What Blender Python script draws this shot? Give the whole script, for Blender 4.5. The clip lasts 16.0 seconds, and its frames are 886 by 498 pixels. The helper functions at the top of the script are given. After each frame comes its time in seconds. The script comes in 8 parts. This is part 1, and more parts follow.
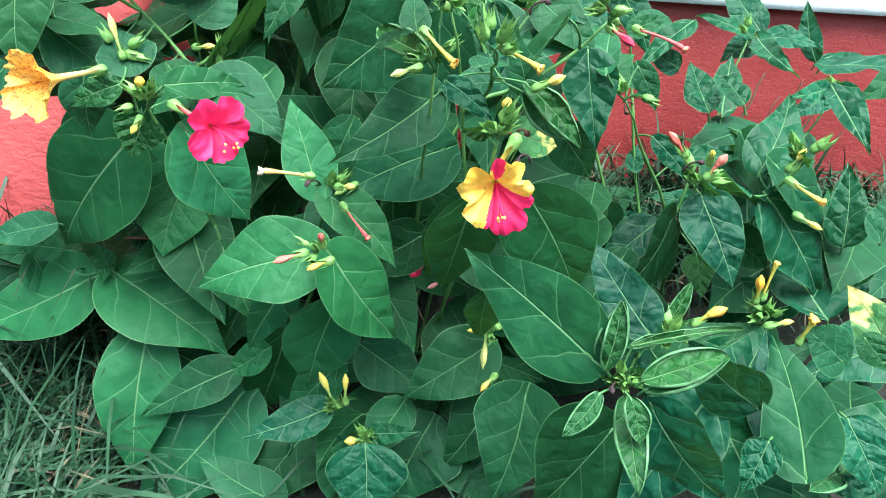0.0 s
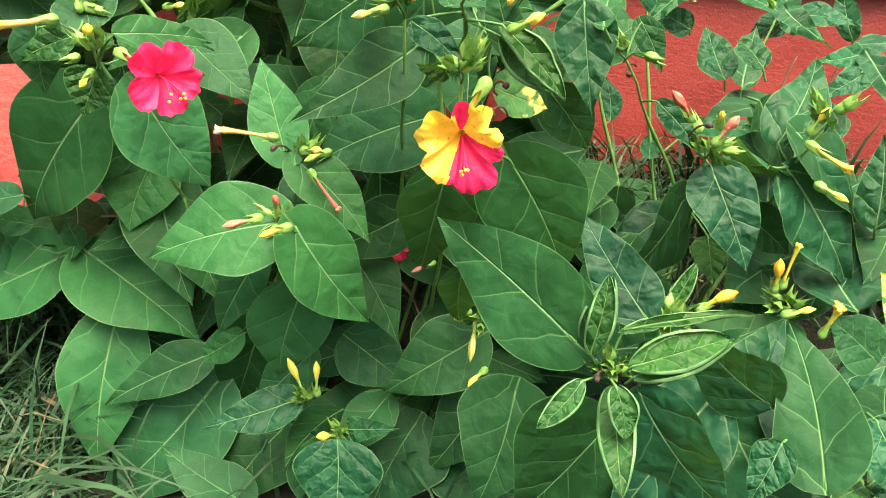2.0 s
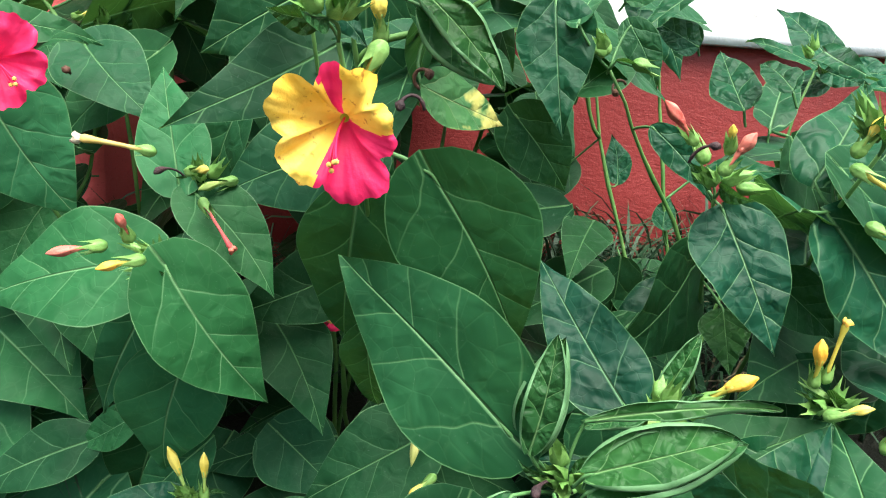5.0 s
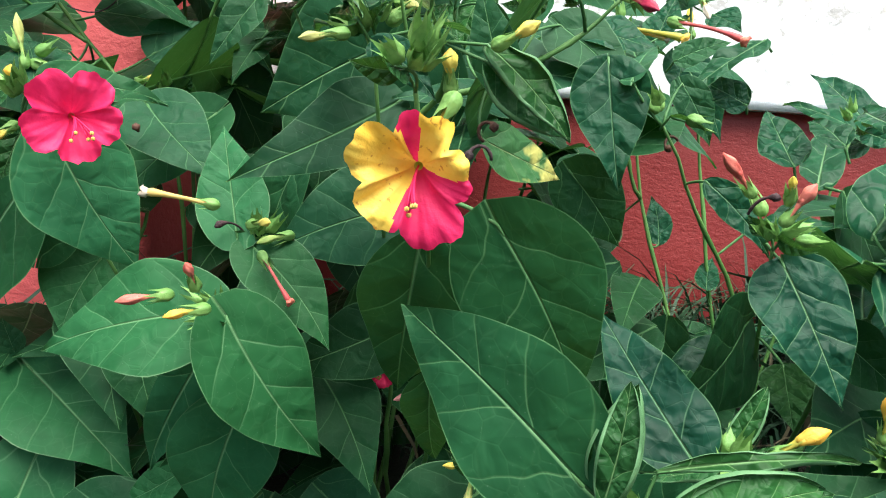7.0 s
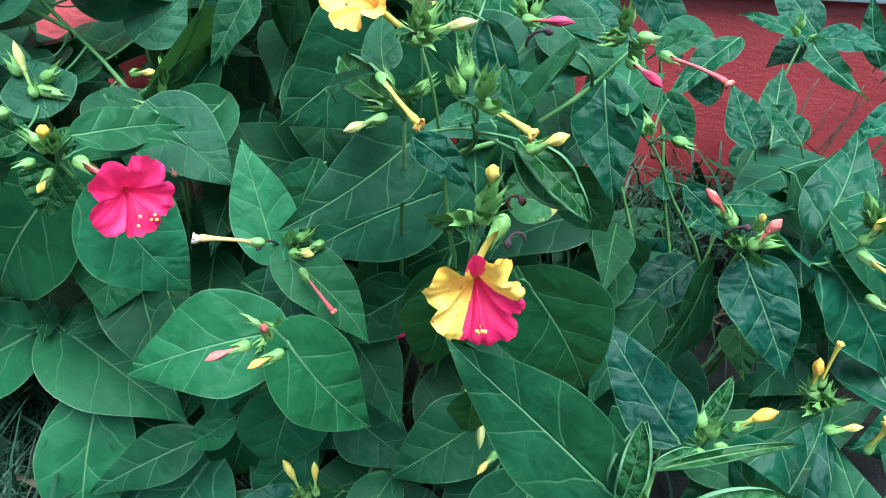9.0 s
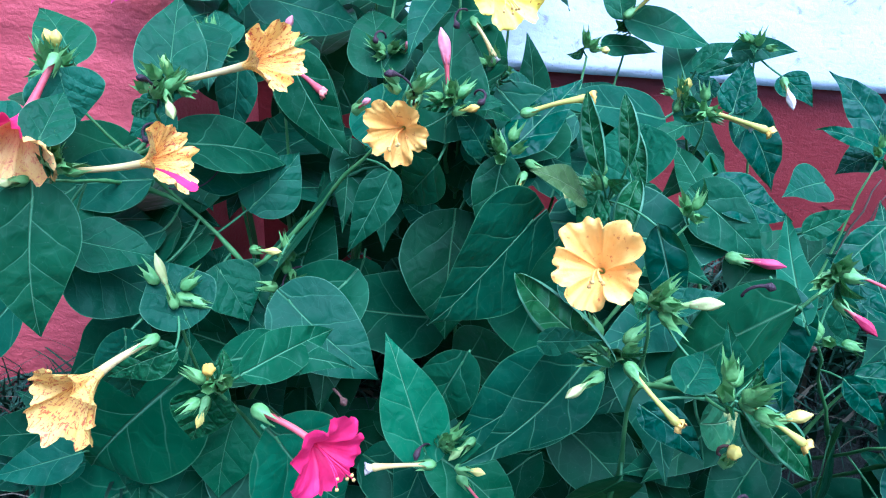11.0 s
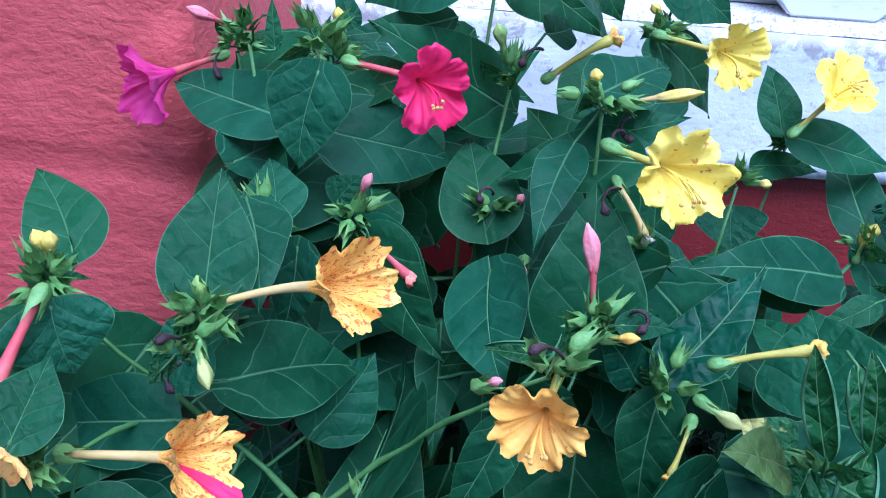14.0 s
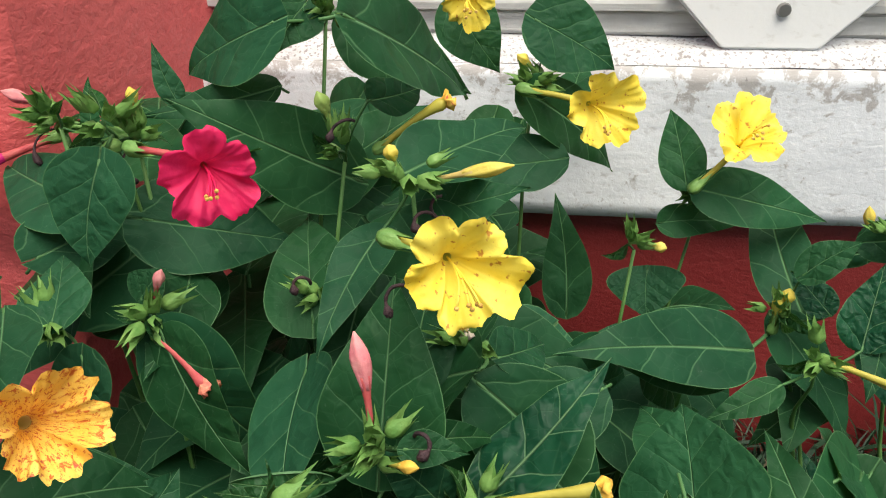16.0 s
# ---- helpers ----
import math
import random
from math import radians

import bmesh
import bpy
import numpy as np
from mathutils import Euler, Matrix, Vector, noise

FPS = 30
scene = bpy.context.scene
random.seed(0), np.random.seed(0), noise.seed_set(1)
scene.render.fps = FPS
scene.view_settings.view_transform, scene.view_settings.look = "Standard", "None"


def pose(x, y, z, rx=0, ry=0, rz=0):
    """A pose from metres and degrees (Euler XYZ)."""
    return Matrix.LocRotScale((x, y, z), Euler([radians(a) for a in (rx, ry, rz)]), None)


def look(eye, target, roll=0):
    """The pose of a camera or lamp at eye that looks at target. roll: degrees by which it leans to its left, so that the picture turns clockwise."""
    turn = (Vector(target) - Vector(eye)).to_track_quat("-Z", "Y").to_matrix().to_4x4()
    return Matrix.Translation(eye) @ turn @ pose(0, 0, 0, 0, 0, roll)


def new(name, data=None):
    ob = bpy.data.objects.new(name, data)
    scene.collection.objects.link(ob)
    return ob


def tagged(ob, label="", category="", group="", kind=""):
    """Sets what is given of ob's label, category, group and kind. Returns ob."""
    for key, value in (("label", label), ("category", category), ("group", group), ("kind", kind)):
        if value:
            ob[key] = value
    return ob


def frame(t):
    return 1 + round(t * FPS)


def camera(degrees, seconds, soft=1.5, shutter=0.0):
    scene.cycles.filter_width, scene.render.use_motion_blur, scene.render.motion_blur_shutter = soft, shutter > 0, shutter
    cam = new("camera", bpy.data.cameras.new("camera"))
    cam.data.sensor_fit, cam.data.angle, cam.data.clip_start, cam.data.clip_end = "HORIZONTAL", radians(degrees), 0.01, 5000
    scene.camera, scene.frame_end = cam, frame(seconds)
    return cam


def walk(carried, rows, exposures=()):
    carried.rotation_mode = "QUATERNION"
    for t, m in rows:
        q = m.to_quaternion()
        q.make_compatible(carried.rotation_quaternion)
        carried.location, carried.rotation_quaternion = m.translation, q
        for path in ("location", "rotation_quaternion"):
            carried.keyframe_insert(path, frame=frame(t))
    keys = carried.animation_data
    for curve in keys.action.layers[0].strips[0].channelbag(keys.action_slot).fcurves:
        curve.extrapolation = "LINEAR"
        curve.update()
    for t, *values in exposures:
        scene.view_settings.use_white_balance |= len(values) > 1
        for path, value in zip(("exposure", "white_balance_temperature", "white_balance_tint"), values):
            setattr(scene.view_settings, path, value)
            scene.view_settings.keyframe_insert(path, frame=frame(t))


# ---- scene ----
cam = camera(61.17, 16.0, soft=1.1)
PATH = [
    (0, (0.002, -0.009, 0.374), (-0.0303, 0.9162, -0.0038), 3.62),
    (0.5, (-0.003, -0.004, 0.37), (-0.0497, 0.9172, -0.0154), 4.25),
    (1, (0, -0.002, 0.368), (-0.0555, 0.9212, -0.0132), 3.45),
    (1.5, (0.011, 0.004, 0.356), (-0.0506, 0.9300, -0.0148), 3.26),
    (2, (0.034, 0.024, 0.339), (-0.0518, 0.9540, -0.0193), 3.56),
    (2.5, (0.063, 0.046, 0.312), (-0.0577, 0.9916, 0.0086), 4.99),
    (3, (0.074, 0.071, 0.293), (-0.0663, 1.0292, 0.0431), 6.61),
    (3.5, (0.077, 0.091, 0.289), (-0.0698, 1.0502, 0.0462), 5.61),
    (4, (0.072, 0.107, 0.294), (-0.0744, 1.0674, 0.0568), 5.43),
    (4.2, (0.072, 0.109, 0.297), (-0.0684, 1.0704, 0.0603), 5.49),
    (6.3, (0.081, 0.113, 0.277), (-0.1311, 1.0749, 0.1064), 3.55),
    (6.5, (0.08, 0.113, 0.28), (-0.1356, 1.0763, 0.1193), 3.62),
    (7, (0.062, 0.106, 0.283), (-0.1331, 1.0775, 0.1495), 4.62),
    (7.5, (0.043, 0.095, 0.296), (-0.1097, 1.0705, 0.1361), 4.94),
    (8, (0.055, 0.076, 0.325), (-0.0752, 1.0301, 0.0550), 3.69),
    (10.3, (-0.069, 0.109, 0.457), (-0.0298, 1.0020, 0.0084), 2.92),
    (10.5, (-0.078, 0.114, 0.463), (-0.0278, 1.0079, 0.0172), 2.86),
    (11, (-0.088, 0.134, 0.473), (-0.0781, 1.0304, 0.0303), 3.90),
    (11.5, (-0.079, 0.153, 0.495), (-0.1367, 1.0482, 0.0535), 6.82),
    (12, (-0.084, 0.178, 0.491), (-0.1996, 1.0506, 0.0164), 7.46),
    (12.5, (-0.1, 0.2, 0.503), (-0.1863, 1.0790, 0.0344), 5.06),
    (13, (-0.124, 0.227, 0.515), (-0.1651, 1.1116, 0.0497), 4.33),
    (13.5, (-0.136, 0.25, 0.512), (-0.1751, 1.1362, 0.0510), 5.26),
    (14, (-0.128, 0.265, 0.512), (-0.1663, 1.1519, 0.0520), 4.01),
    (14.5, (-0.109, 0.283, 0.518), (-0.1713, 1.1714, 0.0646), 2.57),
    (15, (-0.091, 0.294, 0.521), (-0.1696, 1.1851, 0.0748), 0.52),
    (15.5, (-0.063, 0.309, 0.519), (-0.1671, 1.2013, 0.0790), -0.34),
    (16, (-0.046, 0.314, 0.52), (-0.1574, 1.2106, 0.0909), -0.38),
]
EXPO = [
    (0.0, 1.72, 5850, -3), (0.5, 1.50, 6050, -3), (1.0, 1.76, 6250, -3), (1.5, 1.78, 6350, -4), (2.0, 1.83, 8850, -1), (2.5, 1.78, 8850, 0), (3.0, 1.92, 7250, 1), (3.5, 1.48, 6800, 1), (6.5, 1.33, 6450, 2), (7.0, 1.15, 6450, 2),
    (8.2, 1.28, 6050, 0), (10.3, 1.18, 4210, 13), (11.0, 1.00, 4180, 14), (12.0, 0.69, 4150, 16), (13.0, 0.51, 4060, 16), (14.0, 0.40, 4440, 18), (15.0, 0.25, 5150, 8), (16.0, 0.10, 6900, 5),
]
walk(cam, [(t, look(eye, target, roll)) for t, eye, target, roll in PATH], EXPO)

# ---------------------------------------------------------------- daylight
world = bpy.data.worlds.new("overcast_sky")
scene.world = world
world.use_nodes = True
wn = world.node_tree
sky = wn.nodes.new("ShaderNodeTexSky")
sky.sky_type = "NISHITA"
sky.sun_disc = False
sky.sun_elevation, sky.sun_rotation = radians(66), radians(153)
sky.air_density, sky.dust_density, sky.ozone_density = 1.0, 4.0, 1.0
wn.links.new(sky.outputs[0], wn.nodes["Background"].inputs[0])
wn.nodes["Background"].inputs[1].default_value = 0.12
sun = new("sun", bpy.data.lights.new("sun", "SUN"))
sun.data.energy, sun.data.angle, sun.data.color = 4.6, radians(60), (1.0, 0.97, 0.92)
sun.matrix_world = look((0.5, -0.5, 3.0), (0, 0.4, 0))


# ---------------------------------------------------------------- materials
def shader(name):
    m = bpy.data.materials.new(name)
    m.use_nodes = True
    return m, m.node_tree.nodes, m.node_tree.links, m.node_tree.nodes["Principled BSDF"]


def node(ns, kind, operation="", data_type="", blend_type="", feature=""):
    n = ns.new("ShaderNode" + kind)
    if operation:
        n.operation = operation
    if data_type:
        n.data_type = data_type
    if blend_type:
        n.blend_type = blend_type
    if feature:
        n.feature = feature
    return n


def maths(ns, ls, op, a, b=None, c=None):
    n = node(ns, "Math", operation=op)
    for i, v in enumerate((a, b, c)):
        if v is None:
            continue
        if isinstance(v, (int, float)):
            n.inputs[i].default_value = v
        else:
            ls.new(v, n.inputs[i])
    return n.outputs[0]


def ramp(ns, ls, fac, stops, ease="LINEAR"):
    n = node(ns, "ValToRGB")
    n.color_ramp.interpolation = ease
    el = n.color_ramp.elements
    while len(el) < len(stops):
        el.new(0.5)
    for e, (p, c) in zip(el, stops):
        e.position, e.color = p, (*c, 1) if len(c) == 3 else c
    ls.new(fac, n.inputs[0])
    return n.outputs[0]


def mixed(ns, ls, fac, a, b, blend="MIX"):
    n = node(ns, "Mix", data_type="RGBA", blend_type=blend)
    for i, v in ((0, fac), (6, a), (7, b)):
        if isinstance(v, (int, float)):
            n.inputs[i].default_value = v
        elif isinstance(v, tuple):
            n.inputs[i].default_value = (*v, 1)
        else:
            ls.new(v, n.inputs[i])
    return n.outputs[2]


def noise_tex(ns, ls, scale, detail=4.0, rough=0.55, coords=None, distort=0.0):
    n = node(ns, "TexNoise")
    n.inputs["Scale"].default_value, n.inputs["Detail"].default_value = scale, detail
    n.inputs["Roughness"].default_value, n.inputs["Distortion"].default_value = rough, distort
    if coords is not None:
        ls.new(coords, n.inputs["Vector"])
    return n.outputs[0]


def bump(ns, ls, bsdf, height, strength, distance):
    n = node(ns, "Bump")
    n.inputs["Strength"].default_value, n.inputs["Distance"].default_value = strength, distance
    ls.new(height, n.inputs["Height"])
    ls.new(n.outputs[0], bsdf.inputs["Normal"])
    return n


def leaf_material(name, dark, light, vein, crinkle, rough, age=0.0):
    """A leaf: pale midrib and side veins, fine net of veinlets, quilted relief. UV: along the leaf, and across it from 0.5."""
    m, ns, ls, b = shader(name)
    uv = node(ns, "UVMap")
    sep = node(ns, "SeparateXYZ")
    ls.new(uv.outputs[0], sep.inputs[0])
    u, s = sep.outputs[0], maths(ns, ls, "SUBTRACT", sep.outputs[1], 0.5)
    side = maths(ns, ls, "ABSOLUTE", s)
    obj = node(ns, "ObjectInfo").outputs["Random"]
    wob = maths(ns, ls, "MULTIPLY", maths(ns, ls, "SUBTRACT", noise_tex(ns, ls, 3.0, 2.0, coords=node(ns, "TexCoord").outputs["UV"]), 0.5), 0.13)
    rib = maths(ns, ls, "DIVIDE", side, maths(ns, ls, "MULTIPLY_ADD", u, -0.0085, 0.0115))
    rib = maths(ns, ls, "SUBTRACT", 1.0, maths(ns, ls, "SMOOTH_MIN", rib, 1.0, 0.3))
    # side veins leave the midrib at a slant and bend towards the tip
    flank = maths(ns, ls, "GREATER_THAN", s, 0.0)
    ph = maths(ns, ls, "SUBTRACT", maths(ns, ls, "ADD", u, wob), maths(ns, ls, "MULTIPLY", maths(ns, ls, "POWER", side, 0.85), 0.78))
    ph = maths(ns, ls, "ADD", maths(ns, ls, "MULTIPLY", ph, 3.6), maths(ns, ls, "MULTIPLY", flank, 0.38))
    ph = maths(ns, ls, "ADD", ph, maths(ns, ls, "MULTIPLY", obj, 0.8))
    fr = maths(ns, ls, "ABSOLUTE", maths(ns, ls, "SUBTRACT", maths(ns, ls, "FRACT", ph), 0.5))
    sv = ramp(ns, ls, fr, [(0.0, (1, 1, 1)), (0.010, (0.8, 0.8, 0.8)), (0.024, (0, 0, 0))])
    fade = ramp(ns, ls, side, [(0.0, (1, 1, 1)), (0.30, (0.25, 0.25, 0.25)), (0.42, (0, 0, 0))])
    sv = maths(ns, ls, "MULTIPLY", sv, fade)
    vor = node(ns, "TexVoronoi", feature="DISTANCE_TO_EDGE")
    vor.inputs["Scale"].default_value = 11.0
    ls.new(node(ns, "TexCoord").outputs["UV"], vor.inputs["Vector"])
    net = ramp(ns, ls, vor.outputs["Distance"], [(0.0, (1, 1, 1)), (0.05, (0, 0, 0))])
    tone = noise_tex(ns, ls, 60.0, 3.0, coords=node(ns, "TexCoord").outputs["Object"])
    col = mixed(ns, ls, ramp(ns, ls, tone, [(0.3, (0, 0, 0)), (0.72, (1, 1, 1))]), dark, light)
    hue = node(ns, "HueSaturation")
    ls.new(maths(ns, ls, "MULTIPLY_ADD", obj, 0.03, 0.487), hue.inputs["Hue"])
    ls.new(maths(ns, ls, "MULTIPLY_ADD", maths(ns, ls, "FRACT", maths(ns, ls, "MULTIPLY", obj, 7.3)), 0.36, 0.76), hue.inputs["Value"])
    ls.new(col, hue.inputs["Color"])
    col = hue.outputs[0]
    if age:
        blot = maths(ns, ls, "ADD", maths(ns, ls, "MULTIPLY", u, 0.42), maths(ns, ls, "MULTIPLY", noise_tex(ns, ls, 4.0, 3.0, coords=node(ns, "TexCoord").outputs["UV"]), 0.6))
        col = mixed(ns, ls, ramp(ns, ls, blot, [(0.52, (0, 0, 0)), (0.60, (1, 1, 1))]), col, (0.50, 0.47, 0.14))
        col = mixed(ns, ls, ramp(ns, ls, blot, [(0.70, (0, 0, 0)), (0.74, (0.8, 0.8, 0.8))]), col, (0.18, 0.09, 0.03))
    col = mixed(ns, ls, maths(ns, ls, "MULTIPLY", net, 0.035), col, vein)
    col = mixed(ns, ls, maths(ns, ls, "MULTIPLY", sv, 0.38 + 0.12 * crinkle), col, vein)
    col = mixed(ns, ls, maths(ns, ls, "MULTIPLY", rib, 0.85), col, vein)
    dust = noise_tex(ns, ls, 900.0, 1.0, coords=node(ns, "TexCoord").outputs["Object"])
    col = mixed(ns, ls, ramp(ns, ls, dust, [(0.71, (0, 0, 0)), (0.80, (0.08, 0.08, 0.08))]), col, (0.4, 0.45, 0.35))
    ls.new(col, b.inputs["Base Color"])
    b.inputs["Roughness"].default_value = rough
    b.inputs["Specular IOR Level"].default_value = 0.09 + 0.07 * crinkle
    quilt = maths(ns, ls, "MULTIPLY", maths(ns, ls, "POWER", maths(ns, ls, "MULTIPLY", fr, 2.0), 0.6), -1.0)
    crease = noise_tex(ns, ls, 7.0, 1.5, coords=node(ns, "TexCoord").outputs["UV"], distort=0.6)
    h = maths(ns, ls, "ADD", maths(ns, ls, "MULTIPLY", quilt, -0.42 - 0.3 * crinkle), maths(ns, ls, "MULTIPLY", crease, 1.0 + 0.8 * crinkle))
    h = maths(ns, ls, "ADD", h, maths(ns, ls, "MULTIPLY", net, -0.025))
    h = maths(ns, ls, "ADD", h, maths(ns, ls, "MULTIPLY", rib, -0.8))
    bump(ns, ls, b, h, 0.6, 0.0021 + 0.0024 * crinkle)
    tr = node(ns, "BsdfTranslucent")
    ls.new(mixed(ns, ls, 0.5, col, (0.16, 0.42, 0.05)), tr.inputs["Color"])
    mx = node(ns, "MixShader")
    mx.inputs[0].default_value = 0.16
    ls.new(b.outputs[0], mx.inputs[1]), ls.new(tr.outputs[0], mx.inputs[2])
    ls.new(mx.outputs[0], ns["Material Output"].inputs[0])
    return m


SMOOTH = leaf_material("leaf_smooth", (0.011, 0.056, 0.023), (0.020, 0.086, 0.036), (0.17, 0.35, 0.16), 0.12, 0.5)
# Lighter leaf_smooth: light on upturned leaves at the left is put in its colour.
SMOOTH_LIT = leaf_material("leaf_smooth_lit", (0.014, 0.078, 0.029), (0.024, 0.115, 0.045), (0.20, 0.38, 0.18), 0.16, 0.5)
# Darker leaf_smooth: shade low and deep in the shrubs is put in its colour.
SMOOTH_SHADED = leaf_material("leaf_smooth_shaded", (0.008, 0.044, 0.017), (0.014, 0.070, 0.027), (0.16, 0.33, 0.14), 0.15, 0.52)
CRINKLED = leaf_material("leaf_crinkled", (0.005, 0.044, 0.021), (0.012, 0.080, 0.037), (0.24, 0.42, 0.21), 0.7, 0.42)
# Darker leaf_crinkled: the shade on lower leaves is part of its colour.
CRINKLED_SHADED = leaf_material("leaf_crinkled_shaded", (0.004, 0.034, 0.018), (0.008, 0.060, 0.032), (0.17, 0.32, 0.17), 0.6, 0.46)
FRESH = leaf_material("leaf_fresh", (0.011, 0.056, 0.015), (0.024, 0.092, 0.024), (0.20, 0.36, 0.15), 0.7, 0.42)
OLIVE = leaf_material("leaf_olive", (0.035, 0.075, 0.018), (0.075, 0.12, 0.03), (0.28, 0.34, 0.16), 0.3, 0.5)
AGED = leaf_material("leaf_yellowing", (0.03, 0.11, 0.04), (0.055, 0.15, 0.05), (0.30, 0.38, 0.18), 0.4, 0.5, age=1.0)


def soft_material(name, a, b_, scale, rough, bumps=0.3, trans=0.0, coords="Object", spots=None, streak=None):
    """Plant tissue: two tones in soft patches, with fine relief; spots or streaks of a third colour."""
    m, ns, ls, b = shader(name)
    co = node(ns, "TexCoord").outputs[coords]
    n = noise_tex(ns, ls, scale, 4.0, coords=co)
    col = mixed(ns, ls, ramp(ns, ls, n, [(0.35, (0, 0, 0)), (0.65, (1, 1, 1))]), a, b_)
    if streak:
        uvn = node(ns, "UVMap")
        mp = node(ns, "Mapping")
        mp.inputs["Scale"].default_value = (60.0, 11.0, 1.0)
        ls.new(uvn.outputs[0], mp.inputs[0])
        st = noise_tex(ns, ls, 1.0, 5.0, 0.7, coords=mp.outputs[0], distort=0.5)
        col = mixed(ns, ls, ramp(ns, ls, st, [(0.52, (0, 0, 0)), (0.59, (0.9, 0.9, 0.9))]), col, streak)
    if spots:
        sp = noise_tex(ns, ls, 420.0, 2.0, coords=co)
        col = mixed(ns, ls, ramp(ns, ls, sp, [(0.63, (0, 0, 0)), (0.70, (0.8, 0.8, 0.8))]), col, spots)
    ls.new(col, b.inputs["Base Color"])
    b.inputs["Roughness"].default_value = rough
    b.inputs["Specular IOR Level"].default_value = 0.3
    bump(ns, ls, b, noise_tex(ns, ls, scale * 5, 4.0, coords=co), bumps, 0.0008)
    if trans:
        tr = node(ns, "BsdfTranslucent")
        ls.new(col, tr.inputs["Color"])
        mx = node(ns, "MixShader")
        mx.inputs[0].default_value = trans
        ls.new(b.outputs[0], mx.inputs[1]), ls.new(tr.outputs[0], mx.inputs[2])
        ls.new(mx.outputs[0], ns["Material Output"].inputs[0])
    return m


STEM = soft_material("stem_green", (0.06, 0.16, 0.04), (0.12, 0.25, 0.07), 60, 0.5)
PETIOLE = soft_material("petiole_pale", (0.045, 0.13, 0.04), (0.085, 0.20, 0.07), 80, 0.5)
SEPAL = soft_material("sepal_green", (0.11, 0.25, 0.06), (0.22, 0.39, 0.11), 160, 0.45, 0.4, 0.15)
MARGIN = soft_material("leaf_margin_pale", (0.04, 0.12, 0.04), (0.075, 0.18, 0.065), 90, 0.5)
RIM = soft_material("leaf_underside_pale", (0.055, 0.14, 0.055), (0.10, 0.21, 0.095), 90, 0.55)
RED = soft_material("petal_crimson", (0.72, 0.012, 0.10), (0.86, 0.03, 0.15), 90, 0.55, 0.5, 0.25)
MAGENTA = soft_material("petal_magenta", (0.62, 0.025, 0.20), (0.74, 0.07, 0.30), 90, 0.55, 0.5, 0.3)
YELLOW = soft_material("petal_yellow", (0.91, 0.68, 0.06), (0.95, 0.78, 0.13), 90, 0.55, 0.4, 0.14, spots=(0.45, 0.12, 0.02))
GOLD = soft_material("petal_gold", (0.90, 0.53, 0.06), (0.94, 0.65, 0.12), 90, 0.55, 0.5, 0.14, spots=(0.5, 0.2, 0.03))
CREAM = soft_material("petal_apricot", (0.90, 0.43, 0.06), (0.94, 0.55, 0.11), 90, 0.55, 0.5, 0.14, spots=(0.62, 0.2, 0.04))
SPECK = soft_material("petal_orange_streaked", (0.92, 0.50, 0.07), (0.95, 0.63, 0.14), 110, 0.6, 0.6, 0.14, spots=(0.5, 0.06, 0.05), streak=(0.58, 0.09, 0.02))
PINKISH = soft_material("petal_salmon", (0.97, 0.52, 0.11), (0.98, 0.64, 0.20), 110, 0.6, 0.6, 0.14, spots=(0.72, 0.16, 0.08), streak=(0.86, 0.34, 0.12))
TUBEC = soft_material("tube_cream", (0.60, 0.43, 0.13), (0.68, 0.52, 0.21), 80, 0.5, 0.3, 0.2)
TUBER = soft_material("tube_rose", (0.52, 0.06, 0.08), (0.66, 0.17, 0.15), 80, 0.5, 0.3, 0.2)
TUBEG = soft_material("tube_olive", (0.45, 0.40, 0.06), (0.58, 0.50, 0.10), 80, 0.5, 0.3, 0.2)
ANTHER = soft_material("anther_tan", (0.55, 0.30, 0.06), (0.7, 0.45, 0.12), 200, 0.6)
BUDRED = soft_material("bud_red", (0.50, 0.07, 0.06), (0.66, 0.24, 0.18), 120, 0.5, 0.5, 0.1)
BUDMAG = soft_material("bud_magenta", (0.38, 0.02, 0.06), (0.52, 0.06, 0.12), 120, 0.5, 0.5, 0.1)
BUDPINK = soft_material("bud_pink", (0.72, 0.20, 0.24), (0.82, 0.38, 0.36), 120, 0.5, 0.5, 0.15)
BUDCORAL = soft_material("bud_coral", (0.72, 0.14, 0.12), (0.88, 0.36, 0.22), 260, 0.5, 0.6, 0.15)
BUDYEL = soft_material("bud_yellow", (0.72, 0.55, 0.08), (0.80, 0.66, 0.16), 120, 0.5, 0.5, 0.15)
BUDORA = soft_material("bud_orange", (0.80, 0.42, 0.05), (0.88, 0.56, 0.10), 120, 0.5, 0.5, 0.15)
BUDPALE = soft_material("bud_pale", (0.42, 0.44, 0.13), (0.55, 0.54, 0.20), 120, 0.5, 0.4, 0.15)
BUDGREEN = soft_material("bud_green", (0.28, 0.42, 0.10), (0.40, 0.52, 0.16), 120, 0.5, 0.4, 0.15)
BUDWHITE = soft_material("bud_white", (0.58, 0.48, 0.38), (0.70, 0.60, 0.50), 120, 0.5, 0.5, 0.15)
WITHER = soft_material("withered_black", (0.02, 0.012, 0.015), (0.06, 0.03, 0.035), 200, 0.7, 0.8)
DRIED = soft_material("withered_brown", (0.05, 0.022, 0.016), (0.13, 0.06, 0.04), 200, 0.75, 0.8)
THREAD = soft_material("dried_floret_pale", (0.30, 0.34, 0.28), (0.48, 0.50, 0.42), 200, 0.8)
GRASS = soft_material("grass_blade", (0.010, 0.036, 0.017), (0.025, 0.072, 0.034), 25, 0.5, 0.3, 0.1)
STRAW = soft_material("dry_straw", (0.09, 0.075, 0.045), (0.17, 0.14, 0.09), 40, 0.8, 0.5)


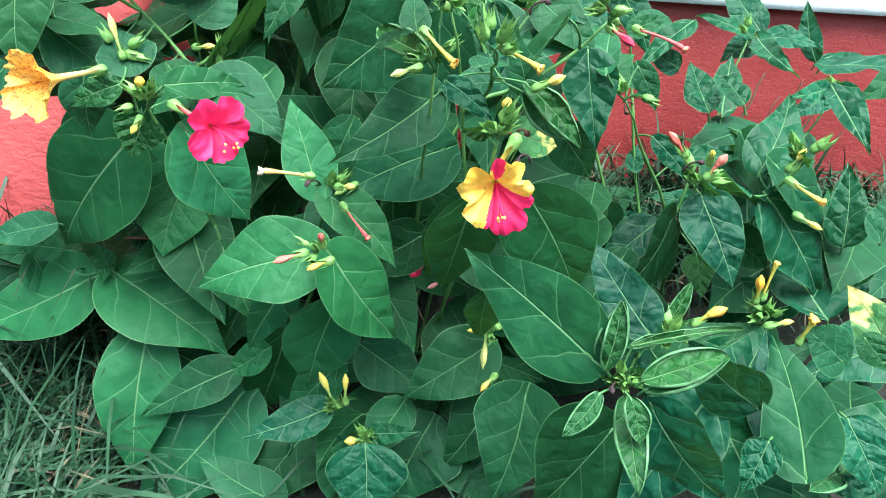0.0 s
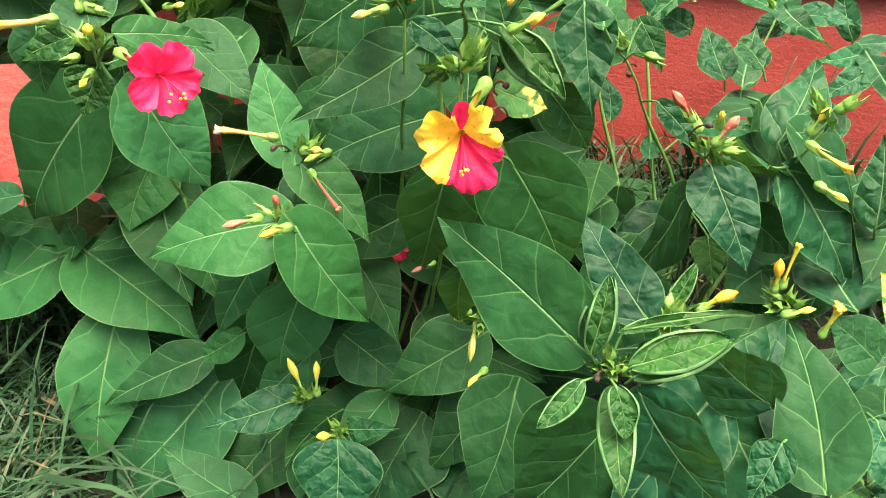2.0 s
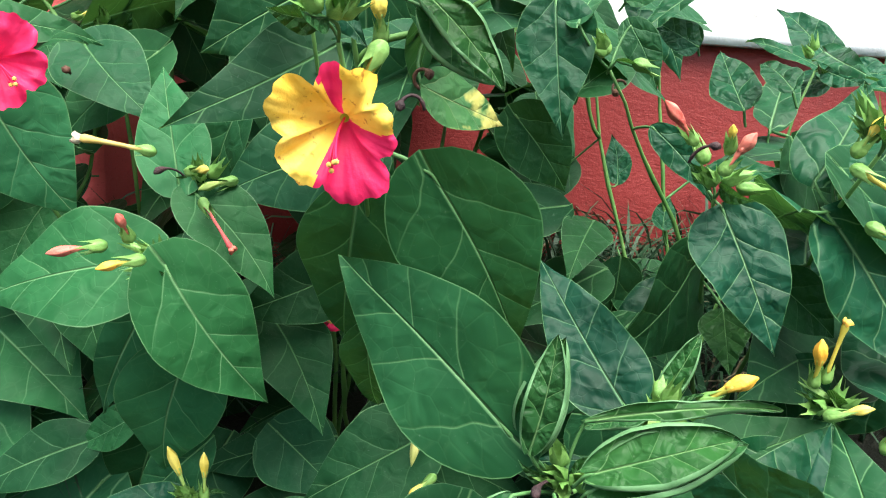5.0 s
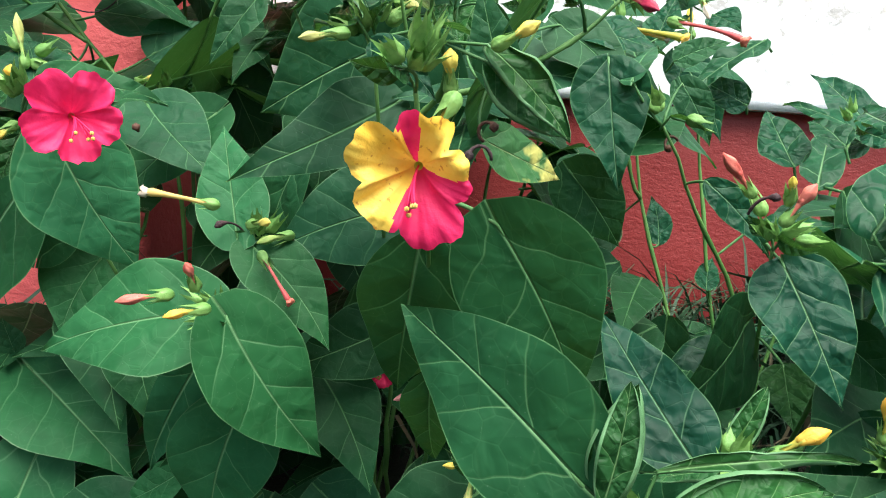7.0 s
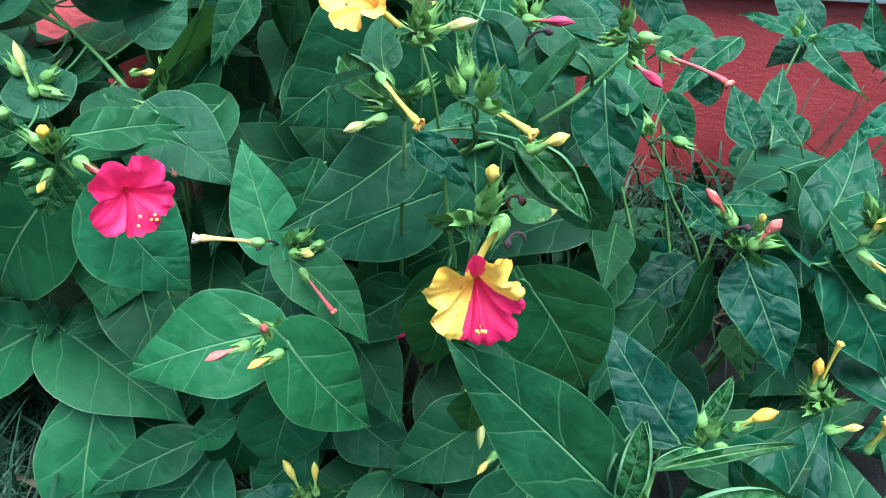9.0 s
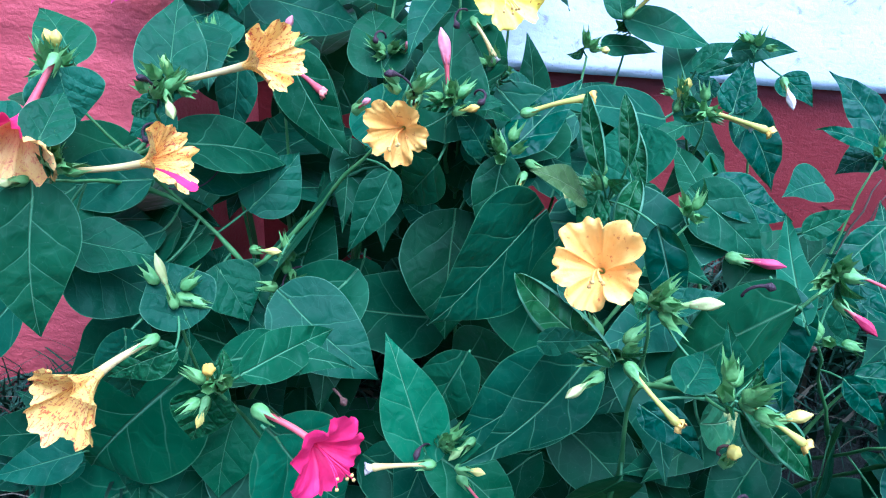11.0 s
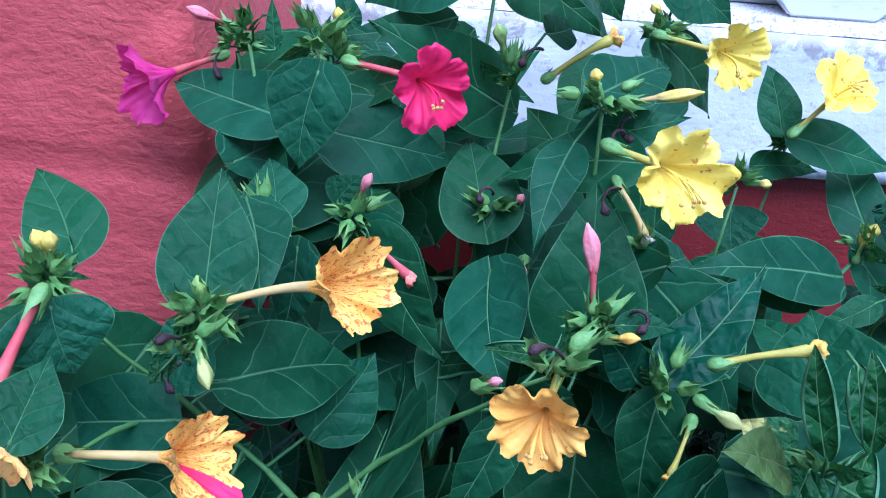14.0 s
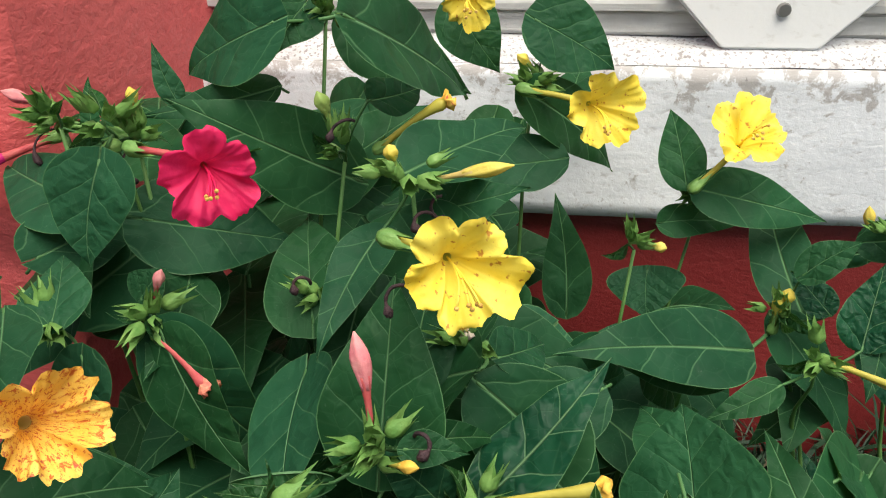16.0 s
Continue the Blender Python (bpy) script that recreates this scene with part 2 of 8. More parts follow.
def soil_material():
    m, ns, ls, b = shader("soil")
    co = node(ns, "TexCoord").outputs["Object"]
    n = noise_tex(ns, ls, 40, 8, 0.7, co)
    big = noise_tex(ns, ls, 3, 4, 0.6, co)
    col = mixed(ns, ls, n, (0.005, 0.0045, 0.0035), (0.018, 0.015, 0.011))
    col = mixed(ns, ls, ramp(ns, ls, big, [(0.4, (0, 0, 0)), (0.7, (0.6, 0.6, 0.6))]), col, (0.012, 0.028, 0.010))
    ls.new(col, b.inputs["Base Color"])
    b.inputs["Roughness"].default_value = 0.95
    bump(ns, ls, b, n, 1.0, 0.012)
    return m


def paint_material(name, a, b_, worn, scale, grit, amount, rough, dist, peel=None, grain=0.8):
    """Masonry paint: two tones, worn specks where the ground shows, trowel and sand relief."""
    m, ns, ls, b = shader(name)
    co = node(ns, "TexCoord").outputs["Object"]
    n1 = noise_tex(ns, ls, scale, 6, 0.6, co)
    n2 = noise_tex(ns, ls, grit, 5, 0.65, co)
    mp = node(ns, "Mapping")
    mp.inputs["Scale"].default_value = (grain, 1.0, 1.35)
    ls.new(co, mp.inputs[0])
    n3 = noise_tex(ns, ls, grit * 0.42, 4, 0.6, mp.outputs[0], 0.2)
    col = mixed(ns, ls, ramp(ns, ls, n1, [(0.3, (0, 0, 0)), (0.7, (1, 1, 1))]), a, b_)
    col = mixed(ns, ls, ramp(ns, ls, n3, [(0.30, (0.5, 0.5, 0.5)), (0.42, (0, 0, 0))]), col, worn)
    speck = noise_tex(ns, ls, grit * 1.7, 2, 0.5, co)
    col = mixed(ns, ls, ramp(ns, ls, speck, [(0.70 - amount, (0, 0, 0)), (0.75 - amount, (0.7, 0.7, 0.7))]), col, worn)
    if peel:
        # paint flaking off in patches, more of it higher up
        sep = node(ns, "SeparateXYZ")
        ls.new(co, sep.inputs[0])
        mr = node(ns, "MapRange")
        mr.inputs[1].default_value, mr.inputs[2].default_value = peel
        ls.new(sep.outputs[2], mr.inputs[0])
        flake = noise_tex(ns, ls, 55, 8, 0.72, co, 0.4)
        amt = maths(ns, ls, "ADD", flake, maths(ns, ls, "MULTIPLY", mr.outputs[0], 0.16))
        col = mixed(ns, ls, ramp(ns, ls, amt, [(0.60, (0, 0, 0)), (0.66, (0.75, 0.75, 0.75))]), col, (0.36, 0.32, 0.30))
        col = mixed(ns, ls, ramp(ns, ls, amt, [(0.76, (0, 0, 0)), (0.80, (0.8, 0.8, 0.8))]), col, (0.10, 0.085, 0.075))
    ls.new(col, b.inputs["Base Color"])
    b.inputs["Roughness"].default_value = rough
    h = maths(ns, ls, "ADD", maths(ns, ls, "MULTIPLY", n3, 1.2), maths(ns, ls, "MULTIPLY", n2, 0.6))
    h = maths(ns, ls, "ADD", h, maths(ns, ls, "MULTIPLY", n1, 0.4))
    bump(ns, ls, b, h, 0.8, dist)
    return m


SOIL = soil_material()
# Wall red is darker than the pillar's: the recess shade is in the colour.
RED_PAINT_SHADED = paint_material("red_masonry_paint_shaded", (0.21, 0.017, 0.019), (0.27, 0.028, 0.029), (0.14, 0.012, 0.013), 9, 520, 0.0, 0.55, 0.0009)
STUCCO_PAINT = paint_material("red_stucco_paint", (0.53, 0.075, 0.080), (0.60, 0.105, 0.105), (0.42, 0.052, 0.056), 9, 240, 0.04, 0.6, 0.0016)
WHITE_PAINT = paint_material("white_worn_paint", (0.80, 0.82, 0.87), (0.86, 0.88, 0.92), (0.36, 0.33, 0.33), 12, 300, -0.02, 0.7, 0.0006, (0.385, 0.435))
LEDGE_PAINT = paint_material("peeling_white_paint", (0.62, 0.62, 0.63), (0.78, 0.78, 0.8), (0.24, 0.20, 0.19), 40, 260, 0.13, 0.8, 0.002)
SIDING_PAINT = paint_material("siding_paint", (0.50, 0.49, 0.48), (0.68, 0.68, 0.67), (0.22, 0.20, 0.19), 30, 400, -0.04, 0.6, 0.0006, None, 0.04)
PLASTIC = paint_material("white_enamel", (0.90, 0.90, 0.91), (0.93, 0.93, 0.93), (0.7, 0.68, 0.66), 30, 300, -0.08, 0.35, 0.0002)
STEEL, _ns, _ls, _b = shader("dull_steel")
_b.inputs["Base Color"].default_value, _b.inputs["Metallic"].default_value, _b.inputs["Roughness"].default_value = (0.35, 0.34, 0.33, 1), 1.0, 0.45


# ---------------------------------------------------------------- builders
def mesh_of(name, verts, faces, mats, smooth=True, slots=None, uvs=None):
    me = bpy.data.meshes.new(name)
    me.from_pydata([tuple(v) for v in verts], [], faces)
    for m in mats:
        me.materials.append(m)
    if smooth:
        me.polygons.foreach_set("use_smooth", [True] * len(me.polygons))
    if slots is not None:
        me.polygons.foreach_set("material_index", slots)
    if uvs is not None:
        layer = me.uv_layers.new(name="UVMap")
        for loop in me.loops:
            layer.data[loop.index].uv = uvs[loop.vertex_index]
    me.update()
    return me


def piece(name, me, parent, label=""):
    ob = new(name, me)
    ob.parent = parent
    return tagged(ob, label) if label else ob


def part(name, bm, material, parent, label=""):
    me = bpy.data.meshes.new(name)
    bm.to_mesh(me)
    bm.free()
    me.materials.append(material)
    return piece(name, me, parent, label)


def frame_of(axis, hint):
    """Right, up and axis of a body whose length runs along axis and whose face looks towards hint."""
    a = Vector(axis).normalized()
    n = Vector(hint) - Vector(hint).dot(a) * a
    if n.length < 1e-4:
        n = a.orthogonal()
    n.normalize()
    return a.cross(n), n, a


def tube(points, radii, sides=7, caps=True):
    """Vertices and faces of a round tube along points."""
    verts, faces = [], []
    pts = [Vector(p) for p in points]
    side = None
    for i, p in enumerate(pts):
        d = (pts[min(i + 1, len(pts) - 1)] - pts[max(i - 1, 0)]).normalized()
        side = d.orthogonal().normalized() if side is None else (side - side.dot(d) * d).normalized()
        up = d.cross(side)
        for k in range(sides):
            a = 2 * math.pi * k / sides
            verts.append(p + radii[i] * (math.cos(a) * side + math.sin(a) * up))
    for i in range(len(pts) - 1):
        for k in range(sides):
            a, b = i * sides + k, i * sides + (k + 1) % sides
            faces.append((a, b, b + sides, a + sides))
    if caps:
        faces.append(tuple(range(sides))[::-1])
        faces.append(tuple(range((len(pts) - 1) * sides, len(pts) * sides)))
    return verts, faces


def bend(a, b, c, n):
    """n+1 points on a smooth bow from a by the control point b to c."""
    a, b, c = Vector(a), Vector(b), Vector(c)
    return [(1 - t) ** 2 * a + 2 * t * (1 - t) * b + t * t * c for t in (i / n for i in range(n + 1))]


def box(name, lo, hi, material, parent=None, bevel=0.003, label=""):
    bm = bmesh.new()
    bmesh.ops.create_cube(bm, size=1)
    size, mid = Vector(hi) - Vector(lo), (Vector(hi) + Vector(lo)) / 2
    for v in bm.verts:
        v.co = Vector((v.co.x * size.x, v.co.y * size.y, v.co.z * size.z)) + mid
    if bevel:
        bmesh.ops.bevel(bm, geom=bm.edges[:], offset=bevel, segments=2, affect="EDGES")
    return part(name, bm, material, parent, label)


# ---------------------------------------------------------------- the ground and the house wall
WALL_Y, BAND_Y, COLUMN_Y, COLUMN_X = 0.776, 0.763, 0.605, -0.267


def ground_height(x, y):
    """The bed rises a little towards the wall."""
    t = min(max((y - 0.42) / 0.33, 0.0), 1.0)
    return (0.085 + 0.06 * min(max((x + 0.15) / 0.25, 0.0), 1.0)) * t * t * (3 - 2 * t) + 0.008 * noise.noise(Vector((x * 9, y * 9, 0)))


def build_ground():
    xs = [-400, -60, -12, -4, -2] + [-1.2 + 0.05 * i for i in range(45)] + [2, 4, 12, 60, 400]
    ys = [-400, -60, -12, -4, -2, -1.2] + [-0.8 + 0.05 * i for i in range(36)] + [1.2, 2, 4, 12, 60, 400]
    verts = [(x, y, ground_height(x, y)) for y in ys for x in xs]
    w = len(xs)
    faces = [(j * w + i, j * w + i + 1, (j + 1) * w + i + 1, (j + 1) * w + i) for j in range(len(ys) - 1) for i in range(w - 1)]
    ob = new("ground", mesh_of("ground", verts, faces, [SOIL]))
    tagged(ob, "dark crumbly garden soil under grass and plants", "ground", kind="structure")


def build_grass():
    rng = random.Random(5)
    verts, faces, slots = [], [], []
    spots = []
    for _ in range(16000):
        r = rng.random()
        if r < 0.42:
            x, y = rng.uniform(-0.54, -0.235), rng.uniform(0.18, 0.61)
        elif r < 0.62:
            x, y = rng.uniform(-0.85, -0.24), rng.uniform(-0.05, 0.61)
        elif r < 0.9:
            x, y = rng.uniform(-0.26, 0.85), rng.uniform(0.60, 0.765)
        else:
            x, y = rng.uniform(-0.3, 0.9), rng.uniform(-0.3, 0.5)
        spots.append((x, y))
    for x, y in spots:
        dense = noise.noise(Vector((x * 6, y * 6, 3)))
        if dense < -0.4:
            continue
        dry = rng.random() < 0.05
        z = ground_height(x, y) - 0.004
        length, wide = rng.uniform(0.03, 0.115), rng.uniform(0.0008, 0.0024)
        if y > 0.48 and x < -0.24:
            length *= 1.7
        if rng.random() < 0.05:
            length, wide = length * 1.5, wide * 1.7
        az, lean = rng.uniform(0, 2 * math.pi), rng.uniform(0.15, 1.25)
        out, side = Vector((math.cos(az), math.sin(az), 0)), Vector((-math.sin(az), math.cos(az), 0))
        base = len(verts)
        for k in range(5):
            t = k / 4
            a = lean * t * 1.25
            p = Vector((x, y, z)) + out * (length * t * math.sin(a)) + Vector((0, 0, length * t * math.cos(a) * (1 - 0.25 * t)))
            half = wide * (1 - t) ** 0.6 if k < 4 else 0.0001
            verts += [p - side * half, p + side * half + Vector((0, 0, half * 0.8))]
        for k in range(4):
            a = base + 2 * k
            faces.append((a, a + 1, a + 3, a + 2))
            slots.append(1 if dry else 0)
    ob = new("grass", mesh_of("grass", verts, faces, [GRASS, STRAW], slots=slots))
    tagged(ob, "short unmown green grass with a few dry straws", "grass", kind="stuff")


def rough_slab(name, lo, hi, face_y, material, label, category, amp, step, joints=(), round_right=0.0, splay=0.0):
    """A masonry block whose front is uneven and has recessed joints; solid, with its sides, back and top."""
    nx, nz = max(2, int((hi[0] - lo[0]) / step)), max(2, int((hi[2] - lo[2]) / step))
    verts, faces = [], []
    for j in range(nz + 1):
        z = lo[2] + (hi[2] - lo[2]) * j / nz
        for i in range(nx + 1):
            x = lo[0] + (hi[0] - lo[0]) * i / nx
            n = noise.fractal(Vector((x * 22, z * 30, 1.7)), 0.7, 2.1, 4) + 0.5 * noise.noise(Vector((x * 6, z * 6, 9)))
            y = face_y - amp * n
            for jz in joints:
                y += 0.0022 * math.exp(-(((z - jz - 0.0015 * noise.noise(Vector((x * 14, 0, jz)))) / 0.0022) ** 2))
            if round_right:
                edge = hi[0] - x
                y -= 0.004 * max(0.0, 1 - edge / 0.05) * noise.noise(Vector((x * 60, z * 60, 5)))
                if edge < round_right:
                    y += round_right * (1 - math.sqrt(max(0.0, 1 - (1 - edge / round_right) ** 2)))
            verts.append((x, y, z))
    w = nx + 1
    for j in range(nz):
        for i in range(nx):
            a = j * w + i
            faces.append((a, a + 1, a + w + 1, a + w))
    back = len(verts)
    verts += [(lo[0], hi[1], lo[2]), (hi[0] + splay, hi[1], lo[2]), (hi[0] + splay, hi[1], hi[2]), (lo[0], hi[1], hi[2])]
    bottom, top = [i for i in range(w)], [nz * w + i for i in range(w)]
    left, right = [j * w for j in range(nz + 1)], [j * w + nx for j in range(nz + 1)]
    faces.append(tuple(bottom[::-1]) + (back, back + 1))
    faces.append(tuple(top) + (back + 2, back + 3))
    faces.append(tuple(left) + (back + 3, back))
    faces.append(tuple(right[::-1]) + (back + 1, back + 2))
    faces.append((back + 1, back, back + 3, back + 2))
    ob = new(name, mesh_of(name, verts, faces, [material]))
    bm = bmesh.new()
    bm.from_mesh(ob.data)
    for f in bm.faces:
        f.smooth = len(f.verts) == 4 and f.calc_area() < 0.01
    bm.to_mesh(ob.data)
    bm.free()
    return tagged(ob, label, category, kind="structure")


def build_house():
    rough_slab("wall_foundation", (COLUMN_X + 0.002, 0, -0.1), (1.6, 0.95, 0.333), WALL_Y, RED_PAINT_SHADED, "red painted masonry foundation wall", "wall", 0.0012, 0.012, (0.118, 0.232))
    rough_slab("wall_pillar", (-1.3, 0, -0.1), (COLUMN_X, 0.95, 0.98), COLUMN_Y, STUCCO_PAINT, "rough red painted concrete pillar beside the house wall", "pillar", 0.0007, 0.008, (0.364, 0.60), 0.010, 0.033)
    # white band: rough face, worn bevelled top
    rough_slab("trim_band", (COLUMN_X + 0.002, 0, 0.3335), (1.6, 0.95, 0.428), BAND_Y, WHITE_PAINT, "white painted rough sill band with worn patches", "trim", 0.0012, 0.008)
    bm = bmesh.new()
    prof = [(BAND_Y + 0.002, 0.4285), (BAND_Y + 0.008, 0.436), (BAND_Y + 0.024, 0.4415), (0.95, 0.4415), (0.95, 0.4285)]
    rows = []
    for x in [COLUMN_X + 0.002 + 0.02 * i for i in range(95)]:
        rows.append([bm.verts.new((x, y + (0.0012 * noise.noise(Vector((x * 40, y * 90, z * 90))) if y < 0.9 else 0), z + 0.001 * noise.noise(Vector((x * 33, y * 50, 4))))) for y, z in prof])
    for a, b in zip(rows, rows[1:]):
        for k in range(len(prof)):
            bm.faces.new((a[k], b[k], b[(k + 1) % len(prof)], a[(k + 1) % len(prof)]))
    bmesh.ops.recalc_face_normals(bm, faces=bm.faces[:])
    tagged(part("trim_ledge", bm, LEDGE_PAINT, None), "weathered white ledge on top of the band", "trim", kind="structure")
    wall = tagged(new("wall_siding"), "white painted lap siding of the house", "wall", kind="structure")
    bead = box("starter_strip", (COLUMN_X + 0.002, 0.786, 0.442), (1.6, 0.84, 0.4565), SIDING_PAINT, wall, 0.002)
    z = 0.457
    for k in range(17):
        bm = bmesh.new()
        prof = [(0.780, z), (0.7795, z + 0.004), (0.7995, z + 0.104), (0.93, z + 0.104), (0.93, z)]
        vs = [[bm.verts.new((x, y, h)) for y, h in prof] for x in (-1.3 if z > 1.0 else COLUMN_X + 0.002, 1.6)]
        for i in range(5):
            bm.faces.new((vs[0][i], vs[1][i], vs[1][(i + 1) % 5], vs[0][(i + 1) % 5]))
        bm.faces.new(vs[0][::-1]), bm.faces.new(vs[1])
        bmesh.ops.recalc_face_normals(bm, faces=bm.faces[:])
        part("siding_board", bm, SIDING_PAINT, wall)
        z += 0.1055


def build_plate():
    """White eight-sided cover plate with a screw, fixed on the siding."""
    plate = tagged(new("cover_plate"), "white eight-sided cover plate screwed to the siding", "cover plate")
    cx, lo = 0.087, 0.4375
    plate.location = (cx, 0.775, lo)
    bm = bmesh.new()
    half, cut, tall = 0.061, 0.034, 0.13
    ring = [(-half + cut, 0), (half - cut, 0), (half, cut), (half, tall - cut), (half - cut, tall), (-half + cut, tall), (-half, tall - cut), (-half, cut)]
    f = bm.faces.new([bm.verts.new((x, 0.006, z)) for x, z in ring])
    ext = bmesh.ops.extrude_face_region(bm, geom=[f])
    for v in ext["geom"]:
        if isinstance(v, bmesh.types.BMVert):
            v.co.y -= 0.009
    bmesh.ops.recalc_face_normals(bm, faces=bm.faces[:])
    bmesh.ops.bevel(bm, geom=bm.edges[:], offset=0.0012, segments=2, affect="EDGES")
    part("plate", bm, PLASTIC, plate)
    for x, z in ((0.004, 0.022), (0.004, 0.108)):
        bm = bmesh.new()
        bmesh.ops.create_cone(bm, cap_ends=True, segments=16, radius1=0.0042, radius2=0.0034, depth=0.003)
        bmesh.ops.rotate(bm, verts=bm.verts[:], cent=(0, 0, 0), matrix=Matrix.Rotation(radians(90), 3, "X"))
        bmesh.ops.translate(bm, verts=bm.verts[:], vec=(x, -0.0042, z))
        part("screw", bm, STEEL, plate, "dull steel screw head")
    bm = bmesh.new()
    v = [bm.verts.new((x, y, z)) for y in (-0.0034, -0.005) for x, z in ((-0.004, 0.048), (0.008, 0.036), (0.020, 0.048), (0.008, 0.042))]
    for q in ((0, 1, 5, 4), (1, 2, 6, 5), (2, 3, 7, 6), (3, 0, 4, 7), (4, 5, 6, 7)):
        bm.faces.new([v[i] for i in q])
    bmesh.ops.recalc_face_normals(bm, faces=bm.faces[:])
    part("latch", bm, STEEL, plate, "grey pointed latch")


build_ground()
build_grass()
build_house()
build_plate()

# ---------------------------------------------------------------- the flowering shrubs
SHRUBS, STEMS, OWNERS = [], [], []


def shrub(x, y, label):
    p = tagged(new("flowering_shrub"), label, "flowering shrub", "four o'clock shrubs along the wall")
    p.location = (x, y, ground_height(x, y))
    SHRUBS.append(p)
    return p


def place(me, parent, name, label=""):
    """A mesh in world coordinates, hung under parent, with its own origin at the parent's."""
    ob = new(name, me)
    ob.parent = parent
    ob.matrix_parent_inverse = Matrix.Translation(-parent.location)
    return tagged(ob, label) if label else ob


def stem(p, tip, thick=0.0017, bow=0.0):
    """A branch from the shrub's root to tip: rises first, then leans out."""
    rng = random.Random(int(1e4 * (tip[0] + 2 * tip[1] + 3 * tip[2])))
    root = Vector(p.location) + Vector((rng.uniform(-0.015, 0.015), rng.uniform(-0.015, 0.015), -0.01))
    tip = Vector(tip)
    forks = [q for pts, owner in zip(STEMS, OWNERS) if owner == p.name for q in pts[:7] if q.z < tip.z - 0.03 and q.y > tip.y - 0.015]
    if len(forks) > 21:
        near = min(forks, key=lambda q: (q - tip).length + 0.3 * abs(q.x - tip.x))
        if (near - tip).length < 0.8 * (root - tip).length:
            root, thick = near, thick * 0.8
    ctrl = root.lerp(tip, 0.45) + Vector((rng.uniform(-0.012, 0.012), rng.uniform(0.0, 0.02) + bow + 0.2 * max(0.0, root.y - tip.y), -0.12 * (tip.z - root.z)))
    pts = bend(root, ctrl, tip, 12)
    for i in range(1, 12):
        pts[i] += 0.003 * noise.noise_vector(pts[i] * 30)
    radii = [thick * (1 - 0.55 * i / 12) * (1.35 if i in (4, 8) else 1.0) for i in range(13)]
    v, f = tube(pts, radii, 8)
    OWNERS.append(p.name)
    STEMS.append([pts[i].copy() for i in range(3, 13)])
    return place(mesh_of("stem", v, f, [STEM]), p, "stem")


def nearest_stem(b):
    best, far = None, 9.0
    for pts in STEMS:
        for q in pts:
            if (q - b).length < far:
                best, far = q, (q - b).length
    return best, far


LEAF_MATS = {"s": SMOOTH, "m": SMOOTH_SHADED, "p": SMOOTH_LIT, "d": CRINKLED_SHADED, "c": CRINKLED, "k": FRESH, "y": AGED, "o": OLIVE, "f": FRESH}
COUNT = [0]


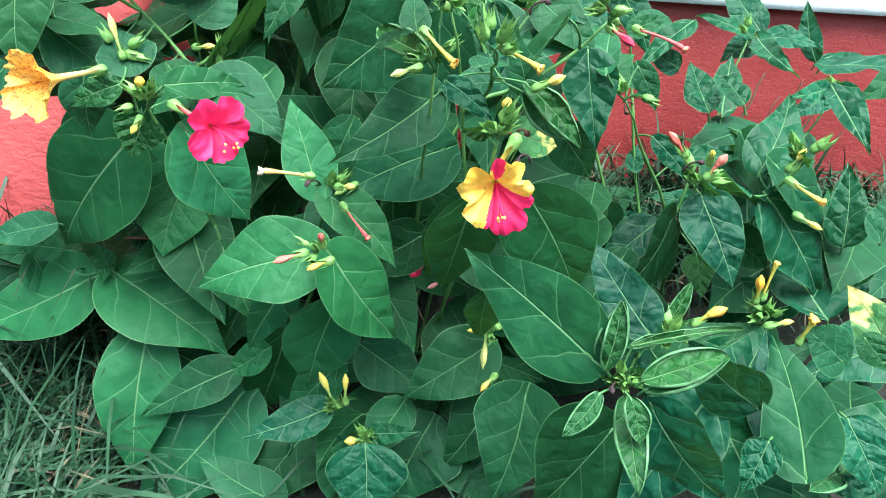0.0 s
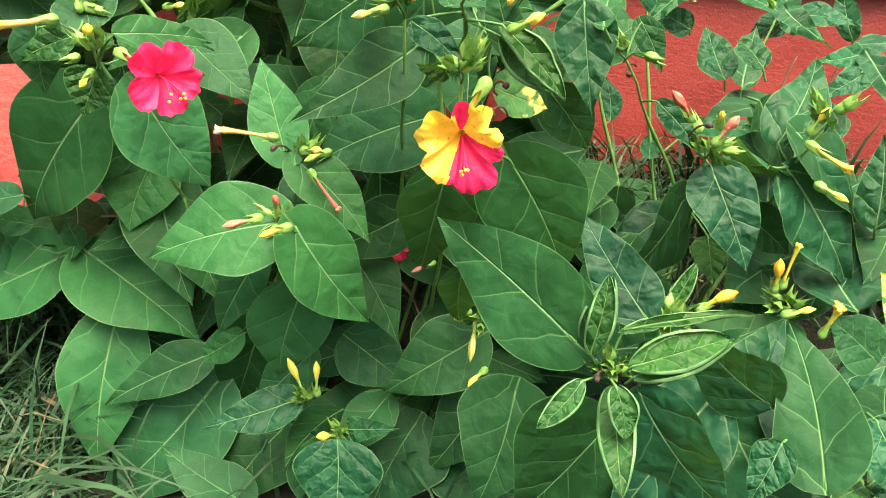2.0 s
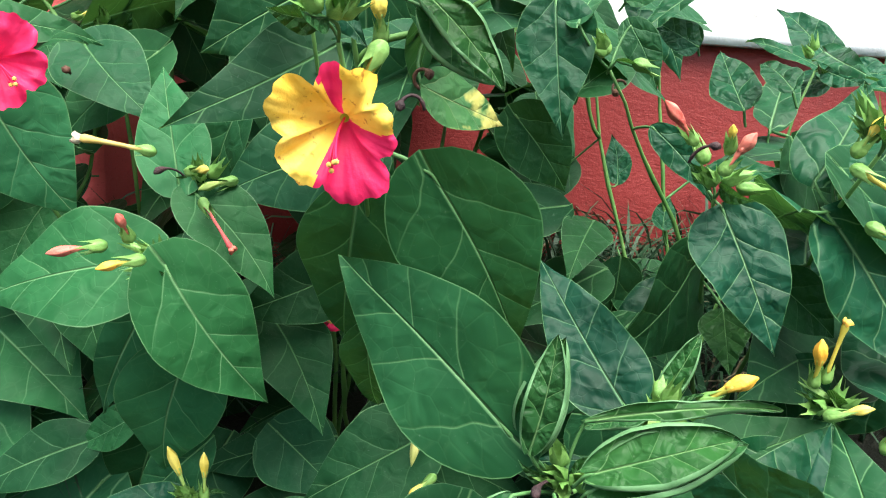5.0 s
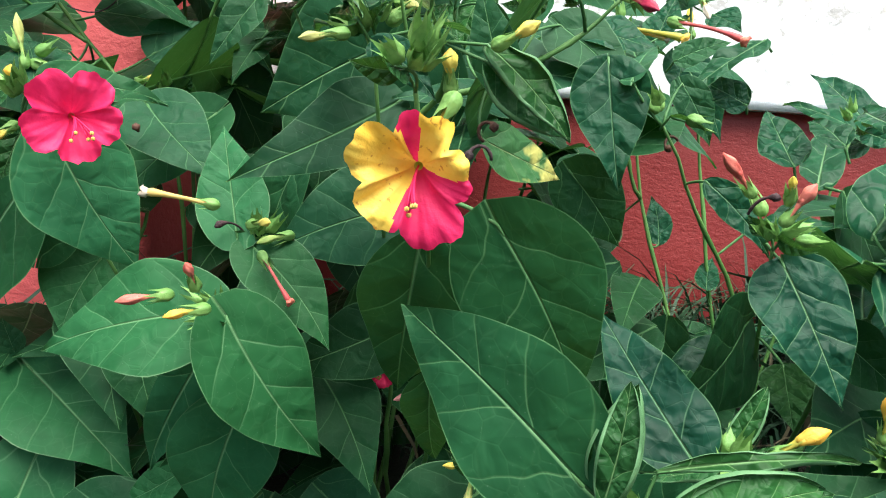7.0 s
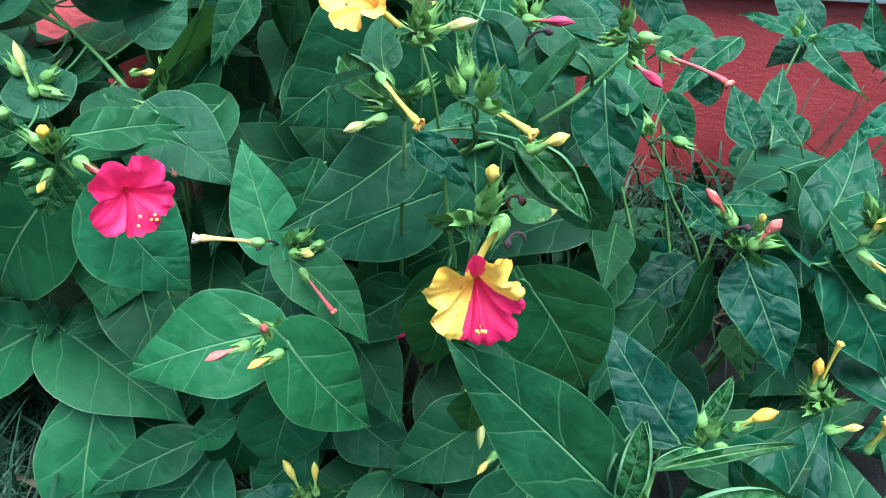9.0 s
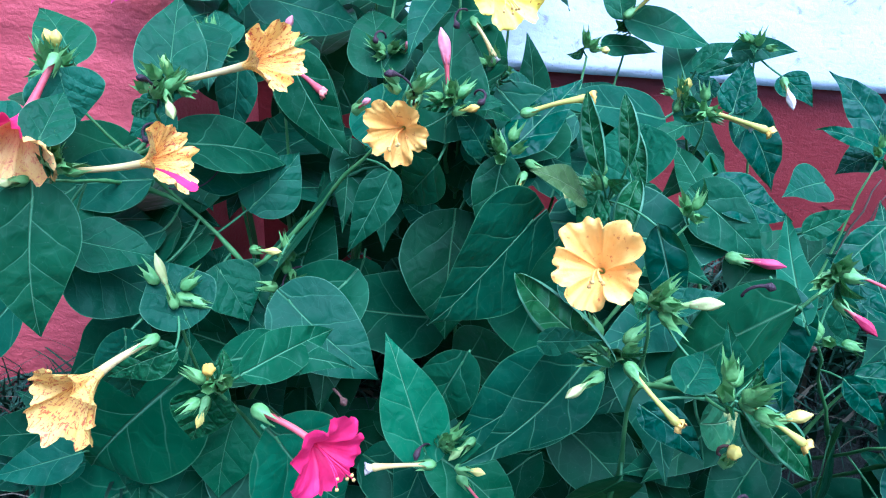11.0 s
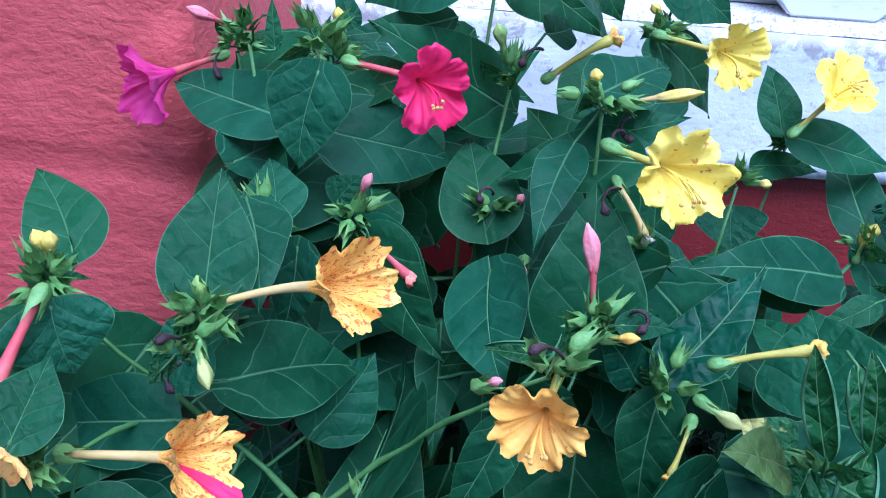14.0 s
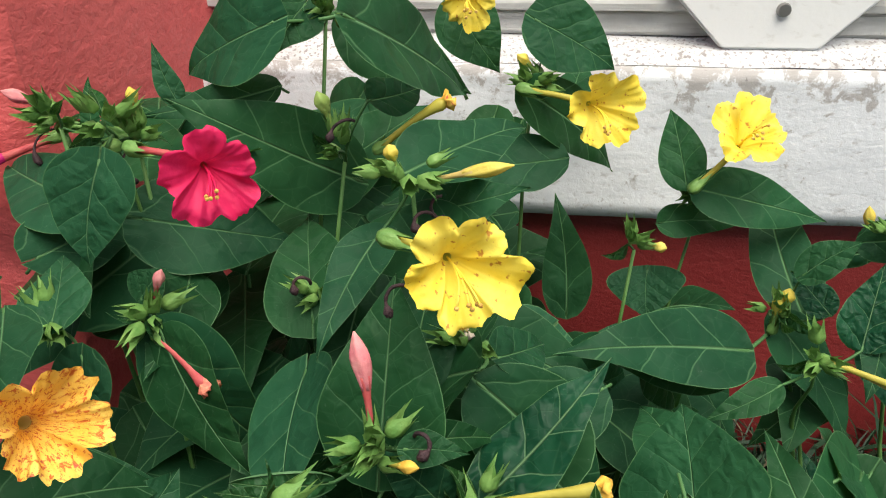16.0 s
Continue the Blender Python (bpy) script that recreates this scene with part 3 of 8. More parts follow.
def leaf(p, base, tip, width, face, kind="s", bow=0.035, fold=0.16):
    """One leaf with its stalk: heart-shaped at the base, drawn out to a point; kind: s smooth, c crinkled, k rolled at
    its margins, y yellowing, o olive, f fresh, m smooth with shade in its colour, p smooth with light in its colour, d
    crinkled with shade in its colour.
    """
    COUNT[0] += 1
    rng = random.Random(COUNT[0] * 17 + 3)
    b, t = Vector(base), Vector(tip)
    length = (t - b).length
    width *= 0.86 if kind in "cd" else 0.96
    right, up, along = frame_of(t - b, face)
    nu, nv = 22, 5
    rolled, crinkled = kind == "k", kind in "ckd"
    p1, p2, p3 = rng.uniform(0, 6), rng.uniform(0, 6), rng.uniform(0, 6)
    skew, bow_ = rng.uniform(-0.05, 0.05), bow * rng.uniform(0.5, 1.5)
    waist, point = rng.uniform(0.26, 0.34), rng.uniform(1.28, 1.5)
    lob = 0.13 if (kind in "smp" and width / length > 0.55) else 0.03
    peak = 0.6 ** 0.6 * 0.8 ** 0.8 / 1.4 ** 1.4
    verts, uvs, slots, faces = [], [], [], []
    for i in range(nu + 1):
        u = (i / nu) ** 1.2
        if rolled:
            ww = (u + 0.012) ** 0.6 * (1.0 - u) ** 0.8 / peak
        elif u < waist:
            ww = (1 - ((waist - u) / waist) ** 2) ** 0.5
        else:
            v = (u - waist) / (1 - waist)
            ww = (1 - v ** point) * (1 - 0.35 * v ** 4)
        half = 0.5 * width * min(ww, 1.06)
        for j in range(-nv, nv + 1):
            s = math.copysign((0.0, 0.25, 0.5, 0.75, 0.984, 1.0)[abs(j)] if not rolled else (0.0, 0.35, 0.73, 0.82, 0.91, 1.0)[abs(j)], j)
            a = abs(s)
            x = s * half * (1 + 0.03 * math.sin(9 * u + p1) + 0.006 * math.sin(23 * u + p2 * (1 if s > 0 else 2)))
            y = u * length - lob * length * (a ** 1.6) * max(0.0, 1 - 3.2 * u)
            z = fold * a * half + bow_ * length * 4 * u * (1 - u) - 0.10 * length * max(0.0, u - 0.7) ** 2 * 4
            z -= 0.30 * fold * half * a ** 3
            z += (0.018 if not crinkled else 0.03) * length * a * a * math.sin(10 * u + p3 + (1.3 if s > 0 else 0))
            ph = (u - 0.36 * a * half / (0.5 * length)) * 5.2 * 2 * math.pi
            z += (0.0035 if not crinkled else 0.007) * length * math.cos(ph + (2.4 if s > 0 else 0)) * min(1.0, 2.2 * a) * (1 - a * a * 0.7)
            if crinkled:
                z += 0.03 * length * noise.noise(Vector((u * 7 + p1, s * 3 + p2, 0))) * min(1.0, 2 * a)
            x += skew * length * 4 * u * (1 - u)
            if rolled and a > 0.73:
                k = (a - 0.73) / 0.27 * 3.4
                z += half * 0.12 * (1 - math.cos(k))
                x = math.copysign(half * (0.73 + 0.12 * math.sin(k)), s) + skew * length * 4 * u * (1 - u)
            verts.append(b + right * x + along * y + up * z)
            uvs.append((u, 0.5 + s * half / length))
    w = 2 * nv + 1
    for i in range(nu):
        for j in range(w - 1):
            a = i * w + j
            faces.append((a, a + 1, a + w + 1, a + w))
            slots.append(2 if j in (0, w - 2) or (rolled and j in (1, w - 3)) else 0)
    # raised midrib underneath and the stalk that carries the leaf
    root, far = nearest_stem(b)
    reach = far if far < 0.03 else 0.006
    way = (root - b).normalized() if root is not None and 0.004 < far < 0.03 else (-along * 0.4 - up).normalized()
    start = b + way * max(reach, 0.008)
    thick = 0.0005 + 0.0055 * width
    stalk = bend(start, b + way * reach * 0.45 - along * reach * 0.15 - up * 0.003, b, 5)
    stalk += [b + along * (length * k) + right * (skew * length * 4 * k * (1 - k)) + up * (bow_ * length * 4 * k * (1 - k) - 1.25 * thick) for k in (0.12, 0.3, 0.5)]
    v, f = tube(stalk, [thick, thick, thick, thick, thick, thick * 0.95, thick * 0.75, thick * 0.5, thick * 0.25], 6)
    o = len(verts)
    verts += v
    uvs += [(0.0, 0.5)] * len(v)
    faces += [tuple(o + k for k in q) for q in f]
    slots += [1] * len(f)
    ob = place(mesh_of("leaf", verts, faces, [LEAF_MATS[kind], PETIOLE, RIM if rolled else MARGIN], slots=slots, uvs=uvs), p, "leaf")
    return ob


def lathe(axis_pts, radii, sides, ripple=0.0, lobes=5, phase=0.0):
    """A round body along a bowed axis, pleated lengthwise."""
    verts, faces = [], []
    side = None
    for i, q in enumerate(axis_pts):
        d = (axis_pts[min(i + 1, len(axis_pts) - 1)] - axis_pts[max(i - 1, 0)]).normalized()
        side = d.orthogonal().normalized() if side is None else (side - side.dot(d) * d).normalized()
        o = d.cross(side)
        for k in range(sides):
            a = 2 * math.pi * k / sides
            r = radii[i] * (1 + ripple * math.cos(lobes * a + phase + 0.5 * i))
            verts.append(q + r * (math.cos(a) * side + math.sin(a) * o))
    n = len(axis_pts)
    for i in range(n - 1):
        for k in range(sides):
            a, b = i * sides + k, i * sides + (k + 1) % sides
            faces.append((a, b, b + sides, a + sides))
    faces.append(tuple(range(sides))[::-1])
    faces.append(tuple(range((n - 1) * sides, n * sides)))
    return verts, faces


def calyx_mesh(at, way, size, rng):
    """A green cup of five pointed sepals."""
    right, up, ax = frame_of(way, (rng.uniform(-1, 1), rng.uniform(-1, 1), rng.uniform(-1, 1)))
    verts, faces = [], []
    prof = [(0.0, 0.15), (0.15, 0.30), (0.40, 0.41), (0.65, 0.40), (0.85, 0.38)]
    sides = 15
    for h, r in prof:
        for k in range(sides):
            a = 2 * math.pi * k / sides
            rr = r * (1 + 0.16 * math.cos(5 * a) + 0.05 * math.cos(15 * a))
            verts.append(at + size * (ax * h + rr * (math.cos(a) * right + math.sin(a) * up)))
    for i in range(len(prof) - 1):
        for k in range(sides):
            a, b = i * sides + k, i * sides + (k + 1) % sides
            faces.append((a, b, b + sides, a + sides))
    faces.append(tuple(range(sides))[::-1])
    top = (len(prof) - 1) * sides
    for s in range(5):
        a0 = 2 * math.pi * (3 * s + 1) / sides
        flare, tall = rng.uniform(0.15, 0.65), rng.uniform(1.5, 2.2)
        d = math.cos(a0) * right + math.sin(a0) * up
        mid = len(verts)
        verts.append(at + size * (ax * (0.5 * (tall + 0.85)) + d * (0.38 + 0.35 * (flare - 0.38))))
        verts.append(at + size * (ax * tall + d * flare))
        k = [top + (3 * s + q) % sides for q in (0, 1, 2)]
        k3 = top + (3 * s + 3) % sides
        faces += [(k[0], k[1], mid), (k[1], k[2], mid), (k[0], mid, mid + 1), (mid, k[2], mid + 1), (k[2], k3, mid)]
    return mesh_of("calyx", verts, faces, [SEPAL])


def cluster(p, at, n, face, seed):
    """A bunch of green calyces and small bracts at the end of a branch."""
    rng = random.Random(seed)
    at = Vector(at)
    stem(p, at - Vector(face) * 0.004 - Vector((0, 0, 0.004)))
    for k in range((n + 3) * 2 // 3):
        d = (Vector(face) * 0.7 + Vector((rng.uniform(-1, 1), rng.uniform(-1, 1), rng.uniform(-0.4, 1.0)))).normalized()
        q = at + d * rng.uniform(0.001, 0.009)
        v = calyx_mesh(q, d, rng.uniform(0.0048, 0.0068), rng)
        place(v, p, "calyx")
    for k in range(max(1, n // 3)):
        d = (Vector(face) * 0.4 + Vector((rng.uniform(-1, 1), rng.uniform(-1, 1), rng.uniform(-0.5, 0.8)))).normalized()
        leaf(p, at + d * 0.003, at + d * rng.uniform(0.012, 0.02), rng.uniform(0.006, 0.009), Vector(face) + d.orthogonal(), "f", 0.1, 0.4)
    if rng.random() < 0.15:
        q = at + Vector((rng.uniform(-0.008, 0.008), 0, -0.003))
        turn = rng.choice((-1, 1)) * rng.uniform(0.22, 0.34)
        pts, d = [q], Vector(face) * 0.6 + Vector((rng.uniform(-1, 1), 0, 0.6))
        for i in range(11):
            d = (Matrix.Rotation(turn, 3, Vector(face)) @ d).normalized()
            pts.append(pts[-1] + d * 0.0022)
        v, f = tube(pts, [0.0005] * 8 + [0.0007, 0.0013, 0.0016, 0.0008], 6)
        place(mesh_of("withered_tube", v, f, [WITHER]), p, "withered_tube", "shrivelled black flower tube")


def withered(p, at, brown, seed):
    """A spent flower tube, dried to a thin curl that hangs on its calyx, with a shrunken head."""
    rng = random.Random(seed)
    q, d = Vector(at), Vector((rng.uniform(-0.6, 0.6), -0.3, rng.uniform(0.2, 0.8))).normalized()
    axis = Vector((rng.uniform(-0.3, 0.3), -1, rng.uniform(-0.3, 0.3))).normalized()
    turn = rng.choice((-1, 1)) * rng.uniform(0.10, 0.32)
    pts = [q - d * 0.004]
    for i in range(14):
        d = (Matrix.Rotation(turn * rng.uniform(0.4, 1.5), 3, axis) @ d + Vector((0, 0, -0.06))).normalized()
        pts.append(pts[-1] + d * 0.0010)
    radii = [0.0006 * (1 + 0.4 * noise.noise(Vector((k * 1.3, seed, 0)))) for k in range(11)] + [0.0012, 0.0018, 0.0014, 0.0005]
    v, f = tube(pts, radii, 6)
    place(mesh_of("withered_tube", v, f, [DRIED if brown else WITHER]), p, "withered_tube", "shrivelled brown flower tube" if brown else "shrivelled black flower tube")


BUD_KINDS = {
    "redbud": (BUDRED, BUDRED, "club"), "pinkbud": (BUDPINK, TUBER, "club"), "magbud": (BUDMAG, TUBER, "club"),
    "orangebud": (BUDORA, TUBEG, "club"), "yellow": (BUDYEL, BUDGREEN, "club"), "pale": (BUDPALE, BUDGREEN, "club"),
    "green": (BUDGREEN, BUDGREEN, "club"), "white": (BUDWHITE, TUBEC, "club"), "cream": (BUDYEL, TUBEC, "club"),
    "tube": (BUDWHITE, TUBEC, "wilt"), "wilt": (SPECK, TUBEG, "wilt"), "wiltred": (BUDCORAL, TUBER, "wilt"),
}


def bud(p, base, tip, wide, kind, face, seed):
    """A closed flower: slim tube swelling to a pointed head; or a spent tube with its crumpled end."""
    rng = random.Random(seed)
    head_mat, tube_mat, form = BUD_KINDS[kind]
    b, t = Vector(base), Vector(tip)
    ax = (t - b).length
    sag = Vector((rng.uniform(-0.05, 0.05), rng.uniform(-0.05, 0.05), rng.uniform(-0.02, 0.10))) * ax
    r = wide / 2 * (0.84 if form == "club" else 0.92)
    ob = tagged(new("bud"), "", "")
    ob.parent = p
    ob.location = b - p.location
    place_in(calyx_mesh(b - (t - b).normalized() * 0.004, t - b, 0.0052, rng), ob, b, "calyx")
    if form == "club":
        pts = bend(b, b.lerp(t, 0.5) + sag, t, 14)
        prof = [0.34, 0.32, 0.32, 0.34, 0.39, 0.47, 0.58, 0.70, 0.82, 0.90, 0.90, 0.80, 0.60, 0.34, 0.08]
        v, f = lathe(pts[:8], [r * k for k in prof[:8]], 10)
        place_in(mesh_of("tube", v, f, [tube_mat]), ob, b, "tube")
        v, f = lathe(pts[5:], [r * k * 1.02 for k in prof[5:]], 20, 0.13, 5, rng.uniform(0, 6))
        place_in(mesh_of("bud_head", v, f, [head_mat]), ob, b, "bud_head")
    else:
        pts = bend(b, b.lerp(t, 0.5) + sag, t, 12)
        v, f = lathe(pts, [r * k for k in (0.62, 0.50, 0.44, 0.42, 0.42, 0.43, 0.45, 0.48, 0.52, 0.60, 0.72, 0.86, 0.60)], 10, 0.04, 3)
        place_in(mesh_of("tube", v, f, [tube_mat]), ob, b, "tube")
        right, up, axd = frame_of(t - pts[-3], face)
        verts, faces = [], []
        rings, sides = 4, 14
        for i in range(rings):
            for k in range(sides):
                a = 2 * math.pi * k / sides
                rr = r * (0.62, 1.15, 1.05, 0.35)[i] * (1 + 0.95 * noise.noise(Vector((k * 2.3, i * 1.7, seed))))
                verts.append(t + axd * (wide * (-0.15, 0.15, 0.42, 0.36)[i] + 0.55 * wide * noise.noise(Vector((k * 1.9, i, seed + 5)))) + rr * (math.cos(a) * right + math.sin(a) * up))
        for i in range(rings - 1):
            for k in range(sides):
                a, c = i * sides + k, i * sides + (k + 1) % sides
                faces.append((a, c, c + sides, a + sides))
        faces.append(tuple(range((rings - 1) * sides, rings * sides)))
        place_in(mesh_of("crumpled_limb", verts, faces, [head_mat]), ob, b, "crumpled_limb")
    return ob


def place_in(me, parent, origin, name, label=""):
    """A mesh given in world coordinates, moved into the frame of a part that stands at origin."""
    me.transform(Matrix.Translation(-Vector(origin)))
    ob = new(name, me)
    ob.parent = parent
    return tagged(ob, label) if label else ob


FLOWER_LABELS = {
    "red": "crimson trumpet flower with yellow anthers", "magenta": "magenta trumpet flower seen from its side",
    "yellow": "clear yellow trumpet flower with freckles", "orange": "golden trumpet flower", "cream": "apricot trumpet flower with brown freckles",
    "speck": "orange trumpet flower with fine red streaks", "stripe": "orange streaked trumpet flower with one crimson stripe",
    "pinkor": "salmon streaked trumpet flower with a crimson sector", "two": "half yellow, half crimson trumpet flower",
}
PALETTES = {
    "red": ([RED], TUBER, lambda a: 0), "magenta": ([MAGENTA], TUBER, lambda a: 0),
    "yellow": ([YELLOW], TUBEG, lambda a: 0), "orange": ([GOLD], TUBEG, lambda a: 0),
    "cream": ([CREAM], TUBEG, lambda a: 0), "speck": ([SPECK], TUBEC, lambda a: 0),
    "stripe": ([SPECK, RED], TUBEC, lambda a: 1 if 288 < a < 314 else 0),
    "pinkor": ([PINKISH, RED], TUBER, lambda a: 1 if 40 < a < 145 else 0),
    "two": ([GOLD, RED], TUBEG, lambda a: 1 if (84 < a < 107 or 246 < a < 357) else 0),
}


def flower(p, base, throat, face, up_hint, diameter, opened, palette, turn, seed):
    """A trumpet flower: long tube, five notched and rippled lobes, stamens standing out, green calyx. face: the way it opens."""
    rng = random.Random(seed)
    mats, tube_mat, pick = PALETTES[palette]
    b, c = Vector(base), Vector(throat)
    right, up, ax = frame_of(face, up_hint)
    right = -right
    ob = tagged(new("flower"), FLOWER_LABELS[palette])
    ob.parent = p
    ob.location = b - p.location
    radius = diameter / 2
    deep = radius * (0.8 if opened > 0.6 else 1.35)
    if opened <= 0.6:
        c = c + ax * deep * 0.45
    neck = c - ax * deep
    place_in(calyx_mesh(b - (neck - b).normalized() * 0.004, neck - b, 0.0064, rng), ob, b, "calyx")
    pts = bend(b, neck - ax * (neck - b).length * 0.45, neck, 12)
    v, f = lathe(pts, [0.0012 + (radius * (0.09 if opened > 0.6 else 0.125) - 0.0012) * (i / 12) ** 1.5 for i in range(13)], 10)
    f = f[:-1]
    place_in(mesh_of("tube", v, f, [tube_mat]), ob, b, "tube")
    rings, sides = 18, 120
    low = 0.07 if opened > 0.6 else 0.125
    verts, faces, slots, uvs = [], [], [], []
    size = [rng.uniform(0.84, 1.14) for _ in range(6)]
    tilt = [rng.uniform(-0.30, 0.20) * (0.55 if opened > 0.8 else 1.0) for _ in range(6)]
    for i in range(rings + 1):
        s = i / rings
        for k in range(sides):
            a = 2 * math.pi * k / sides
            q = (a + radians(turn)) / (2 * math.pi / 5) + 0.5
            n = int(q) % 5
            off = q - int(q) - 0.5
            lobe = max(0.0, 1 - (abs(off) * 2) ** 3.8)
            blend = max(0.0, (abs(off) - 0.3) / 0.2) * 0.5
            other = (n + (1 if off > 0 else -1)) % 5
            big = size[n] * (1 - blend) + size[other] * blend
            lift = tilt[n] * (1 - blend) + tilt[other] * blend
            notch = 0.04 * math.exp(-((off / 0.10) ** 2))
            edge = 0.05 * noise.noise(Vector((math.cos(a) * 7, math.sin(a) * 7, seed))) + 0.02 * noise.noise(Vector((math.cos(a) * 18, math.sin(a) * 18, seed)))
            rim = big * (0.74 + 0.28 * lobe) - notch + edge
            rad = radius * (low + (rim - low) * s ** (1.15 if opened > 0.6 else 1.55))
            h = -deep * (1 - s) ** 1.6 if opened > 0.6 else -deep * (1 - s) ** 1.1
            wave = radius * s * s * (lift + 0.05 * math.sin(10 * a + seed) * s + 0.24 * noise.noise(Vector((math.cos(a) * 2.2, math.sin(a) * 2.2, 2 * s + seed))))
            pleat = (0.03 + 0.12 * (1 - opened)) * radius * s * math.exp(-((off / 0.09) ** 2)) - 0.05 * radius * s * max(0.0, abs(off) * 2 - 0.7)
            crumple = (1.3 - opened) * 0.26 * radius * s * s * noise.noise(Vector((math.cos(a) * 5, math.sin(a) * 5, 4 * s + seed)))
            ruffle = 0.07 * radius * s ** 3 * noise.noise(Vector((math.cos(a) * 12, math.sin(a) * 12, seed + 3)))
            verts.append(c + ax * (h + wave - pleat + crumple + ruffle) + (rad + crumple * 0.6) * (math.cos(a) * right + math.sin(a) * up))
            uvs.append((k / sides, s))
    for i in range(rings):
        for k in range(sides):
            a, d = i * sides + k, i * sides + (k + 1) % sides
            faces.append((a, d, d + sides, a + sides))
            slots.append(pick((360 * (k + 0.5) / sides + 6 * math.sin(3 * i / rings)) % 360))
    place_in(mesh_of("limb", verts, faces, mats, slots=slots, uvs=uvs), ob, b, "limb")
    if opened > 0.6:
        for k in range(5):
            a = rng.uniform(4.2, 5.6)
            end = c + ax * radius * rng.uniform(0.25, 0.5) + (math.cos(a) * right + math.sin(a) * up) * radius * rng.uniform(0.22, 0.5)
            path = bend(neck, c + ax * radius * 0.15, end, 6)
            v, f = tube(path, [0.00035] * 7, 5)
            place_in(mesh_of("filament", v, f, [mats[-1]]), ob, b, "filament")
            bm = bmesh.new()
            bmesh.ops.create_icosphere(bm, subdivisions=1, radius=0.0008, matrix=Matrix.Translation(end - b))
            part("anther", bm, ANTHER, ob)
    return ob


PLANTS = [
    shrub(-0.05, 0.56, "bushy green shrub with crimson and yellow trumpet flowers"),
    shrub(0.17, 0.58, "green shrub with crinkled leaves and red buds"),
    shrub(-0.16, 0.52, "leafy shrub with orange and apricot trumpet flowers"),
]

# branch ends with their calyces
cluster(PLANTS[2], (-0.198, 0.408, 0.307), 5, (0.43, -0.89, 0.15), 84)
cluster(PLANTS[2], (-0.17, 0.372, 0.289), 7, (0.40, -0.89, 0.20), 85)
cluster(PLANTS[2], (-0.08, 0.406, 0.237), 6, (0.19, -0.93, 0.31), 86)
cluster(PLANTS[2], (-0.076, 0.37, 0.212), 7, (0.19, -0.90, 0.39), 87)
cluster(PLANTS[2], (-0.074, 0.389, 0.099), 5, (0.16, -0.81, 0.56), 88)
cluster(PLANTS[0], (-0.054, 0.394, 0.073), 4, (0.11, -0.80, 0.60), 89)
cluster(PLANTS[0], (0.011, 0.301, 0.302), 7, (-0.03, -0.97, 0.23), 90)
cluster(PLANTS[1], (0.126, 0.398, 0.26), 7, (-0.28, -0.92, 0.26), 91)
cluster(PLANTS[1], (0.17, 0.375, 0.282), 7, (-0.39, -0.89, 0.22), 92)
cluster(PLANTS[1], (0.181, 0.397, 0.181), 6, (-0.37, -0.84, 0.40), 93)
cluster(PLANTS[1], (0.083, 0.314, 0.179), 6, (-0.21, -0.84, 0.51), 94)
cluster(PLANTS[1], (0.112, 0.351, 0.188), 5, (-0.26, -0.86, 0.44), 95)
cluster(PLANTS[1], (0.212, 0.335, 0.117), 4, (-0.44, -0.72, 0.54), 96)
cluster(PLANTS[0], (0.022, 0.435, 0.136), 3, (-0.04, -0.88, 0.47), 97)
cluster(PLANTS[1], (0.083, 0.413, 0.303), 3, (-0.19, -0.97, 0.16), 98)
cluster(PLANTS[1], (0.277, 0.591, 0.287), 3, (-0.41, -0.90, 0.13), 99)
cluster(PLANTS[1], (0.217, 0.635, 0.318), 3, (-0.32, -0.95, 0.08), 100)
cluster(PLANTS[2], (-0.16, 0.464, 0.298), 3, (0.32, -0.94, 0.15), 101)
cluster(PLANTS[2], (-0.159, 0.458, 0.287), 5, (0.20, -0.87, 0.45), 102)
cluster(PLANTS[0], (-0.022, 0.364, 0.32), 7, (-0.21, -0.85, 0.49), 103)
cluster(PLANTS[0], (-0.015, 0.352, 0.35), 5, (-0.25, -0.87, 0.42), 104)
cluster(PLANTS[0], (0.007, 0.324, 0.332), 6, (-0.34, -0.79, 0.51), 105)
cluster(PLANTS[0], (0.063, 0.386, 0.348), 6, (-0.44, -0.82, 0.35), 106)
cluster(PLANTS[0], (0.026, 0.446, 0.343), 4, (-0.29, -0.90, 0.33), 107)
cluster(PLANTS[1], (0.105, 0.615, 0.39), 3, (-0.35, -0.93, 0.14), 108)
cluster(PLANTS[2], (-0.261, 0.46, 0.387), 8, (0.45, -0.77, 0.45), 109)
cluster(PLANTS[2], (-0.207, 0.455, 0.385), 7, (0.28, -0.82, 0.50), 110)
cluster(PLANTS[2], (-0.208, 0.436, 0.384), 4, (0.30, -0.79, 0.54), 111)
cluster(PLANTS[2], (-0.241, 0.409, 0.362), 8, (0.43, -0.66, 0.62), 112)
cluster(PLANTS[2], (-0.206, 0.516, 0.389), 7, (0.23, -0.88, 0.41), 113)
cluster(PLANTS[2], (-0.175, 0.527, 0.388), 6, (0.13, -0.91, 0.40), 114)
cluster(PLANTS[2], (-0.24, 0.595, 0.435), 8, (0.28, -0.94, 0.21), 115)
cluster(PLANTS[2], (-0.19, 0.562, 0.44), 8, (0.17, -0.96, 0.22), 116)
cluster(PLANTS[2], (-0.118, 0.581, 0.431), 7, (-0.05, -0.97, 0.24), 117)
cluster(PLANTS[0], (-0.085, 0.537, 0.439), 7, (-0.17, -0.96, 0.24), 118)
cluster(PLANTS[2], (-0.122, 0.553, 0.384), 5, (-0.04, -0.92, 0.39), 119)
cluster(PLANTS[0], (-0.084, 0.478, 0.381), 6, (-0.20, -0.85, 0.49), 120)
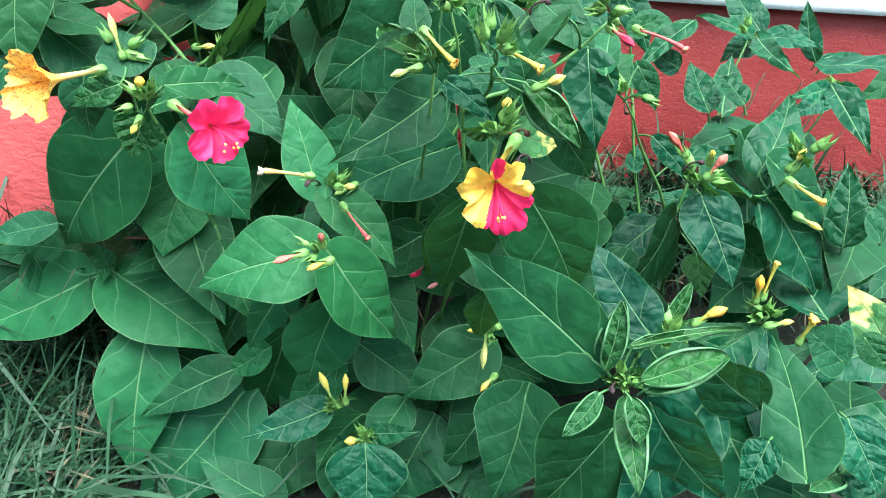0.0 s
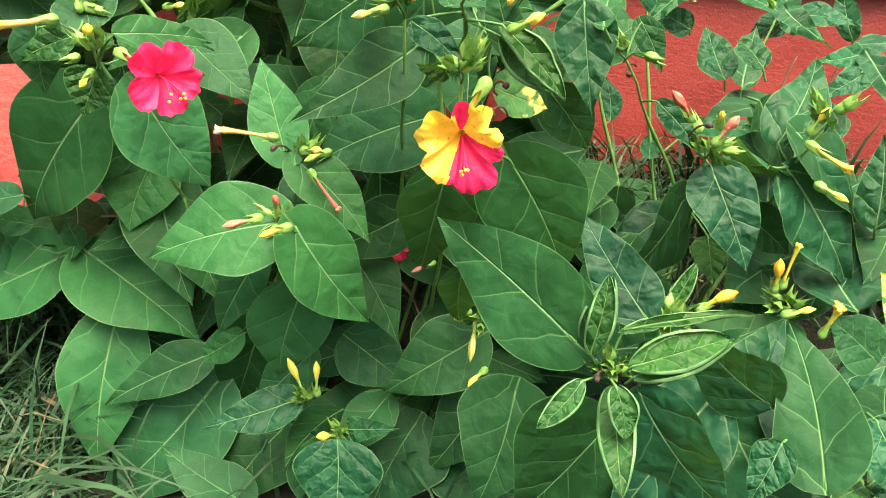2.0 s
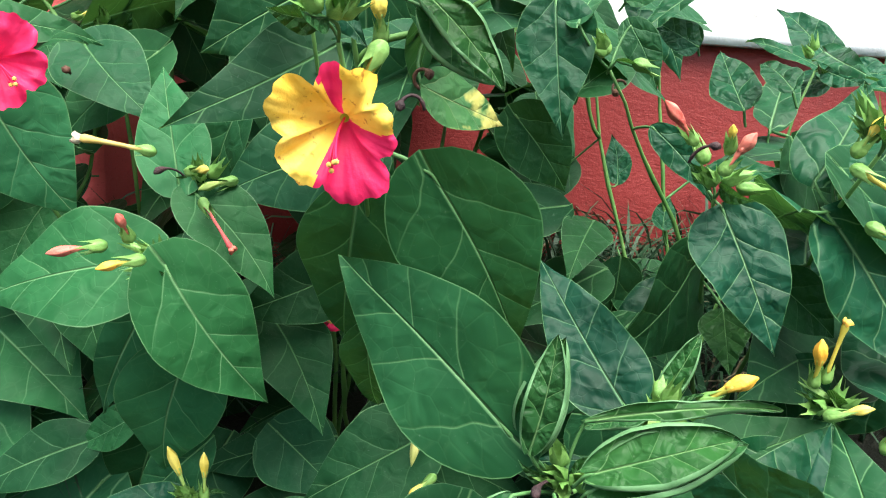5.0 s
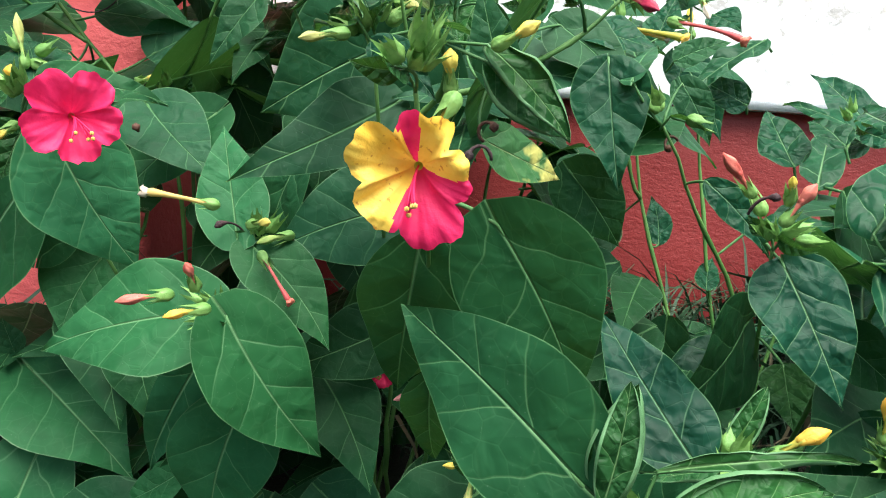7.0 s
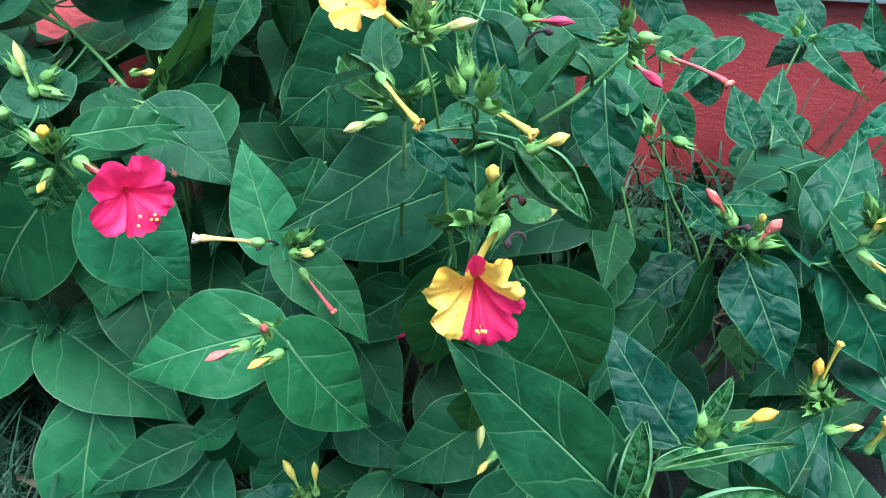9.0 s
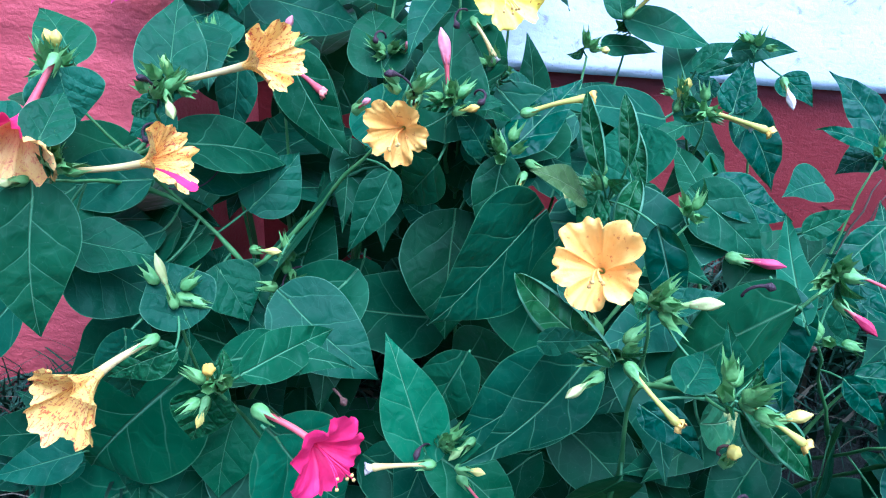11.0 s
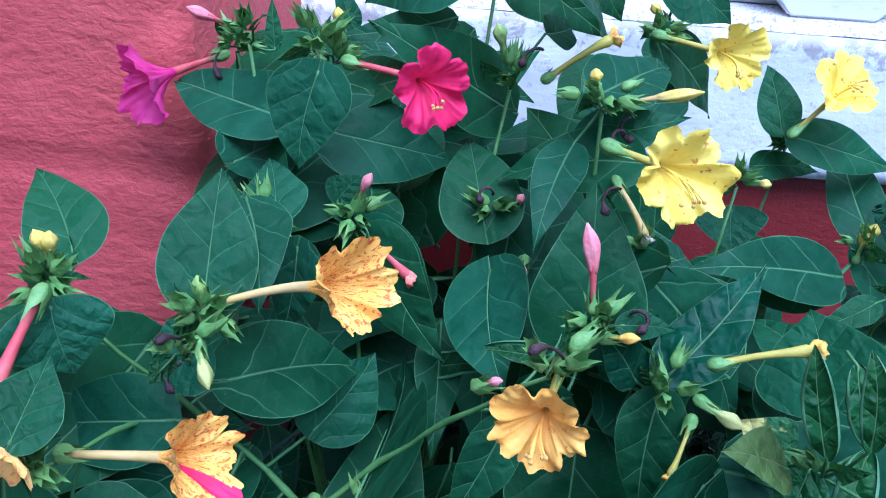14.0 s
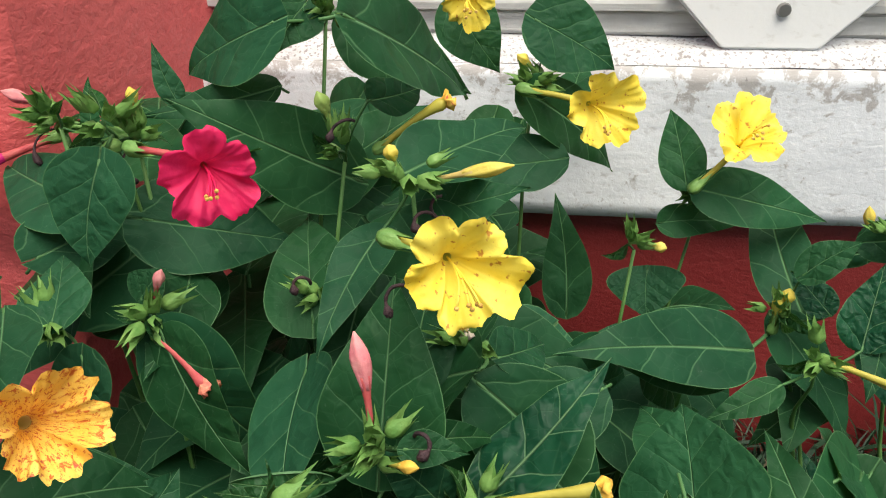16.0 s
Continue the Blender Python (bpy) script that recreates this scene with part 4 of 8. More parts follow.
cluster(PLANTS[0], (-0.061, 0.525, 0.385), 5, (-0.24, -0.88, 0.41), 121)
cluster(PLANTS[0], (-0.058, 0.479, 0.354), 6, (-0.27, -0.79, 0.55), 122)
cluster(PLANTS[0], (0.035, 0.661, 0.391), 6, (-0.37, -0.89, 0.26), 123)
cluster(PLANTS[0], (-0.048, 0.641, 0.445), 6, (-0.22, -0.96, 0.16), 124)
cluster(PLANTS[0], (0, 0.62, 0.381), 4, (-0.33, -0.89, 0.31), 125)
cluster(PLANTS[1], (0.063, 0.607, 0.358), 6, (-0.46, -0.82, 0.35), 126)
cluster(PLANTS[0], (-0.013, 0.449, 0.352), 4, (-0.43, -0.70, 0.56), 127)
cluster(PLANTS[2], (-0.104, 0.432, 0.393), 5, (-0.15, -0.83, 0.54), 128)
cluster(PLANTS[1], (0.066, 0.569, 0.358), 5, (-0.35, -0.79, 0.50), 129)
cluster(PLANTS[2], (-0.126, 0.601, 0.48), 5, (0.27, -0.95, 0.13), 130)

cluster(PLANTS[2], (-0.195, 0.555, 0.447), 6, (0.25, -0.94, 0.25), 132)
cluster(PLANTS[2], (-0.228, 0.575, 0.443), 5, (0.28, -0.94, 0.21), 133)

# flowers
flower(PLANTS[0], (0.019, 0.315, 0.295), (0.014, 0.297, 0.274), (0.14, -0.96, -0.24), (-0.13, 0.22, 0.97), 0.036, 1.0, "two", 0, 1)
flower(PLANTS[2], (-0.149, 0.356, 0.291), (-0.12, 0.341, 0.283), (0.72, -0.70, -0.06), (-0.11, 0.11, 0.99), 0.032, 1.0, "red", 10, 2)
flower(PLANTS[2], (-0.199, 0.383, 0.301), (-0.214, 0.351, 0.299), (-0.26, -0.97, -0.02), (-0.08, 0.38, 0.92), 0.033, 0.45, "speck", 0, 3)
flower(PLANTS[2], (-0.236, 0.417, 0.358), (-0.197, 0.41, 0.368), (0.89, -0.30, 0.34), (-0.11, 0.45, 0.88), 0.027, 0.4, "stripe", 0, 4)
flower(PLANTS[2], (-0.206, 0.457, 0.386), (-0.166, 0.452, 0.399), (0.80, -0.50, 0.33), (-0.11, 0.45, 0.88), 0.030, 0.5, "speck", 0, 5)
flower(PLANTS[2], (-0.1, 0.437, 0.392), (-0.107, 0.418, 0.382), (-0.28, -0.96, 0.08), (-0.11, 0.45, 0.88), 0.027, 0.72, "cream", 20, 6)
flower(PLANTS[2], (-0.179, 0.542, 0.443), (-0.146, 0.528, 0.44), (0.58, -0.81, 0.05), (-0.11, 0.45, 0.88), 0.032, 0.85, "red", 40, 7)
flower(PLANTS[0], (-0.085, 0.505, 0.431), (-0.063, 0.492, 0.428), (0.39, -0.91, 0.13), (-0.11, 0.45, 0.88), 0.036, 0.9, "yellow", 15, 8)
flower(PLANTS[0], (-0.05, 0.626, 0.446), (-0.018, 0.611, 0.442), (0.43, -0.90, 0.04), (-0.11, 0.45, 0.88), 0.034, 0.9, "yellow", 40, 9)
flower(PLANTS[0], (0.027, 0.637, 0.402), (0.047, 0.638, 0.428), (0.17, -0.63, 0.76), (-0.11, 0.45, 0.88), 0.035, 0.9, "yellow", 0, 10)
flower(PLANTS[2], (-0.252, 0.608, 0.425), (-0.277, 0.585, 0.417), (-0.56, -0.81, -0.16), (-0.11, 0.45, 0.88), 0.033, 0.45, "magenta", 0, 11)
flower(PLANTS[2], (-0.247, 0.436, 0.397), (-0.25, 0.405, 0.375), (0.08, -0.90, -0.40), (-0.11, 0.45, 0.88), 0.036, 0.45, "pinkor", 0, 12)
flower(PLANTS[0], (-0.017, 0.36, 0.347), (-0.036, 0.351, 0.363), (-0.40, -0.76, 0.51), (-0.03, 0.45, 0.89), 0.032, 0.72, "cream", 30, 13)
flower(PLANTS[0], (-0.067, 0.671, 0.491), (-0.077, 0.647, 0.479), (-0.14, -0.98, -0.15), (-0.05, 0.43, 0.90), 0.027, 0.8, "yellow", 0, 14)
flower(PLANTS[0], (-0.03, 0.475, 0.176), (-0.035, 0.455, 0.172), (0.09, -0.98, 0.15), (-0.11, 0.11, 0.99), 0.018, 1.0, "red", 0, 15)

# buds and spent flowers
bud(PLANTS[2], (-0.086, 0.374, 0.254), (-0.109, 0.367, 0.257), 0.0045, "tube", (0.22, -0.93, 0.29), 16)
bud(PLANTS[0], (-0.067, 0.405, 0.24), (-0.076, 0.396, 0.237), 0.0046, "green", (0.16, -0.94, 0.30), 17)
bud(PLANTS[2], (-0.081, 0.335, 0.225), (-0.093, 0.326, 0.223), 0.0046, "redbud", (0.52, -0.83, 0.21), 18)
bud(PLANTS[2], (-0.071, 0.338, 0.23), (-0.071, 0.332, 0.238), 0.0042, "redbud", (0.49, -0.85, 0.19), 19)
bud(PLANTS[2], (-0.068, 0.337, 0.221), (-0.077, 0.329, 0.219), 0.0042, "orangebud", (0.48, -0.85, 0.23), 20)
bud(PLANTS[2], (-0.07, 0.38, 0.247), (-0.061, 0.376, 0.249), 0.0044, "yellow", (0.43, -0.89, 0.12), 21)
bud(PLANTS[1], (0.114, 0.391, 0.277), (0.103, 0.386, 0.289), 0.0055, "redbud", (-0.12, -0.99, 0.04), 22)
bud(PLANTS[1], (0.126, 0.38, 0.269), (0.133, 0.378, 0.281), 0.0057, "redbud", (-0.17, -0.98, 0.07), 23)
bud(PLANTS[1], (0.126, 0.382, 0.276), (0.125, 0.377, 0.283), 0.0037, "yellow", (-0.16, -0.99, 0.04), 24)
bud(PLANTS[1], (0.127, 0.354, 0.195), (0.141, 0.353, 0.205), 0.0068, "orangebud", (-0.18, -0.93, 0.33), 25)
bud(PLANTS[1], (0.172, 0.395, 0.193), (0.171, 0.393, 0.209), 0.0063, "orangebud", (-0.28, -0.91, 0.29), 26)
bud(PLANTS[1], (0.176, 0.396, 0.195), (0.179, 0.396, 0.215), 0.0036, "wilt", (-0.29, -0.91, 0.28), 27)
bud(PLANTS[1], (0.168, 0.359, 0.194), (0.178, 0.356, 0.199), 0.0040, "yellow", (-0.30, -0.90, 0.32), 28)
bud(PLANTS[1], (0.186, 0.36, 0.186), (0.189, 0.358, 0.199), 0.0052, "wilt", (-0.35, -0.87, 0.33), 29)
bud(PLANTS[1], (0.163, 0.365, 0.272), (0.177, 0.359, 0.265), 0.0042, "wilt", (-0.30, -0.95, 0.06), 30)
bud(PLANTS[1], (0.17, 0.362, 0.255), (0.18, 0.356, 0.251), 0.0038, "yellow", (-0.32, -0.94, 0.12), 31)
bud(PLANTS[1], (0.162, 0.367, 0.28), (0.166, 0.364, 0.29), 0.0042, "yellow", (-0.29, -0.96, 0.03), 32)
bud(PLANTS[2], (-0.075, 0.386, 0.104), (-0.083, 0.384, 0.126), 0.0052, "yellow", (0.40, -0.78, 0.49), 33)
bud(PLANTS[0], (-0.067, 0.387, 0.105), (-0.067, 0.386, 0.125), 0.0047, "yellow", (0.38, -0.79, 0.49), 34)
bud(PLANTS[0], (0.019, 0.432, 0.138), (0.018, 0.419, 0.116), 0.0056, "pale", (0.15, -0.90, 0.40), 35)
bud(PLANTS[0], (0.026, 0.425, 0.107), (0.018, 0.416, 0.101), 0.0050, "yellow", (0.13, -0.87, 0.47), 36)
bud(PLANTS[0], (0.017, 0.432, 0.139), (0.006, 0.424, 0.141), 0.0039, "yellow", (0.16, -0.90, 0.40), 37)
bud(PLANTS[0], (-0.057, 0.391, 0.073), (-0.067, 0.385, 0.075), 0.0066, "yellow", (0.12, -0.79, 0.60), 38)
bud(PLANTS[0], (-0.029, 0.352, 0.318), (-0.04, 0.344, 0.315), 0.0045, "pale", (0.34, -0.93, -0.13), 39)
bud(PLANTS[0], (0.029, 0.337, 0.316), (0.04, 0.334, 0.322), 0.0054, "yellow", (0.14, -0.98, -0.14), 40)
bud(PLANTS[0], (0.015, 0.332, 0.302), (0.015, 0.327, 0.312), 0.0061, "yellow", (0.20, -0.98, -0.08), 41)
bud(PLANTS[2], (-0.175, 0.46, 0.305), (-0.162, 0.456, 0.307), 0.0046, "yellow", (0.56, -0.83, -0.05), 42)
bud(PLANTS[0], (-0.012, 0.443, 0.167), (-0.022, 0.435, 0.164), 0.0037, "pinkbud", (0.20, -0.93, 0.32), 43)
bud(PLANTS[2], (-0.173, 0.371, 0.293), (-0.171, 0.368, 0.302), 0.0064, "orangebud", (0.41, -0.89, 0.19), 44)
bud(PLANTS[2], (-0.197, 0.405, 0.307), (-0.203, 0.407, 0.328), 0.0050, "pale", (0.43, -0.89, 0.15), 45)
bud(PLANTS[2], (-0.177, 0.375, 0.277), (-0.178, 0.367, 0.272), 0.0042, "yellow", (0.41, -0.88, 0.22), 46)
bud(PLANTS[1], (0.068, 0.566, 0.36), (0.099, 0.554, 0.354), 0.0061, "wilt", (-0.31, -0.93, 0.21), 47)
bud(PLANTS[1], (0.109, 0.572, 0.378), (0.112, 0.559, 0.366), 0.0061, "white", (-0.38, -0.91, 0.17), 48)
bud(PLANTS[0], (-0.023, 0.33, 0.337), (-0.01, 0.318, 0.327), 0.0038, "wilt", (-0.23, -0.84, 0.50), 49)
bud(PLANTS[0], (0.012, 0.321, 0.333), (0.026, 0.311, 0.328), 0.0038, "wilt", (-0.36, -0.78, 0.50), 50)
bud(PLANTS[0], (0.025, 0.387, 0.352), (0.041, 0.38, 0.353), 0.0048, "magbud", (-0.35, -0.87, 0.36), 51)
bud(PLANTS[1], (0.084, 0.411, 0.337), (0.107, 0.4, 0.33), 0.0036, "wiltred", (-0.46, -0.82, 0.35), 52)
bud(PLANTS[0], (0.065, 0.378, 0.339), (0.075, 0.368, 0.333), 0.0050, "magbud", (-0.45, -0.80, 0.38), 53)
bud(PLANTS[0], (-0.01, 0.349, 0.351), (0.006, 0.344, 0.356), 0.0055, "pale", (-0.27, -0.86, 0.42), 54)
bud(PLANTS[2], (-0.149, 0.454, 0.288), (-0.136, 0.447, 0.288), 0.0056, "yellow", (0.17, -0.87, 0.46), 55)
bud(PLANTS[2], (-0.259, 0.461, 0.394), (-0.261, 0.46, 0.405), 0.0062, "yellow", (0.45, -0.78, 0.43), 56)
bud(PLANTS[2], (-0.258, 0.461, 0.394), (-0.256, 0.46, 0.405), 0.0062, "yellow", (0.45, -0.78, 0.44), 57)
bud(PLANTS[2], (-0.207, 0.452, 0.386), (-0.208, 0.452, 0.399), 0.0054, "green", (0.28, -0.81, 0.51), 58)
bud(PLANTS[2], (-0.202, 0.434, 0.386), (-0.196, 0.424, 0.38), 0.0053, "pale", (0.28, -0.79, 0.54), 59)
bud(PLANTS[2], (-0.251, 0.403, 0.358), (-0.255, 0.396, 0.359), 0.0047, "pale", (0.47, -0.63, 0.63), 60)
bud(PLANTS[2], (-0.17, 0.52, 0.382), (-0.15, 0.509, 0.372), 0.0063, "wiltred", (0.11, -0.90, 0.43), 61)
bud(PLANTS[0], (-0.087, 0.478, 0.386), (-0.092, 0.485, 0.412), 0.0069, "pinkbud", (-0.19, -0.86, 0.47), 62)
bud(PLANTS[0], (-0.051, 0.454, 0.384), (-0.026, 0.453, 0.392), 0.0053, "wilt", (-0.33, -0.80, 0.50), 63)
bud(PLANTS[2], (-0.121, 0.582, 0.441), (-0.126, 0.582, 0.454), 0.0073, "green", (-0.05, -0.98, 0.21), 64)
bud(PLANTS[0], (-0.102, 0.58, 0.434), (-0.078, 0.583, 0.451), 0.0064, "wilt", (-0.10, -0.97, 0.23), 65)
bud(PLANTS[0], (-0.075, 0.534, 0.439), (-0.051, 0.532, 0.445), 0.0059, "cream", (-0.20, -0.95, 0.24), 66)
bud(PLANTS[0], (-0.088, 0.535, 0.441), (-0.09, 0.533, 0.45), 0.0059, "yellow", (-0.16, -0.96, 0.24), 67)
bud(PLANTS[0], (-0.075, 0.533, 0.407), (-0.064, 0.519, 0.392), 0.0049, "tube", (-0.20, -0.92, 0.34), 68)
bud(PLANTS[0], (-0.044, 0.476, 0.352), (-0.032, 0.468, 0.349), 0.0069, "pale", (-0.32, -0.77, 0.55), 69)
bud(PLANTS[0], (-0.049, 0.47, 0.347), (-0.056, 0.457, 0.335), 0.0036, "wilt", (-0.30, -0.76, 0.57), 70)
bud(PLANTS[2], (-0.243, 0.595, 0.442), (-0.26, 0.591, 0.449), 0.0067, "pinkbud", (0.29, -0.94, 0.19), 71)
bud(PLANTS[2], (-0.187, 0.563, 0.448), (-0.188, 0.562, 0.459), 0.0055, "yellow", (0.16, -0.97, 0.20), 72)
bud(PLANTS[2], (-0.173, 0.527, 0.394), (-0.168, 0.526, 0.406), 0.0049, "pinkbud", (0.12, -0.91, 0.39), 73)
bud(PLANTS[2], (-0.112, 0.552, 0.386), (-0.109, 0.549, 0.393), 0.0044, "pinkbud", (-0.07, -0.92, 0.38), 74)
bud(PLANTS[1], (0.063, 0.604, 0.36), (0.063, 0.603, 0.371), 0.0073, "yellow", (-0.46, -0.82, 0.35), 75)
bud(PLANTS[0], (-0.046, 0.641, 0.451), (-0.054, 0.638, 0.458), 0.0061, "yellow", (-0.22, -0.96, 0.15), 76)
bud(PLANTS[0], (0.005, 0.616, 0.382), (0.013, 0.611, 0.383), 0.0057, "yellow", (-0.34, -0.89, 0.31), 77)
bud(PLANTS[2], (-0.106, 0.541, 0.366), (-0.107, 0.533, 0.363), 0.0053, "pinkbud", (-0.09, -0.89, 0.45), 78)
bud(PLANTS[0], (-0.081, 0.473, 0.377), (-0.072, 0.468, 0.381), 0.0046, "orangebud", (-0.21, -0.84, 0.51), 79)
bud(PLANTS[2], (-0.122, 0.426, 0.389), (-0.117, 0.422, 0.394), 0.0032, "pinkbud", (-0.07, -0.82, 0.57), 80)
bud(PLANTS[1], (0.059, 0.602, 0.353), (0.06, 0.603, 0.368), 0.0066, "yellow", (-0.30, -0.82, 0.48), 81)
bud(PLANTS[1], (0.073, 0.566, 0.358), (0.09, 0.559, 0.354), 0.0038, "tube", (-0.37, -0.78, 0.50), 82)
bud(PLANTS[1], (0.112, 0.651, 0.373), (0.108, 0.652, 0.39), 0.0062, "yellow", (-0.39, -0.84, 0.37), 83)

bud(PLANTS[2], (-0.069, 0.389, 0.232), (-0.055, 0.384, 0.217), 0.0032, "wiltred", (0.2, -0.9, 0.3), 131)

# withered tubes
withered(PLANTS[0], (-0.077, 0.535, 0.434), 0, 200)
withered(PLANTS[0], (-0.083, 0.500, 0.420), 0, 201)
withered(PLANTS[2], (-0.120, 0.540, 0.398), 0, 202)
withered(PLANTS[2], (-0.202, 0.540, 0.440), 0, 203)
withered(PLANTS[2], (-0.214, 0.445, 0.372), 0, 204)
withered(PLANTS[0], (-0.075, 0.475, 0.388), 0, 205)
withered(PLANTS[0], (0.020, 0.352, 0.288), 1, 206)
withered(PLANTS[1], (0.114, 0.384, 0.272), 0, 207)
withered(PLANTS[1], (0.090, 0.430, 0.297), 1, 208)
withered(PLANTS[2], (-0.126, 0.384, 0.282), 1, 209)
withered(PLANTS[2], (-0.154, 0.434, 0.286), 0, 210)
withered(PLANTS[0], (0.029, 0.335, 0.284), 0, 211)
withered(PLANTS[0], (0.023, 0.370, 0.348), 0, 212)
withered(PLANTS[2], (-0.110, 0.560, 0.451), 0, 213)
withered(PLANTS[0], (-0.076, 0.530, 0.430), 0, 214)


def dried_floret(p, at, up, seed):
    """A small pale tuft of dried threads lying on a leaf, with a dark thread to its stalk."""
    rng = random.Random(seed)
    at, up = Vector(at), Vector(up).normalized()
    verts, faces = [], []
    for k in range(9):
        d = (Vector((rng.uniform(-1, 1), rng.uniform(-1, 1), rng.uniform(-1, 1))) + up * 0.4).normalized()
        v, f = tube(bend(at, at + d * 0.003 + up * 0.0015, at + d * 0.006, 4), [0.0007, 0.0006, 0.0005, 0.0004, 0.0002], 5)
        faces += [tuple(len(verts) + q for q in face) for face in f]
        verts += v
    place(mesh_of("dried_floret", verts, faces, [THREAD]), p, "dried_floret", "pale dried flower remnant")
    v, f = tube(bend(at, at + Vector((-0.008, -0.004, -0.012)), at + Vector((-0.02, -0.012, -0.006)), 8), [0.0004] * 9, 5)
    place(mesh_of("thread", v, f, [WITHER]), p, "thread", "dark dried thread")


dried_floret(PLANTS[2], (-0.191, 0.462, 0.345), (0.1, -0.6, 0.8), 301)


def dry_weed(x, y, n, seed):
    """Bent brown stalks of last year's weeds, standing in the grass."""
    rng = random.Random(seed)
    weed = tagged(new("dry_weed"), "bent brown dead weed stalks standing in grass", "weed", "dead weeds beside the wall")
    weed.location = (x, y, ground_height(x, y))
    for k in range(n):
        a = Vector((rng.uniform(-0.03, 0.03), rng.uniform(-0.03, 0.03), -0.005))
        tip = a + Vector((rng.uniform(-0.09, 0.09), rng.uniform(-0.05, 0.03), rng.uniform(0.05, 0.16)))
        pts = bend(a, a.lerp(tip, 0.5) + Vector((rng.uniform(-0.03, 0.03), 0, 0.04)), tip, 8)
        pts = [q + 0.004 * noise.noise_vector(q * 60 + Vector((seed, k, 0))) for q in pts]
        v, f = tube(pts, [0.0016 * (1 - 0.08 * i) for i in range(9)], 6)
        piece("stalk", mesh_of("stalk", v, f, [DRIED if k % 3 else STRAW]), weed)


dry_weed(-0.37, 0.53, 9, 401)
dry_weed(-0.44, 0.45, 6, 402)
dry_weed(0.22, 0.68, 6, 403)

# leaves
leaf(PLANTS[2], (-0.265, 0.46, 0.138), (-0.351, 0.44, 0.098), 0.062, (-0.08, -0.81, 0.59), "p")
leaf(PLANTS[2], (-0.241, 0.46, 0.143), (-0.157, 0.435, 0.102), 0.070, (0.20, -0.61, 0.77), "p")
leaf(PLANTS[2], (-0.217, 0.44, 0.105), (-0.216, 0.4, 0.016), 0.060, (0.33, -0.86, 0.39), "p")
leaf(PLANTS[2], (-0.152, 0.439, 0.066), (-0.22, 0.4, -0.011), 0.082, (-0.10, -0.85, 0.51), "p")
leaf(PLANTS[2], (-0.11, 0.39, 0.015), (-0.172, 0.4, 0.045), 0.037, (0.29, -0.56, 0.78), "s")
leaf(PLANTS[0], (-0.053, 0.38, 0.077), (-0.051, 0.36, 0.031), 0.060, (0.12, -0.91, 0.41), "c")
leaf(PLANTS[0], (0.02, 0.44, 0.122), (-0.034, 0.42, 0.088), 0.050, (-0.03, -0.84, 0.54), "m")
leaf(PLANTS[0], (0.03, 0.44, 0.088), (-0.005, 0.42, 0.032), 0.047, (-0.16, -0.89, 0.42), "m")
leaf(PLANTS[0], (0.089, 0.34, 0.133), (0.048, 0.32, 0.087), 0.095, (0.37, -0.93, 0.07), "m")
leaf(PLANTS[1], (0.091, 0.29, 0.184), (0.136, 0.285, 0.133), 0.048, (-0.32, -0.92, -0.20), "d")
leaf(PLANTS[1], (0.171, 0.29, 0.148), (0.162, 0.345, 0.198), 0.040, (-0.41, -0.65, 0.64), "m")
leaf(PLANTS[1], (0.154, 0.32, 0.167), (0.117, 0.335, 0.194), 0.047, (-0.48, -0.86, -0.17), "d")
leaf(PLANTS[2], (-0.189, 0.45, 0.211), (-0.193, 0.425, 0.176), 0.050, (0.28, -0.79, 0.54), "p")
leaf(PLANTS[2], (-0.206, 0.42, 0.253), (-0.273, 0.45, 0.167), 0.076, (-0.35, -0.94, -0.06), "p")
leaf(PLANTS[2], (-0.145, 0.36, 0.276), (-0.119, 0.38, 0.223), 0.047, (0.72, -0.68, 0.09), "p")
leaf(PLANTS[2], (-0.159, 0.369, 0.298), (-0.129, 0.414, 0.293), 0.021, (0.68, -0.39, 0.62), "s")
leaf(PLANTS[0], (-0.087, 0.4, 0.238), (-0.108, 0.423, 0.286), 0.033, (0.23, -0.83, 0.50), "p")
leaf(PLANTS[0], (-0.018, 0.4, 0.301), (-0.073, 0.361, 0.265), 0.036, (0.32, -0.84, 0.43), "m")
leaf(PLANTS[0], (-0.016, 0.44, 0.257), (-0.076, 0.41, 0.232), 0.053, (0.27, -0.87, 0.41), "m")
leaf(PLANTS[0], (0.06, 0.42, 0.324), (0.069, 0.4, 0.272), 0.036, (-0.09, -0.94, 0.34), "d")
leaf(PLANTS[1], (0.144, 0.46, 0.287), (0.135, 0.49, 0.314), 0.025, (-0.21, -0.70, 0.69), "c")
leaf(PLANTS[1], (0.165, 0.5, 0.278), (0.186, 0.57, 0.312), 0.025, (-0.14, -0.40, 0.91), "c")
leaf(PLANTS[1], (0.163, 0.41, 0.264), (0.188, 0.455, 0.303), 0.035, (-0.20, -0.57, 0.80), "c")
leaf(PLANTS[1], (0.13, 0.4, 0.252), (0.152, 0.378, 0.205), 0.040, (-0.04, -0.91, 0.41), "c")
leaf(PLANTS[1], (0.166, 0.4, 0.254), (0.216, 0.41, 0.188), 0.050, (0.40, -0.90, 0.16), "c")
leaf(PLANTS[1], (0.215, 0.4, 0.228), (0.216, 0.42, 0.271), 0.029, (-0.35, -0.85, 0.40), "c")
leaf(PLANTS[0], (0.102, 0.35, 0.188), (0.066, 0.378, 0.231), 0.036, (-0.03, -0.85, 0.53), "d")
leaf(PLANTS[0], (-0.08, 0.4, 0.235), (-0.038, 0.388, 0.198), 0.033, (0.32, -0.73, 0.60), "p")
